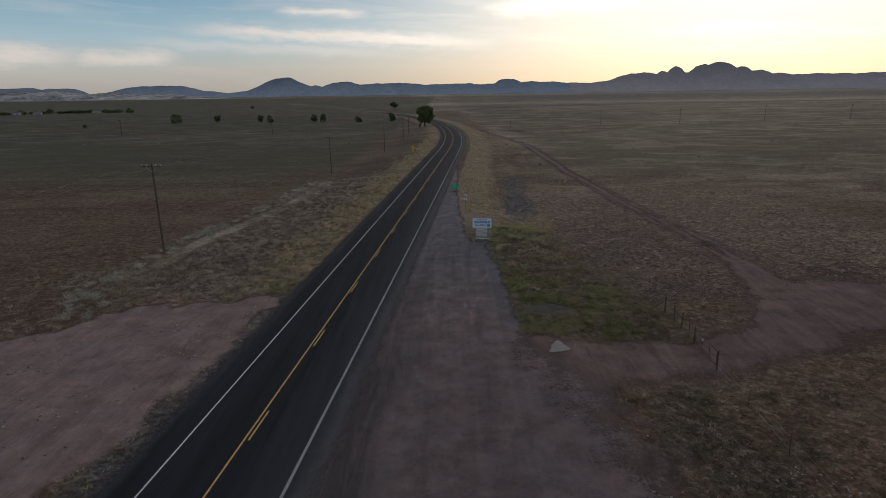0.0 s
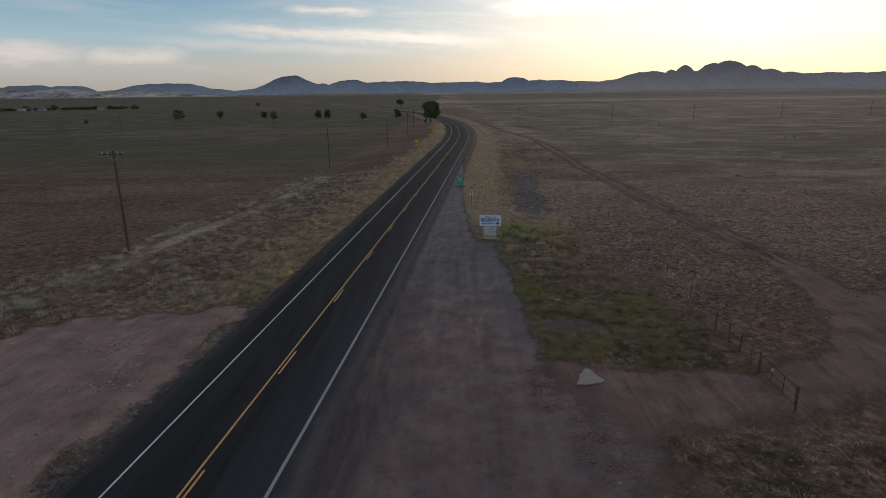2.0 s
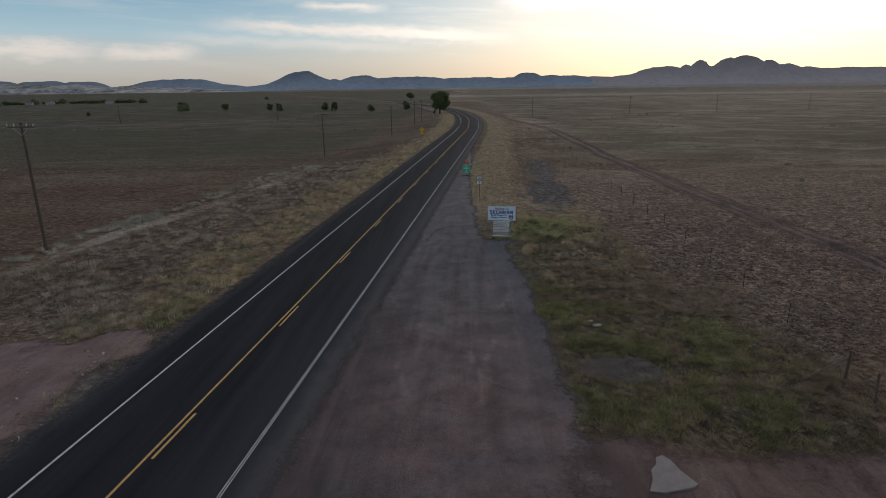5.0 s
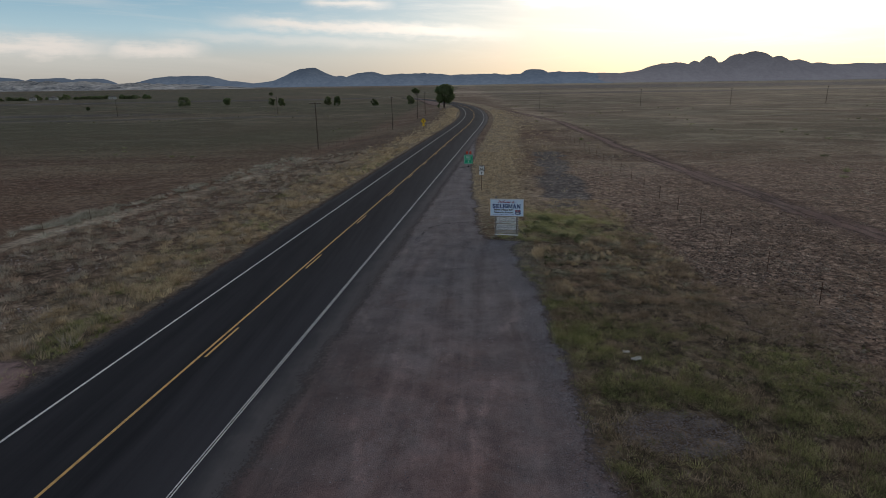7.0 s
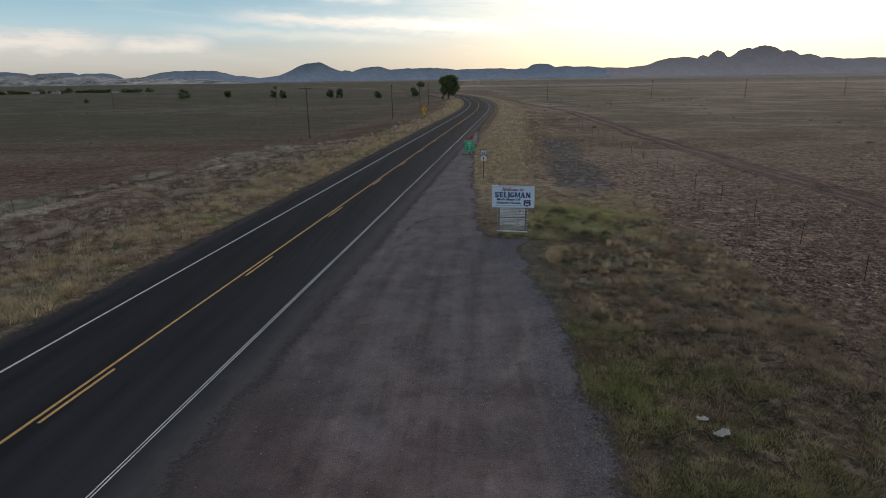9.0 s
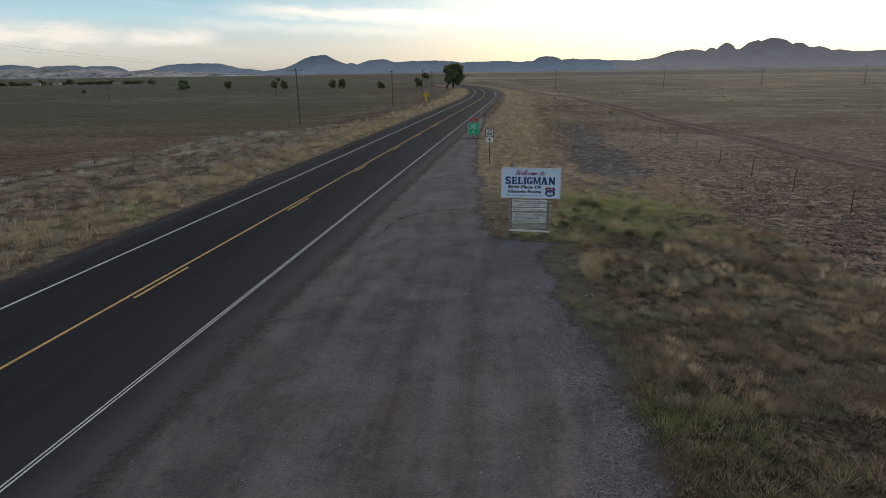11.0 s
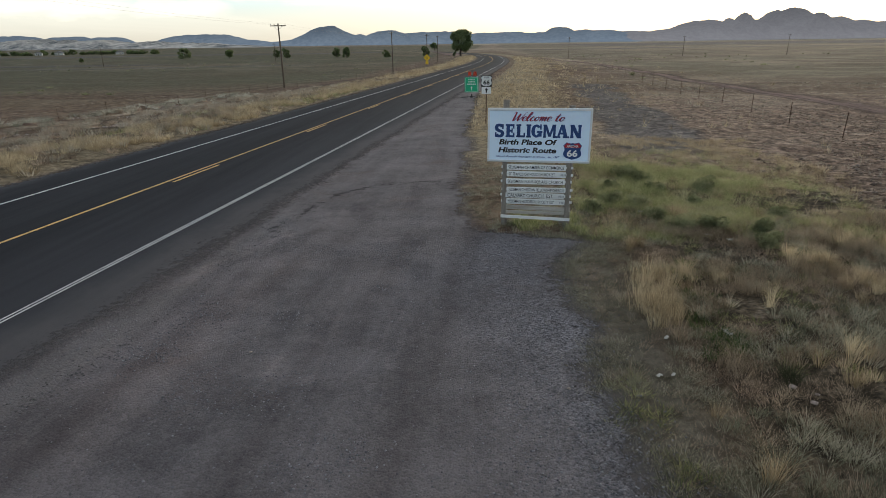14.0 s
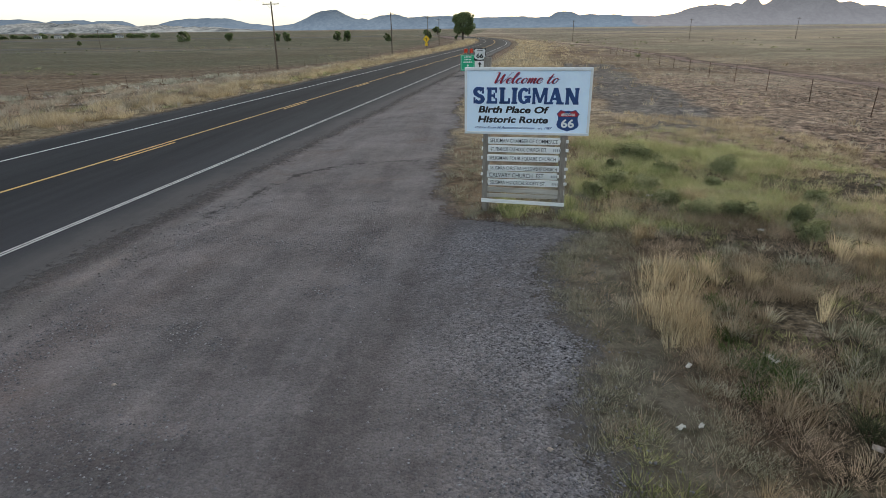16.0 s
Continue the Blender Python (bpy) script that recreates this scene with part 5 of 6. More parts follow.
def portable_sign():
    x, y = 2.33, 107.0
    s = thing("portable_sign", (x, y, ground_z(x, y) + 0.012), "green portable sign with red flags on a low spring stand", "road sign", turn=-2)
    part("mast", rod((0, 0.05, 0.18), (0, 0.05, 2.05), 0.02), m_steel, s)
    part("spring_base", join(rod((0, 0.05, 0.05), (0, 0.05, 0.34), 0.07, 0.06, 10), block(0.26, 0.2, 0.12, (0, 0.05, 0.10))), m_darkmetal, s, "dark spring base")
    for dx, dy in ((-1.25, -0.35), (1.0, -0.35), (-0.9, 0.8), (0.9, 0.8)):
        part("leg", rod((0.05 * dx, 0.05, 0.11), (dx, dy, 0.02), 0.022, 0.02, 6), m_darkmetal, s)
    b = part("panel", plate(rounded(1.20, 1.26, 0.06), 0.012, (0, 0, 1.11)), m_green, s, "green panel with white border and words")
    w = 0.02
    part("border", join(block(1.02, 0.004, w, (0, -0.003, 1.70), bevel=0), block(1.02, 0.004, w, (0, -0.003, 0.56), bevel=0), block(w, 0.004, 1.14, (-0.51, -0.003, 1.13), bevel=0), block(w, 0.004, 1.14, (0.51, -0.003, 1.13), bevel=0)), m_signwhite, b)
    for k, (wid, z) in enumerate(((0.62, 1.56), (0.58, 1.36), (0.78, 1.16))):
        for i in range(5):
            part("word_bar", block(wid / 5 * 0.66, 0.004, 0.10, ((i - 2) * wid / 5, -0.003, z), bevel=0), m_signwhite, b)
    part("arrow", join(plate([(-0.03, -0.16), (0.03, -0.16), (0.03, 0.05), (-0.03, 0.05)], 0.004, (0, -0.005, 0.83)), plate([(-0.10, 0.03), (0.10, 0.03), (0, 0.16)], 0.004, (0, -0.005, 0.83))), m_signwhite, b)
    for sgn in (-1, 1):
        part("flag_staff", rod((0, 0.05, 1.78), (0.06 + sgn * 0.18, 0.05, 2.16), 0.01), m_darkmetal, s)
        bm = bmesh.new()
        bmesh.ops.create_grid(bm, x_segments=6, y_segments=6, size=0.2)
        for v in bm.verts:
            v.co = (0.06 + sgn * 0.16 + sgn * (v.co.x + 0.1) * 0.7, 0.05 + 0.05 * math.sin(v.co.x * 18 + v.co.y * 6), 2.06 + v.co.y * 0.8 - 0.25 * abs(v.co.x))
        bmesh.ops.solidify(bm, geom=bm.faces[:], thickness=0.006)
        part("flag", bm, m_flag, s, "red cloth flag")
    return s


portable_sign()


def warning_sign():
    x, y = -9.3, 181.0
    g = ground_z(x, y)
    s = thing("warning_sign", (x, y, g), "yellow diamond warning sign on a post beside the road", "road sign", turn=8)
    part("post", block(0.07, 0.05, 2.9, (0, 0.04, 1.2)), m_rusty, s)
    p = part("panel", plate(rounded(1.05, 1.05, 0.06), 0.006, (0, 0, 2.3), (0, 45, 0)), m_yellow, s, "yellow diamond panel")
    part("symbol", join(block(0.09, 0.004, 0.5, (0.05, -0.004, 2.2), bevel=0), block(0.3, 0.004, 0.09, (-0.08, -0.004, 2.45), bevel=0)), m_black, p)
    part("advisory_plate", plate(rounded(0.6, 0.6, 0.04), 0.006, (0, 0, 1.3)), m_yellow, s)
    return s


warning_sign()


# ---- poles and wires ----
POLE_TOP = 10.9


def utility_pole(x, y, height, arm, label="weathered wooden utility pole with a crossarm", lean=0.0):
    g = ground_z(x, y)
    s = thing("utility_pole", (x, y, g), label, "utility pole", "poles of the line")
    s.matrix_world = pose(x, y, g, 0, lean, -4)
    part("shaft", rod((0, 0, -0.5), (0, 0, height), 0.16, 0.10, 9, 5, 0.01, int(y)), m_pole, s)
    if arm:
        part("crossarm", block(arm, 0.11, 0.12, (0, -0.12, height - 0.35)), m_pole, s)
        for e in (-0.46, -0.22, 0.22, 0.46):
            part("insulator", rod((e * arm, -0.12, height - 0.29), (e * arm, -0.12, height - 0.05), 0.055, 0.035, 7), m_glint, s)
        for sgn in (-1, 1):
            part("brace", rod((sgn * 0.28 * arm, -0.15, height - 0.38), (0, -0.12, height - 1.05), 0.02, 0.02, 5), m_steel, s)
    return s


def wire(a, b, sag, r=0.012):
    k = 14
    bm = bmesh.new()
    loops = []
    for i in range(k + 1):
        f = i / k
        p = Vector(a).lerp(Vector(b), f) - Vector((0, 0, sag * 4 * f * (1 - f)))
        loops.append([bm.verts.new(p + Vector((r * math.cos(c), 0, r * math.sin(c)))) for c in (0.5, 2.6, 4.7)])
    for l0, l1 in zip(loops, loops[1:]):
        for s in range(3):
            bm.faces.new((l0[s], l0[(s + 1) % 3], l1[(s + 1) % 3], l1[s]))
    return tagged(part("power_line", bm, m_wire), "thin grey overhead power line", "cable")


LINE = [(-41.1, -15.0), (-35.25, 67.5), (-29.45, 149.7), (-20.8, 207.0), (-17.5, 260.0), (-17.2, 298.0)]
tops = []
for k, (x, y) in enumerate(LINE):
    h = 11.0 if k < 2 else 9.8
    utility_pole(x, y, h, 2.6 if k < 3 else 1.4)
    tops.append((x, y, ground_z(x, y) + h - 0.1))
for (a, b) in zip(tops, tops[1:]):
    for e in (-1.2, 1.2):
        wire((a[0] + e, a[1] - 0.12, a[2]), (b[0] + e, b[1] - 0.12, b[2]), 0.9, 0.0065)
# lesser lines across the plain
for x, y, h in ((-191.0, 345.0, 9.5), (-100.0, 341.0, 9.5), (40.0, 338.0, 9.0), (99.0, 363.0, 9.5), (148.0, 362.0, 9.5), (215.0, 388.0, 10.0), (277.0, 395.0, 10.0)):
    utility_pole(x, y, h, 1.8, "far wooden utility pole standing on the plain")


# ---- trees ----
def leaf_cloud(centres, radii, count, size, seed):
    """Many small leaf cards scattered in clumps, as arrays."""
    r = np.random.RandomState(seed)
    pick = r.randint(0, len(centres), count)
    d = r.normal(size=(count, 3))
    d /= np.linalg.norm(d, axis=1)[:, None]
    p = centres[pick] + d * (radii[pick] * r.uniform(0.35, 1.0, count) ** 0.6)[:, None]
    a = r.normal(size=(count, 3))
    a /= np.linalg.norm(a, axis=1)[:, None]
    b = np.cross(a, r.normal(size=(count, 3)))
    b /= np.linalg.norm(b, axis=1)[:, None]
    s = (size * r.uniform(0.6, 1.4, count))[:, None]
    co = np.stack([p - a * s, p + b * s * 0.55, p + a * s, p - b * s * 0.55], 1).reshape(-1, 3)
    return co, np.arange(count * 4).reshape(-1, 4), np.repeat(r.uniform(0, 1, len(centres))[pick], 4)


def set_plant(me, values):
    """Marks which plant or clump each point belongs to, by a random shade."""
    me.attributes.new("plant", "FLOAT", "POINT").data.foreach_set("value", values.astype(np.float32))


def tree(name, at, height, width, trunk, clear, label, seed, leaves=2600, leaf=0.3, clumps=26):
    rnd = random.Random(seed)
    r = np.random.RandomState(seed)
    s = thing(name, at, label, "tree", "trees on the plain")
    top = clear + (height - clear) * 0.55
    pieces = [rod((0, 0, -0.4), (0.03 * height, 0.01 * height, top), trunk, trunk * 0.4, 9, 5, trunk * 0.25, seed)]
    cs, rs = [], []
    for k in range(clumps):
        a = rnd.uniform(0, 2 * math.pi)
        f = rnd.uniform(0.02, 1.0)
        env = math.sin(math.pi * min(1, 0.18 + 0.72 * f)) ** 0.7
        rad = width / 2 * env * rnd.uniform(0.35, 0.88)
        c = (rad * math.cos(a), rad * math.sin(a), clear + (height - clear) * (0.08 + 0.84 * f))
        cs.append(c)
        rs.append(width * rnd.uniform(0.10, 0.19))
        if k < 12:
            z0 = clear * rnd.uniform(0.75, 1.0) + (top - clear) * 0.5 * f
            pieces.append(rod((0.015 * height, 0, z0), (c[0] * 0.85, c[1] * 0.85, c[2]), trunk * 0.34, trunk * 0.08, 6, 3, 0.15, seed + k))
    part("trunk", join(*pieces), m_bark, s)
    co, q, shade = leaf_cloud(np.array(cs), np.array(rs), leaves, leaf, seed)
    me = mesh_from("crown", co, q)
    set_plant(me, shade)
    me.materials.append(m_leaf)
    c = new("crown", me)
    c.parent = s
    return s


tree("cottonwood_tree", (-10.2, 345.0, ground_z(-10.2, 345.0)), 11.3, 12.4, 0.55, 2.7, "large dark green tree beside the bend of the road", 5, 9000, 0.34, 46)
tree("shrub_tree", (-12.6, 338.0, ground_z(-12.6, 338.0)), 2.6, 2.4, 0.10, 0.3, "small dark bush near the large tree", 6, 700, 0.2, 8)
tree("plain_tree", (-66.0, 815.0, ground_z(-66, 815)), 9.5, 11.0, 0.5, 3.5, "grey-green tree far along the road", 7, 1600, 0.6, 22)
FIELD_TREES = ((-219, 481, 8.0, 10.0), (-186, 483, 6.5, 7.5), (-149, 480, 6.5, 6.0), (-137, 466, 6.5, 5.5), (-103, 470, 8.0, 6.5), (-94, 462, 7.5, 7.0), (-65, 455, 5.5, 6.0), (-39, 456, 6.5, 6.5), (-270, 440, 2.8, 3.0), (-290, 900, 5.0, 6.0))
for k, (x, y, h, w) in enumerate(FIELD_TREES):
    tree("field_tree", (x, y, ground_z(x, y)), h * 0.92, w, 0.2, h * 0.10, "small round dark tree in the far field", 40 + k, 2200, 0.34, 20)

# the homestead far off: low houses between rows of trees
rnd = random.Random(11)


def house(x, y, w, d, h, turn):
    s = thing("house", (x, y, ground_z(x, y)), "small pale house among the far trees", "house", "far houses", turn)
    part("wall", block(w, d, h, (0, 0, h / 2), bevel=0.02), m_wall, s)
    part("roof", plate([(-w / 2 - 0.4, h + 0.004), (w / 2 + 0.4, h + 0.004), (w / 2 + 0.4, h + 0.2), (0, h + w * 0.22), (-w / 2 - 0.4, h + 0.2)], d + 0.8, (0, -d / 2 - 0.4, 0)), m_roof, s)
    for e in (-0.28, 0.28):
        wdw = part("window", block(1.2, 0.08, 1.1, (e * w, -d / 2 - 0.02, h * 0.55)), m_trim, s)
        part("pane", block(1.0, 0.04, 0.9, (e * w, -d / 2 - 0.06, h * 0.55), bevel=0), m_glass, wdw)
    part("door", block(0.95, 0.06, 2.05, (0, -d / 2 - 0.02, 1.025)), m_post, s)
    return s


for k in range(5):
    f = (k + rnd.uniform(-0.4, 0.4)) / 5
    x, y = -610 + 165 * f, 705 + 90 * f + rnd.uniform(-6, 6)
    house(x, y, rnd.uniform(7, 10), 6, 2.6, rnd.uniform(20, 50))
for k in range(34):
    f = (k + rnd.uniform(-0.3, 0.3)) / 33
    x, y = -650 + 225 * f, 708 + 100 * f + rnd.uniform(-6, 10)
    h = rnd.uniform(2.6, 6.0)
    tree("windbreak_tree", (x, y, ground_z(x, y)), h, rnd.uniform(8, 15), 0.3, h * 0.05, "dark tree in the windbreak by the far houses", 80 + k, 700, 0.6, 14)


# ---- fences and gate ----
def fence(name, label, places, heavy, wires, height=1.25):
    s = thing(name, (places[0][0], places[0][1], 0), label, "fence")
    o = Vector((places[0][0], places[0][1], 0))
    for k, (x, y) in enumerate(places):
        g = ground_z(x, y)
        p = Vector((x, y, g)) - o
        lean = Vector((0.05 * math.sin(k * 2.1), 0.05 * math.cos(k * 3.3), 0))
        if k in heavy:
            part("post", rod(p - Vector((0, 0, 0.4)), p + lean + Vector((0, 0, height + 0.15)), 0.065, 0.055, 8), m_pole, s, "thick dark wooden post")
        else:
            part("post", join(rod(p - Vector((0, 0, 0.4)), p + lean + Vector((0, 0, height)), 0.022, 0.019, 6)), m_rusty, s)
    for z in wires:
        for (ax, ay), (bx, by) in zip(places, places[1:]):
            a = Vector((ax, ay, ground_z(ax, ay) + z)) - o
            b = Vector((bx, by, ground_z(bx, by) + z)) - o
            part("strand", rod(a, b, 0.005, 0.005, 3), m_wire, s)
    return s


right_line = [(19.5, 39.6), (19.5, 41.1), (19.4, 42.3), (19.3, 44.2)] + [(20.0 + 0.033 * (5.75 * k), 45.0 + 5.75 * k) for k in range(1, 21)]
fence("wire_fence", "rusty wire fence with thin steel posts along the field", right_line, (1, 2, 3), (0.35, 0.7, 1.05))
fence("wire_fence", "rusty wire fence beyond the gate", [(19.3, 34.4), (19.0, 29.5), (18.7, 24.5), (18.4, 19.5), (18.1, 14.5)], (), (0.35, 0.7, 1.05))
left_line = [(-31.0 + 0.07 * (5.5 * k - 20), 72.0 + 5.5 * k) for k in range(0, 34)]
fence("wire_fence", "wire fence with thin posts along the verge", left_line, (), (0.4, 0.75, 1.05), 1.15)

# H-brace by the gate
for x, y, tx, ty in ((19.3, 44.2, 17.9, 44.5),):
    b = thing("fence_brace", (x, y, ground_z(x, y)), "wooden diagonal brace leaning on the fence corner", "fence")
    part("brace_pole", rod((0, 0, 1.1), (tx - x, ty - y, ground_z(tx, ty) - ground_z(x, y)), 0.05, 0.05, 7), m_post, b)


def gate():
    ax, ay, bx, by = 19.5, 38.5, 19.35, 34.55
    ga, gb = ground_z(ax, ay), ground_z(bx, by)
    s = thing("field_gate", (ax, ay, 0), "closed tubular metal field gate between wooden posts", "gate")
    o = Vector((ax, ay, 0))
    part("gate_post", rod(Vector((ax, ay + 0.12, ga - 0.4)) - o, Vector((ax, ay + 0.12, ga + 1.40)) - o, 0.06, 0.055, 9), m_pole, s, "dark wooden post")
    part("gate_post", rod(Vector((bx, by - 0.12, gb - 0.4)) - o, Vector((bx, by - 0.12, gb + 1.45)) - o, 0.065, 0.06, 9), m_pole, s, "dark wooden post")
    z0, z1 = min(ga, gb) + 0.28, min(ga, gb) + 1.32
    A, B = Vector((0, -0.03, 0)), Vector((bx - ax, by - ay + 0.03, 0))
    up = Vector((0, 0, 1))
    part("gate_rail", rod(A + up * z1, B + up * z1, 0.024, 0.024, 8), m_rusty, s)
    part("gate_rail", rod(A + up * z0, B + up * z0, 0.024, 0.024, 8), m_rusty, s)
    for f in (0.01, 0.34, 0.68, 0.99):
        p = A.lerp(B, f)
        part("gate_upright", rod(p + up * z0, p + up * z1, 0.02, 0.02, 7), m_rusty, s)
    for z in (0.33, 0.66):
        part("strand", rod(A + up * (z0 + (z1 - z0) * z), B + up * (z0 + (z1 - z0) * z), 0.005, 0.005, 3), m_wire, s)
    p = A.lerp(B, 0.36) + up * (z0 + 0.82)
    part("notice_plate", block(0.006, 0.24, 0.2, p + Vector((-0.035, 0, 0)), bevel=0), m_litter, s, "small white notice plate")
    part("brace_pole", rod(Vector((0, 0.12, ga + 1.0)), Vector((-1.5, 0.5, ground_z(ax - 1.5, ay + 0.5) + 0.35)), 0.05, 0.05, 7), m_post, s)
    return s


gate()


# ---- slab, litter, rocks ----
def slab():
    x, y = 8.6, 36.9
    pts = [(-0.88, -0.95), (-0.35, -1.02), (0.05, -0.90), (0.55, -0.80), (0.82, -0.62), (0.66, -0.28), (0.48, 0.10), (0.36, 0.62), (0.16, 0.92), (-0.12, 0.80), (-0.22, 0.42), (-0.50, 0.12), (-0.58, -0.35)]
    bm = bmesh.new()
    f = bm.faces.new([bm.verts.new((a, b, 0.06)) for a, b in pts])
    ret = bmesh.ops.extrude_face_region(bm, geom=[f])
    bmesh.ops.translate(bm, vec=(0, 0, -0.2), verts=[g for g in ret["geom"] if isinstance(g, bmesh.types.BMVert)])
    bmesh.ops.recalc_face_normals(bm, faces=bm.faces[:])
    ob = part("concrete_slab", bm, m_concrete)
    ob.matrix_world = pose(x, y, ground_z(x, y) + 0.01, 1, -1, 0)
    return tagged(ob, "broken pale concrete slab at the edge of the drive", "concrete slab")


slab()


def scrap(x, y, size, seed, mat=None, name="litter"):
    """A crumpled sheet of rubbish caught in the grass."""
    r = random.Random(seed)
    bm = bmesh.new()
    bmesh.ops.create_grid(bm, x_segments=5, y_segments=4, size=0.5)
    for v in bm.verts:
        v.co.x = v.co.x * size * r.uniform(0.9, 1.1)
        v.co.y = v.co.y * size * 0.5 * r.uniform(0.85, 1.15)
        v.co.z = r.uniform(0, 0.22) * size
    bmesh.ops.solidify(bm, geom=bm.faces[:], thickness=0.008)
    ob = part(name, bm, mat or m_litter)
    ob.matrix_world = pose(x, y, ground_z(x, y) + 0.03, 0, 0, r.uniform(0, 180))
    return tagged(ob, "crumpled white litter lying in the grass", "litter", "litter in the grass")


for k, (x, y, sz) in enumerate(((9.12, 49.7, 0.40), (8.9, 50.4, 0.30), (9.3, 49.9, 0.18), (7.66, 63.6, 0.19), (6.68, 63.4, 0.09), (6.27, 62.31, 0.09), (6.48, 62.36, 0.08), (8.9, 61.2, 0.13), (9.0, 68.3, 0.16), (9.3, 67.9, 0.12), (7.9, 70.2, 0.14))):
    scrap(x, y, sz, 200 + k)


def stones(name, label, xs, ys, zs, sizes, mat, seed, flat=1.0):
    """Small loose stones, each a squashed eight-sided lump."""
    r = np.random.RandomState(seed)
    k = len(xs)
    base = np.array([(1, 0, 0), (0, 1, 0), (-1, 0, 0), (0, -1, 0), (0, 0, 0.75), (0, 0, -0.6)], float)
    jig = r.uniform(0.65, 1.25, (k, 6, 1))
    ang = r.uniform(0, 2 * math.pi, k)
    c, s = np.cos(ang)[:, None], np.sin(ang)[:, None]
    v = base[None] * jig * np.array(sizes)[:, None, None] * np.array([1, 1, flat])
    x, y = v[:, :, 0] * 1.25, v[:, :, 1]
    v = np.stack([x * c - y * s, x * s + y * c, v[:, :, 2]], -1) + np.stack([xs, ys, zs], 1)[:, None]
    tri = np.array([(0, 1, 4), (1, 2, 4), (2, 3, 4), (3, 0, 4), (1, 0, 5), (2, 1, 5), (3, 2, 5), (0, 3, 5)])
    me = mesh_from(name, v.reshape(-1, 3), (np.arange(k)[:, None, None] * 6 + tri[None]).reshape(-1, 3))
    me.materials.append(mat)
    return tagged(new(name, me), label, "stones", kind="stuff")


def scatter(n, x0, x1, y0, y1, chance, seed):
    """n trial places in a stretch of land, of which chance(x, y) keeps a share."""
    r = np.random.RandomState(seed)
    x, y = r.uniform(x0, x1, n), r.uniform(y0, y1, n)
    keep = r.uniform(0, 1, n) < chance(x, y)
    return x[keep], y[keep]


def patchy(x, y, size, seed, lo=0.0, hi=0.6):
    return smooth(lo, hi, wave(x, y, size, seed))


x, y = scatter(90000, -4, 7.2, 58, 70, lambda x, y: pullout_mask(x, y) * (0.05 + 0.67 * smooth(3.0, 6.0, x) + 0.40 * patchy(x, y, 0.8, 61, 0.2, 0.7)), 1)
stones("gravel", "loose grey gravel over the lay-by", x, y, land(x, y) + 0.016, np.random.RandomState(2).uniform(0.07, 0.135, len(x)) ** 2, m_pebble, 3)
x, y = scatter(26000, -4, 7.2, 40, 58, lambda x, y: pullout_mask(x, y) * (0.05 + 0.7 * smooth(4.6, 6.2, x)), 4)
stones("gravel", "coarse grey gravel along the lay-by's edge", x, y, land(x, y) + 0.016, np.random.RandomState(5).uniform(0.012, 0.032, len(x)), m_pebble, 6)
x, y = scatter(5000, -3.2, -0.6, 55, 72, lambda x, y: smooth(0.34, 0.05, np.minimum(along_line(x, y, -2.45, 55, -1.80, 64.0), along_line(x, y, -1.80, 64.0, -1.15, 70.5)) + 0.12 * wave(x, y, 0.7, 98)) * (0.25 + 0.75 * patchy(x, y, 0.8, 99, -0.3, 0.3)), 170)
stones("gravel", "crumbled gravel in a low ridge beside the asphalt", x, y, land(x, y) + 0.02, np.random.RandomState(171).uniform(0.006, 0.021, len(x)), m_crumb, 172)
x, y = scatter(90000, 13, 60, 46, 125, lambda x, y: (1 - drive_mask(x, y)) * (0.25 + 0.75 * patchy(x, y, 5, 62)) * smooth(85, 50, y) * smooth(12, 17, x), 7)
stones("field_stones", "brown stones strewn over the field", x, y, land(x, y) + 0.02, np.random.RandomState(8).uniform(0.16, 0.33, len(x)) ** 2, m_rubble, 9)
x, y = scatter(85000, 12.5, 46, 47, 100, lambda x, y: smooth(-0.5, 0.8, x - np.interp(y, [47, 58, 66, 69.5, 72.7, 76.4, 84, 100], [15.6, 14.2, 13.4, 12.8, 13.4, 16.8, 19.0, 21.0]) + 0.4 * wave(x, y, 1.2, 100)) * smooth(50, 18, x) * smooth(104, 70, y) * (0.12 + 0.5 * patchy(x, y, 1.4, 101, -0.2, 0.5)) * (1 - drive_mask(x, y)), 190)
stones("soil_clods", "dry brown soil clods over the bare field", x, y, land(x, y) + 0.012, np.random.RandomState(191).uniform(0.17, 0.34, len(x)) ** 2, m_clod, 192, 0.55)
x, y = scatter(14000, -36, -15.5, 20, 50, lambda x, y: pad_mask(x, y) * (0.015 + 0.5 * patchy(x, y, 2.0, 63, 0.5, 1.1)), 10)
stones("pale_rubble", "pale broken stones over the dirt patch", x, y, land(x, y) + 0.02, np.random.RandomState(11).uniform(0.14, 0.36, len(x)) ** 2, m_chalk, 12)
def heaps(x, y):
    lines = ((-18.2, 40.7, -16.6, 37.2, 0.5), (-24.0, 38.2, -22.8, 37.6, 0.5), (-24.4, 35.6, -23.2, 35.0, 0.5), (-24.0, 30.3, -17.6, 32.3, 0.45), (-22.8, 26.2, -21.4, 26.6, 0.5), (-18.2, 28.4, -17.2, 28.8, 0.4), (-34.5, 39.6, -32.4, 41.8, 0.6))
    return np.maximum.reduce([smooth(w, 0.1, along_line(x, y, ax, ay, bx, by) + 0.2 * wave(x, y, 0.8, 66)) for ax, ay, bx, by, w in lines])


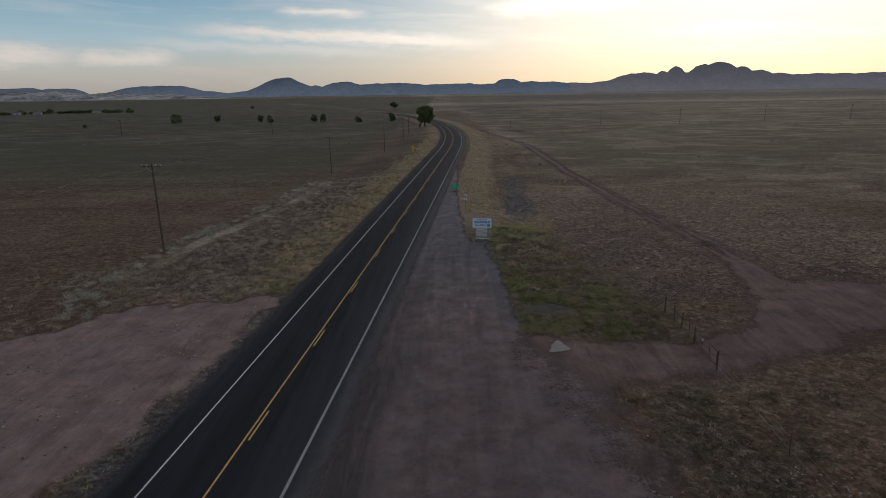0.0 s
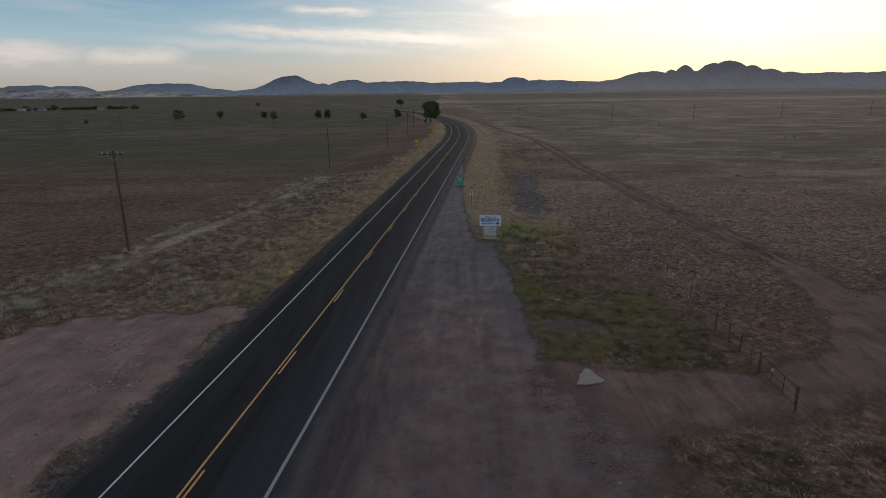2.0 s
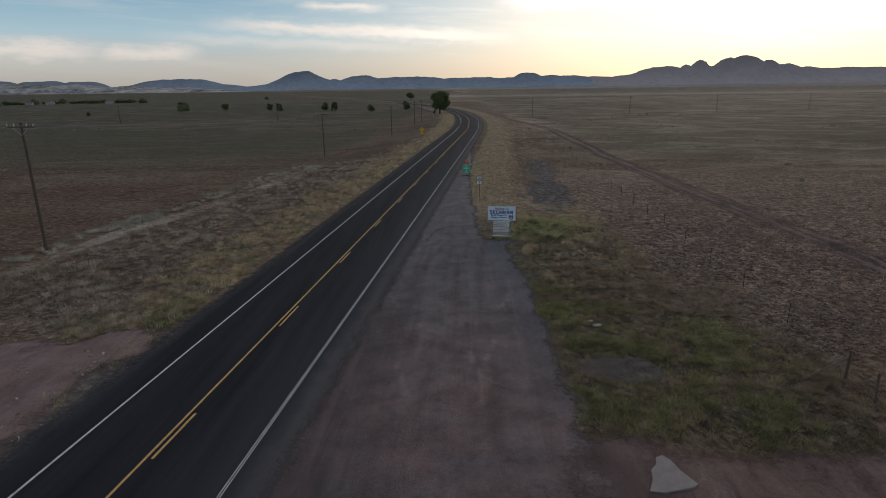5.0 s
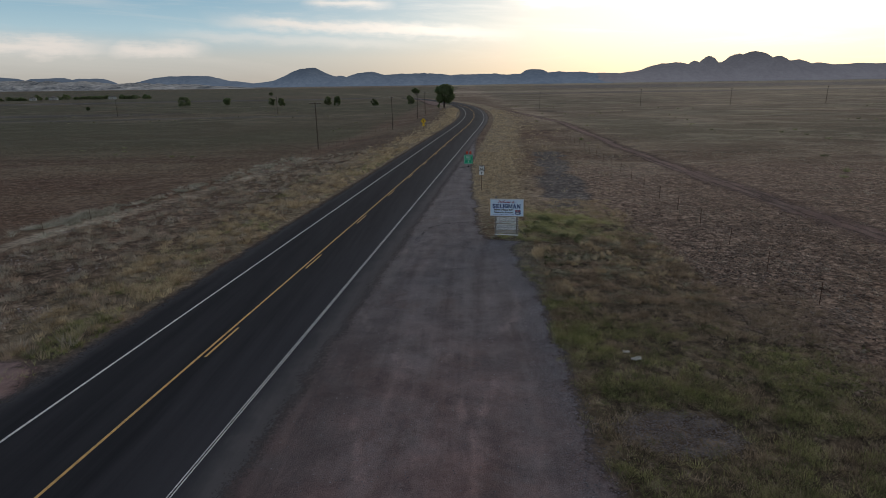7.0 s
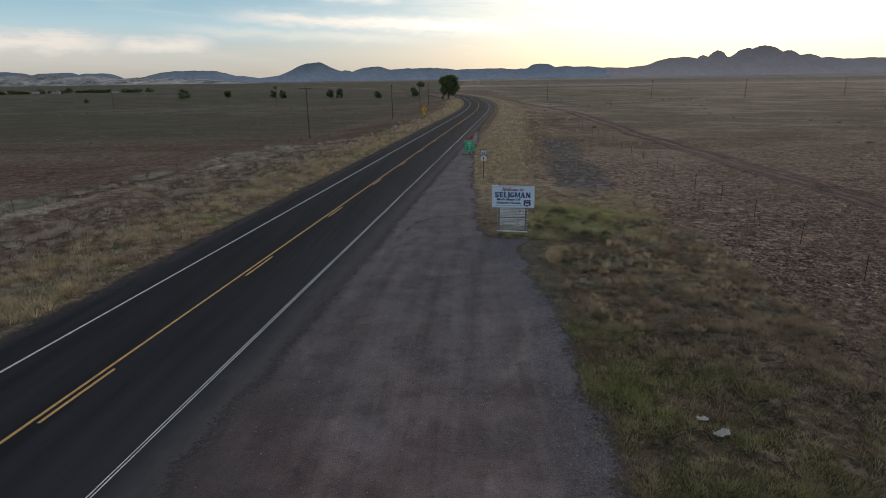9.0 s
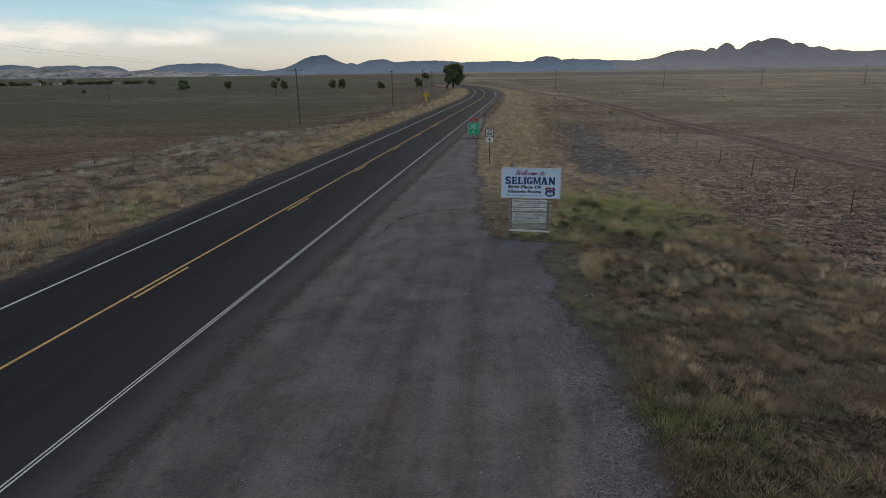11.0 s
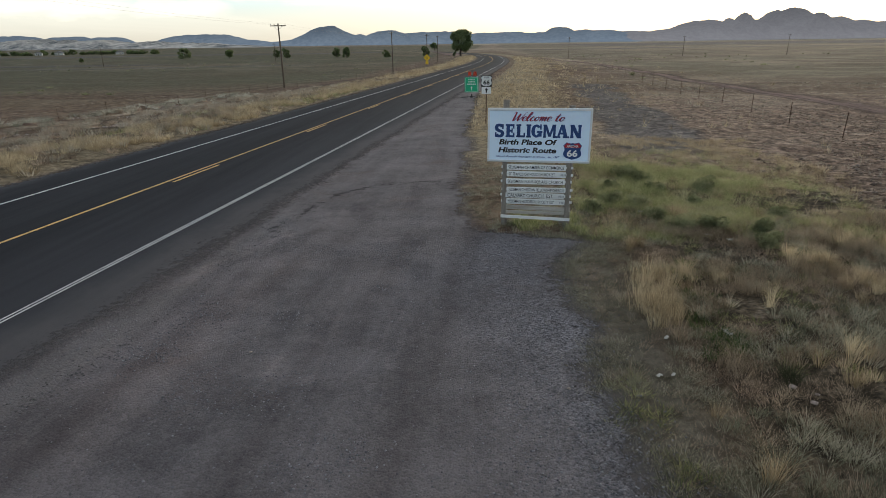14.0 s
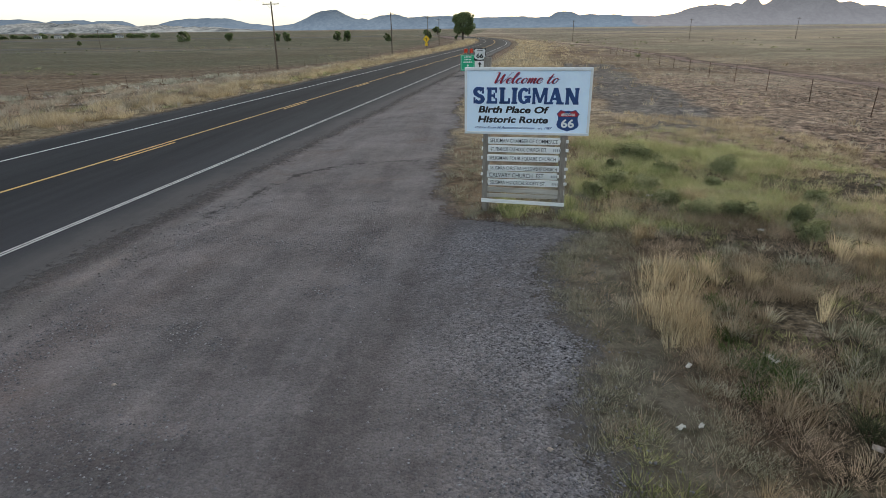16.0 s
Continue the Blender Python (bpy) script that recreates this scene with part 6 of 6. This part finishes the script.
x, y = scatter(9000, -36, -15.5, 22, 46, lambda x, y: pad_mask(x, y) * 0.5 * heaps(x, y), 67)
stones("pale_rubble", "pale broken stones in heaps on the dirt patch", x, y, land(x, y) + 0.03, np.random.RandomState(68).uniform(0.025, 0.075, len(x)), m_chalk, 69)
x, y = scatter(9000, -32, -19, 48, 130, lambda x, y: patchy(x, y, 3.0, 64, 0.1, 0.7), 13)
stones("pale_rubble", "pale stones among the weeds of the verge", x, y, land(x, y) + 0.02, np.random.RandomState(14).uniform(0.04, 0.13, len(x)), m_chalk, 15)

x, y = scatter(1500, 10, 30, 16, 33, lambda x, y: (1 - drive_mask(x, y)) * patchy(x, y, 1.6, 65, 0.1, 0.7), 16)
stones("pale_rubble", "pale stones strewn before the gate", x, y, land(x, y) + 0.02, np.random.RandomState(17).uniform(0.03, 0.09, len(x)), m_chalk, 18)
x, y = scatter(11000, 6.6, 11.6, 42.8, 46.4, lambda x, y: smooth(1.1, 0.7, np.hypot((x - 9.1) / 2.2, (y - 44.6) / 1.5)), 19)
stones("gravel", "pinkish gravel on a bare spot in the grass", x, y, land(x, y) + 0.01, np.random.RandomState(20).uniform(0.012, 0.034, len(x)), m_bare_gravel, 21, 0.6)
for x, y, size in ((0.4, 62.6, 0.032), (5.0, 61.9, 0.035), (7.7, 27.3, 0.10), (7.5, 27.0, 0.07), (7.94, 62.14, 0.06), (8.02, 61.77, 0.055), (8.15, 61.95, 0.04)):
    stones("loose_stone", "single pale stone lying on the gravel", np.array([x]), np.array([y]), np.array([ground_z(x, y) + 0.03]), np.array([size]), m_chalk, 22)


# ---- grass and weeds ----
def tufts(name, label, xs, ys, blades, height, reach, width, mat, seed, curl=0.45, two=False):
    """Tufts of blades that rise from the ground and lean outward; heights vary from tuft to tuft."""
    r = np.random.RandomState(seed)
    k = len(xs)
    zs = land(xs, ys)
    big = r.uniform(0.55, 1.25, k) * (0.8 + 0.4 * (wave(xs, ys, 2.2, seed) * 0.5 + 0.5))
    n = k * blades
    t = np.repeat(np.arange(k), blades)
    a = r.uniform(0, 2 * math.pi, n)
    d = r.uniform(0, 1, n) ** 0.7
    h = height * big[t] * r.uniform(0.5, 1.1, n)
    rx, ry = np.cos(a), np.sin(a)
    bx, by = xs[t] + rx * d * reach * 0.5, ys[t] + ry * d * reach * 0.5
    lean = h * curl * (0.25 + d) + 0.06 * r.normal(size=n) * h
    tx, ty = bx + rx * lean, by + ry * lean
    w = width * r.uniform(0.6, 1.3, n)
    b = a + math.pi / 2 + r.uniform(-1.2, 1.2, n)
    wx, wy = np.cos(b) * w / 2, np.sin(b) * w / 2
    z = zs[t] - 0.02
    if two:
        mx, my, mz = bx + rx * lean * 0.35, by + ry * lean * 0.35, z + h * 0.6
        v = np.stack([np.stack([bx - wx, by - wy, z], 1), np.stack([bx + wx, by + wy, z], 1), np.stack([mx + wx * 0.8, my + wy * 0.8, mz], 1), np.stack([mx - wx * 0.8, my - wy * 0.8, mz], 1), np.stack([tx, ty, z + h], 1)], 1)
        f = np.array([(0, 1, 2), (0, 2, 3), (3, 2, 4)])
    else:
        v = np.stack([np.stack([bx - wx, by - wy, z], 1), np.stack([bx + wx, by + wy, z], 1), np.stack([tx, ty, z + h], 1)], 1)
        f = np.array([(0, 1, 2)])
    m = v.shape[1]
    me = mesh_from(name, v.reshape(-1, 3), (np.arange(n)[:, None, None] * m + f[None]).reshape(-1, 3))
    set_plant(me, np.repeat(r.uniform(0, 1, k)[t], m))
    me.materials.append(mat)
    return tagged(new(name, me), label, "grass", kind="stuff")


def clear_right(x, y):
    """1 where grass can grow on the sign's side of the road."""
    return (1 - smooth(0.25, 0.65, pullout_mask(x, y))) * (1 - smooth(0.2, 0.6, drive_mask(x, y))) * smooth(6.2, 7.4, x - road_x(y))


def clear_left(x, y):
    return (1 - smooth(0.15, 0.5, pad_mask(x, y))) * smooth(-6.2, -7.0, x - road_x(y))


# sign's side, close to the end of the way
def near(x, y):
    return clear_right(x, y) * (0.10 * smooth(5.6, 6.2, x) + 0.90 * smooth(6.6, 7.3, x + 0.35 * wave(x, y, 0.8, 70)))


x, y = scatter(12500, 5.6, 16, 56, 70.5, lambda x, y: near(x, y) * (0.08 + 0.92 * patchy(x, y, 0.45, 71, -0.2, 0.5)), 20)
tufts("dry_grass", "low brown dead grass beside the lay-by", x, y, 30, 0.14, 0.24, 0.0055, m_rust, 21, 1.0)
x, y = scatter(6500, 6.6, 16, 56, 70.5, lambda x, y: near(x, y) * patchy(x, y, 0.6, 72, 0.0, 0.5), 22)
tufts("dry_grass", "pale dry grass tufts beside the lay-by", x, y, 46, 0.27, 0.18, 0.0044, m_feather, 23, 0.75, True)
x, y = scatter(1500, 6.8, 16, 56, 70.5, lambda x, y: near(x, y) * patchy(x, y, 0.7, 84, 0.25, 0.7), 122)
tufts("dry_grass", "taller straw grass tufts beside the lay-by", x, y, 60, 0.38, 0.16, 0.0048, m_straw, 123, 0.5, True)
x, y = scatter(340, 6.1, 8.0, 63.0, 67.0, lambda x, y: smooth(1.1, 0.4, np.hypot((x - 6.82 - 0.10 * (y - 64)) / 0.50, (y - 65.0) / 1.75)) * (0.55 + 0.45 * patchy(x, y, 0.35, 102, -0.3, 0.2)), 24)
tufts("tall_straw_clump", "tall pale straw grass clump beside the lay-by", x, y, 38, 0.58, 0.22, 0.0036, m_straw, 25, 0.48, True)
x, y = scatter(60, 6.3, 9.0, 61.0, 65.4, lambda x, y: smooth(0.3, 0.15, np.minimum(np.hypot(x - 8.59, y - 64.74), np.hypot(x - 6.67, y - 61.5))) * 1.0, 124)
tufts("tall_straw_clump", "small straw grass clump", x, y, 70, 0.45, 0.16, 0.0036, m_straw, 125, 0.5, True)
x, y = scatter(2800, 5.6, 16, 56, 70.5, lambda x, y: near(x, y) * patchy(x, y, 0.6, 73, 0.15, 0.6), 26)
tufts("green_weeds", "low green weeds among dry grass", x, y, 30, 0.11, 0.22, 0.007, m_rank, 27, 1.2, True)
x, y = scatter(560, 6.6, 8.8, 62.7, 66.6, lambda x, y: smooth(0.42, 0.12, np.abs(x - 7.55 - 0.17 * (y - 63.8))) * patchy(x, y, 0.4, 85, -0.4, 0.2), 126)
tufts("green_weeds", "leafy dark green weeds beside the straw clump", x, y, 34, 0.13, 0.16, 0.016, m_leafy, 127, 1.2, True)
spots = ((7.58, 62.9, 0.22), (8.05, 62.4, 0.20), (8.5, 63.5, 0.22), (9.3, 64.6, 0.26), (8.9, 66.2, 0.22), (9.9, 63.0, 0.28))
x, y = scatter(2300, 6.6, 10.6, 61.2, 67.0, lambda x, y: np.maximum.reduce([smooth(r, 0.4 * r, np.hypot(x - a, y - b)) for a, b, r in spots]), 180)
tufts("green_weeds", "small dark green plants among the dry grass", x, y, 26, 0.13, 0.15, 0.010, m_dusk, 181, 1.2, True)
x, y = scatter(4200, 6.2, 16, 56, 70.5, lambda x, y: near(x, y) * patchy(x, y, 0.55, 74, 0.05, 0.5), 28)
tufts("grey_scrub", "grey-green wiry scrub among dry grass", x, y, 55, 0.18, 0.24, 0.005, m_scrub, 29, 1.0, True)
x, y = scatter(9000, 4.8, 7.1, 57.0, 68.6, lambda x, y: (1 - 0.97 * smooth(0.3, 0.7, pullout_mask(x, y))) * (0.12 + 0.88 * patchy(x, y, 0.4, 86, -0.2, 0.4)), 128)
tufts("green_weeds", "sparse trodden weeds at the gravel's edge", x, y, 18, 0.085, 0.18, 0.005, m_scrub, 129, 1.1)
x, y = scatter(1400, 4.8, 7.1, 57.0, 68.6, lambda x, y: (1 - smooth(0.2, 0.5, pullout_mask(x, y))) * patchy(x, y, 0.45, 96, 0.2, 0.6), 160)
tufts("dry_grass", "short dry grass on the trodden dirt", x, y, 24, 0.11, 0.16, 0.004, m_rust, 161, 1.0)
x, y = scatter(4200, 4.9, 7.1, 59.0, 68.4, lambda x, y: (1 - smooth(0.25, 0.6, pullout_mask(x, y))) * patchy(x, y, 0.28, 103, 0.0, 0.5), 182)
tufts("green_weeds", "tiny dark weeds on the trodden dirt", x, y, 16, 0.055, 0.12, 0.006, m_dusk, 183, 1.2)
x, y = scatter(60, 5.5, 6.1, 61.6, 62.5, lambda x, y: smooth(1, 0.6, np.hypot((x - 5.8) / 0.3, (y - 62.0) / 0.4)), 130)
tufts("yellow_weed_clump", "small yellowish weed clump on the gravel", x, y, 26, 0.11, 0.2, 0.008, m_weed, 131, 1.0)
x, y = scatter(2600, 2.6, 7.0, 68.4, 78, lambda x, y: clear_right(x, y) * (0.25 + 0.75 * patchy(x, y, 0.8, 87, -0.2, 0.4)) * smooth(6.9, 6.3, x), 30)
tufts("dry_grass", "dry and green grass beside the sign", x, y, 20, 0.14, 0.28, 0.007, m_scrub, 31, 0.8)
x, y = scatter(420, 4.1, 6.3, 68.5, 70.2, lambda x, y: clear_right(x, y) * patchy(x, y, 0.5, 88, -0.3, 0.3), 132)
tufts("green_weeds", "green and yellow weeds round the sign posts", x, y, 22, 0.24, 0.22, 0.009, m_weed, 133, 0.6, True)
# green patch behind the sign and its straw surround
x, y = scatter(17000, 6.3, 15, 67.8, 80, lambda x, y: clear_right(x, y) * (0.06 + 0.94 * box_mask(x + 0.8 * wave(x, y, 1.5, 89), y, 7.0, 12.6, 68.4, 76.4, 0.9)) * (0.15 + 0.85 * patchy(x, y, 0.7, 75, -0.3, 0.3)), 32)
tufts("green_weeds", "pale green weeds on the bank beside the sign", x, y, 26, 0.24, 0.26, 0.006, m_weed, 33, 0.8)
x, y = scatter(4200, 6.3, 16, 68.5, 84, lambda x, y: clear_right(x, y) * (0.15 + 0.85 * patchy(x, y, 0.8, 90, -0.1, 0.4)), 134)
tufts("dry_grass", "dry grass on the bank beside the sign", x, y, 18, 0.22, 0.28, 0.008, m_straw, 135, 0.7)
x, y = scatter(6000, 2.5, 20, 72, 125, lambda x, y: clear_right(x, y) * (smooth(17, 9, x - road_x(y)) * 0.8 + 0.03) * smooth(75, 88, y) * (1 - 0.9 * box_mask(x, y, 6.9, 12.0, 69.2, 77.0, 1.0)) * (1 - 0.85 * smooth(1.1, 0.6, np.hypot((x - 10.8 - 0.14 * (y - 93)) / 2.6, (y - 93) / 14))), 34)
tufts("dry_grass", "yellow straw grass along the road's edge", x, y, 12, 0.36, 0.42, 0.018, m_straw, 35, 0.5)
x, y = scatter(3000, 5, 40, 120, 300, lambda x, y: clear_right(x, y) * (smooth(24, 8, x - road_x(y)) + 0.03), 36)
tufts("dry_grass", "yellow straw grass along the road's bend", x, y, 10, 0.45, 1.1, 0.06, m_straw, 37, 0.6)
# the green patch before the drive
x, y = scatter(8000, 6, 19.6, 38.3, 58, lambda x, y: clear_right(x, y) * (0.2 + 0.8 * box_mask(x, y, 6.2, 17.6, 39.3, 55, 1.3)) * (1 - 0.95 * smooth(1.15, 0.75, np.hypot((x - 9.1) / 2.1, (y - 44.6) / 1.4))) * (0.15 + 0.85 * patchy(x, y, 1.3, 91, -0.2, 0.4)) * smooth(58, 50, y + 0.4 * x - 3), 38)
tufts("green_grass", "rank green grass beside the drive", x, y, 34, 0.22, 0.46, 0.011, m_rank, 39, 0.9)
x, y = scatter(900, 5.2, 7.6, 55.5, 61.6, lambda x, y: smooth(0.5, 0.15, np.abs(x - np.interp(y, [56.3, 57.8, 59.2, 61.2], [6.85, 6.45, 6.1, 5.75]))) * patchy(x, y, 0.4, 104, -0.1, 0.3), 184)
tufts("green_weeds", "green weed tufts along the coarse gravel", x, y, 26, 0.13, 0.20, 0.009, m_rank, 185, 1.0)
x, y = scatter(1100, 6.0, 9.2, 50, 57.0, lambda x, y: clear_right(x, y) * smooth(9.0, 7.0, x) * (0.1 + 0.9 * patchy(x, y, 0.9, 97, -0.1, 0.4)), 162)
tufts("green_grass", "green grass along the lay-by's edge", x, y, 28, 0.20, 0.34, 0.010, m_rank, 163, 0.9)
x, y = scatter(9000, 6.3, 20, 39, 60, lambda x, y: clear_right(x, y) * (0.15 + 0.85 * patchy(x, y, 1.1, 76, -0.1, 0.5)) * (1 - 0.95 * smooth(1.15, 0.75, np.hypot((x - 9.1) / 2.1, (y - 44.6) / 1.4))), 40)
tufts("dry_grass", "dry brown tufts among the green grass", x, y, 26, 0.20, 0.36, 0.010, m_feather, 41, 0.8)
x, y = scatter(4200, 9, 27, 12, 31.5, lambda x, y: clear_right(x, y) * (0.06 + 0.5 * patchy(x, y, 2.0, 77, -0.1, 0.9) + 0.6 * smooth(1.1, 0.4, np.hypot((x - 16.4) / 1.3, (y - 29.5) / 2.4))), 42)
tufts("green_weeds", "dark weeds on the ground before the gate", x, y, 18, 0.22, 0.42, 0.020, m_dusk, 43, 0.9)
x, y = scatter(1500, 9, 27, 12, 31.5, lambda x, y: clear_right(x, y) * patchy(x, y, 1.8, 78, 0.0, 0.7), 44)
tufts("dry_grass", "brown tufts on the ground before the gate", x, y, 12, 0.26, 0.4, 0.02, m_rust, 45, 0.6)
# the field on the sign's side
x, y = scatter(10000, 13, 62, 46, 130, lambda x, y: clear_right(x, y) * smooth(13, 18, x) * (0.12 + 0.5 * patchy(x, y, 4, 79, -0.2, 0.7)), 46)
tufts("grey_scrub", "low grey scrub over the stony field", x, y, 9, 0.20, 0.45, 0.03, m_sage, 47, 0.9)
x, y = scatter(420, 24, 330, 95, 430, lambda x, y: clear_right(x, y) * patchy(x, y, 25, 92, -0.2, 0.5), 146)
tufts("dark_scrub", "dark low bushes dotted over the plain", x, y, 40, 0.55, 0.9, 0.08, m_bush, 147, 0.7)
x, y = scatter(300, -330, -40, 120, 430, lambda x, y: patchy(x, y, 25, 93, 0.0, 0.6), 148)
tufts("dark_scrub", "dark low bushes dotted over the far field", x, y, 40, 0.45, 0.9, 0.08, m_bush, 149, 0.7)
# verge across the road
x, y = scatter(19000, -22, -6, 46, 135, lambda x, y: clear_left(x, y) * smooth(-14.5, -8.5, x - road_x(y)) * smooth(45, 51, y) * (0.06 + 0.8 * patchy(x, y, 0.9, 80, -0.1, 0.5)), 48)
tufts("dry_grass", "straw grass along the far edge of the road", x, y, 34, 0.40, 0.40, 0.018, m_straw, 49, 0.55)
x, y = scatter(9000, -24, -6, 46, 135, lambda x, y: clear_left(x, y) * smooth(-16, -9, x - road_x(y)) * patchy(x, y, 2.6, 81, 0.1, 0.7), 50)
tufts("green_weeds", "green weeds among the straw of the verge", x, y, 12, 0.28, 0.36, 0.022, m_weed, 51, 0.7)
x, y = scatter(13000, -36, -12, 44, 135, lambda x, y: clear_left(x, y) * smooth(-36 + 0.07 * (y - 50), -31 + 0.07 * (y - 50), x) * (1 - 0.9 * smooth(2.0, 0.9, np.abs(x - np.interp(y, [45, 50, 65, 76, 90, 103, 130], [-31.5, -32.3, -32.8, -31.8, -29.2, -28.2, -27.6])))) * (0.05 + 0.8 * patchy(x, y, 1.0, 82, -0.1, 0.4)), 52)
half = np.arange(len(x)) % 2 == 0
tufts("grey_scrub", "grey scrub on the verge below the poles", x[half], y[half], 36, 0.40, 0.55, 0.030, m_sage, 53, 0.7)
tufts("brown_scrub", "brown dead weeds on the verge below the poles", x[~half], y[~half], 34, 0.36, 0.45, 0.022, m_rust, 153, 0.7)
x, y = scatter(6500, -40, -24, 44, 132, lambda x, y: clear_left(x, y) * smooth(3.6, 1.2, np.abs(x + 0.8 * wave(x, y, 5, 94) - np.interp(y, [45, 50, 65, 76, 90, 103, 130], [-32.8, -33.4, -33.9, -33.0, -30.4, -29.2, -28.4]))) * (1 - 0.9 * smooth(2.0, 0.9, np.abs(x - np.interp(y, [45, 50, 65, 76, 90, 103, 130], [-31.5, -32.3, -32.8, -31.8, -29.2, -28.2, -27.6])))) * (0.10 + 0.8 * patchy(x, y, 1.2, 95, -0.1, 0.4)), 150)
tufts("grey_scrub", "pale grey sage scrub along the field's edge", x, y, 60, 0.40, 0.75, 0.030, m_palesage, 151, 0.9)
x, y = scatter(700, -19, -12.5, 48, 56, lambda x, y: clear_left(x, y) * smooth(1.1, 0.5, np.hypot((x + 15.6) / 1.8, (y - 52) / 3.0)), 154)
tufts("green_weeds", "green weed patch on the verge", x, y, 30, 0.28, 0.40, 0.024, m_rank, 155, 0.8)
x, y = scatter(10000, -45, -2, 130, 330, lambda x, y: clear_left(x, y) * smooth(-17, -8, x - road_x(y)), 54)
tufts("dry_grass", "straw grass along the far bend", x, y, 10, 0.5, 1.0, 0.06, m_straw, 55, 0.6)
x, y = scatter(3000, -46, -30, 20, 60, lambda x, y: clear_left(x, y) * (0.3 + 0.7 * patchy(x, y, 3, 83, -0.2, 0.5)) * smooth(-46, -38, x), 56)
tufts("grey_scrub", "grey scrub round the dirt patch", x, y, 12, 0.34, 0.55, 0.028, m_sage, 57, 0.8)
x, y = scatter(900, -21, -15, 17, 50, lambda x, y: clear_left(x, y) + 0.8 * smooth(-6.3, -6.8, x - road_x(y)) * smooth(-8.2, -7.2, x - road_x(y)), 58)
tufts("green_weeds", "green weeds along the asphalt's edge", x, y, 12, 0.18, 0.35, 0.024, m_weed, 59, 0.8)


# ---- bushes beside the sign ----
def bush(x, y, w, h, seed):
    s = thing("bush", (x, y, ground_z(x, y) - 0.03), "rounded dark green bush on the grassy bank", "bush", "bushes beside the sign")
    r = random.Random(seed)
    stems = [rod((0, 0, 0), (w * 0.35 * math.cos(k * 1.1), w * 0.35 * math.sin(k * 1.1), h * r.uniform(0.5, 0.85)), 0.012, 0.005, 4) for k in range(6)]
    part("stems", join(*stems), m_bark, s)
    cs = np.array([(w * 0.32 * r.uniform(-1, 1), w * 0.32 * r.uniform(-1, 1), h * r.uniform(0.2, 0.7)) for _ in range(16)])
    co, q, shade = leaf_cloud(cs, np.full(16, w * 0.22), 4200, 0.019, seed)
    co[:, 2] = np.maximum(co[:, 2], 0.0)
    me = mesh_from("leaves", co, q)
    set_plant(me, shade)
    me.materials.append(m_bush)
    o = new("leaves", me)
    o.parent = s
    return s


for k, (x, y, w, h) in enumerate(((8.48, 74.8, 1.15, 0.6), (8.9, 74.2, 0.8, 0.5), (10.28, 72.6, 0.9, 0.5), (7.34, 71.25, 0.95, 0.55), (8.99, 72.95, 0.75, 0.45), (8.53, 69.0, 1.0, 0.5), (9.24, 68.83, 0.85, 0.45), (10.3, 68.55, 0.8, 0.5), (10.0, 67.53, 0.75, 0.5), (8.14, 70.95, 0.9, 0.5), (6.76, 70.5, 0.7, 0.5), (8.13, 69.77, 0.8, 0.42), (9.6, 71.2, 0.6, 0.35), (11.4, 70.3, 0.7, 0.4), (11.0, 73.8, 0.8, 0.4), (7.75, 73.2, 0.6, 0.35))):
    bush(x, y, w * 0.82, h * 0.72, 300 + k)
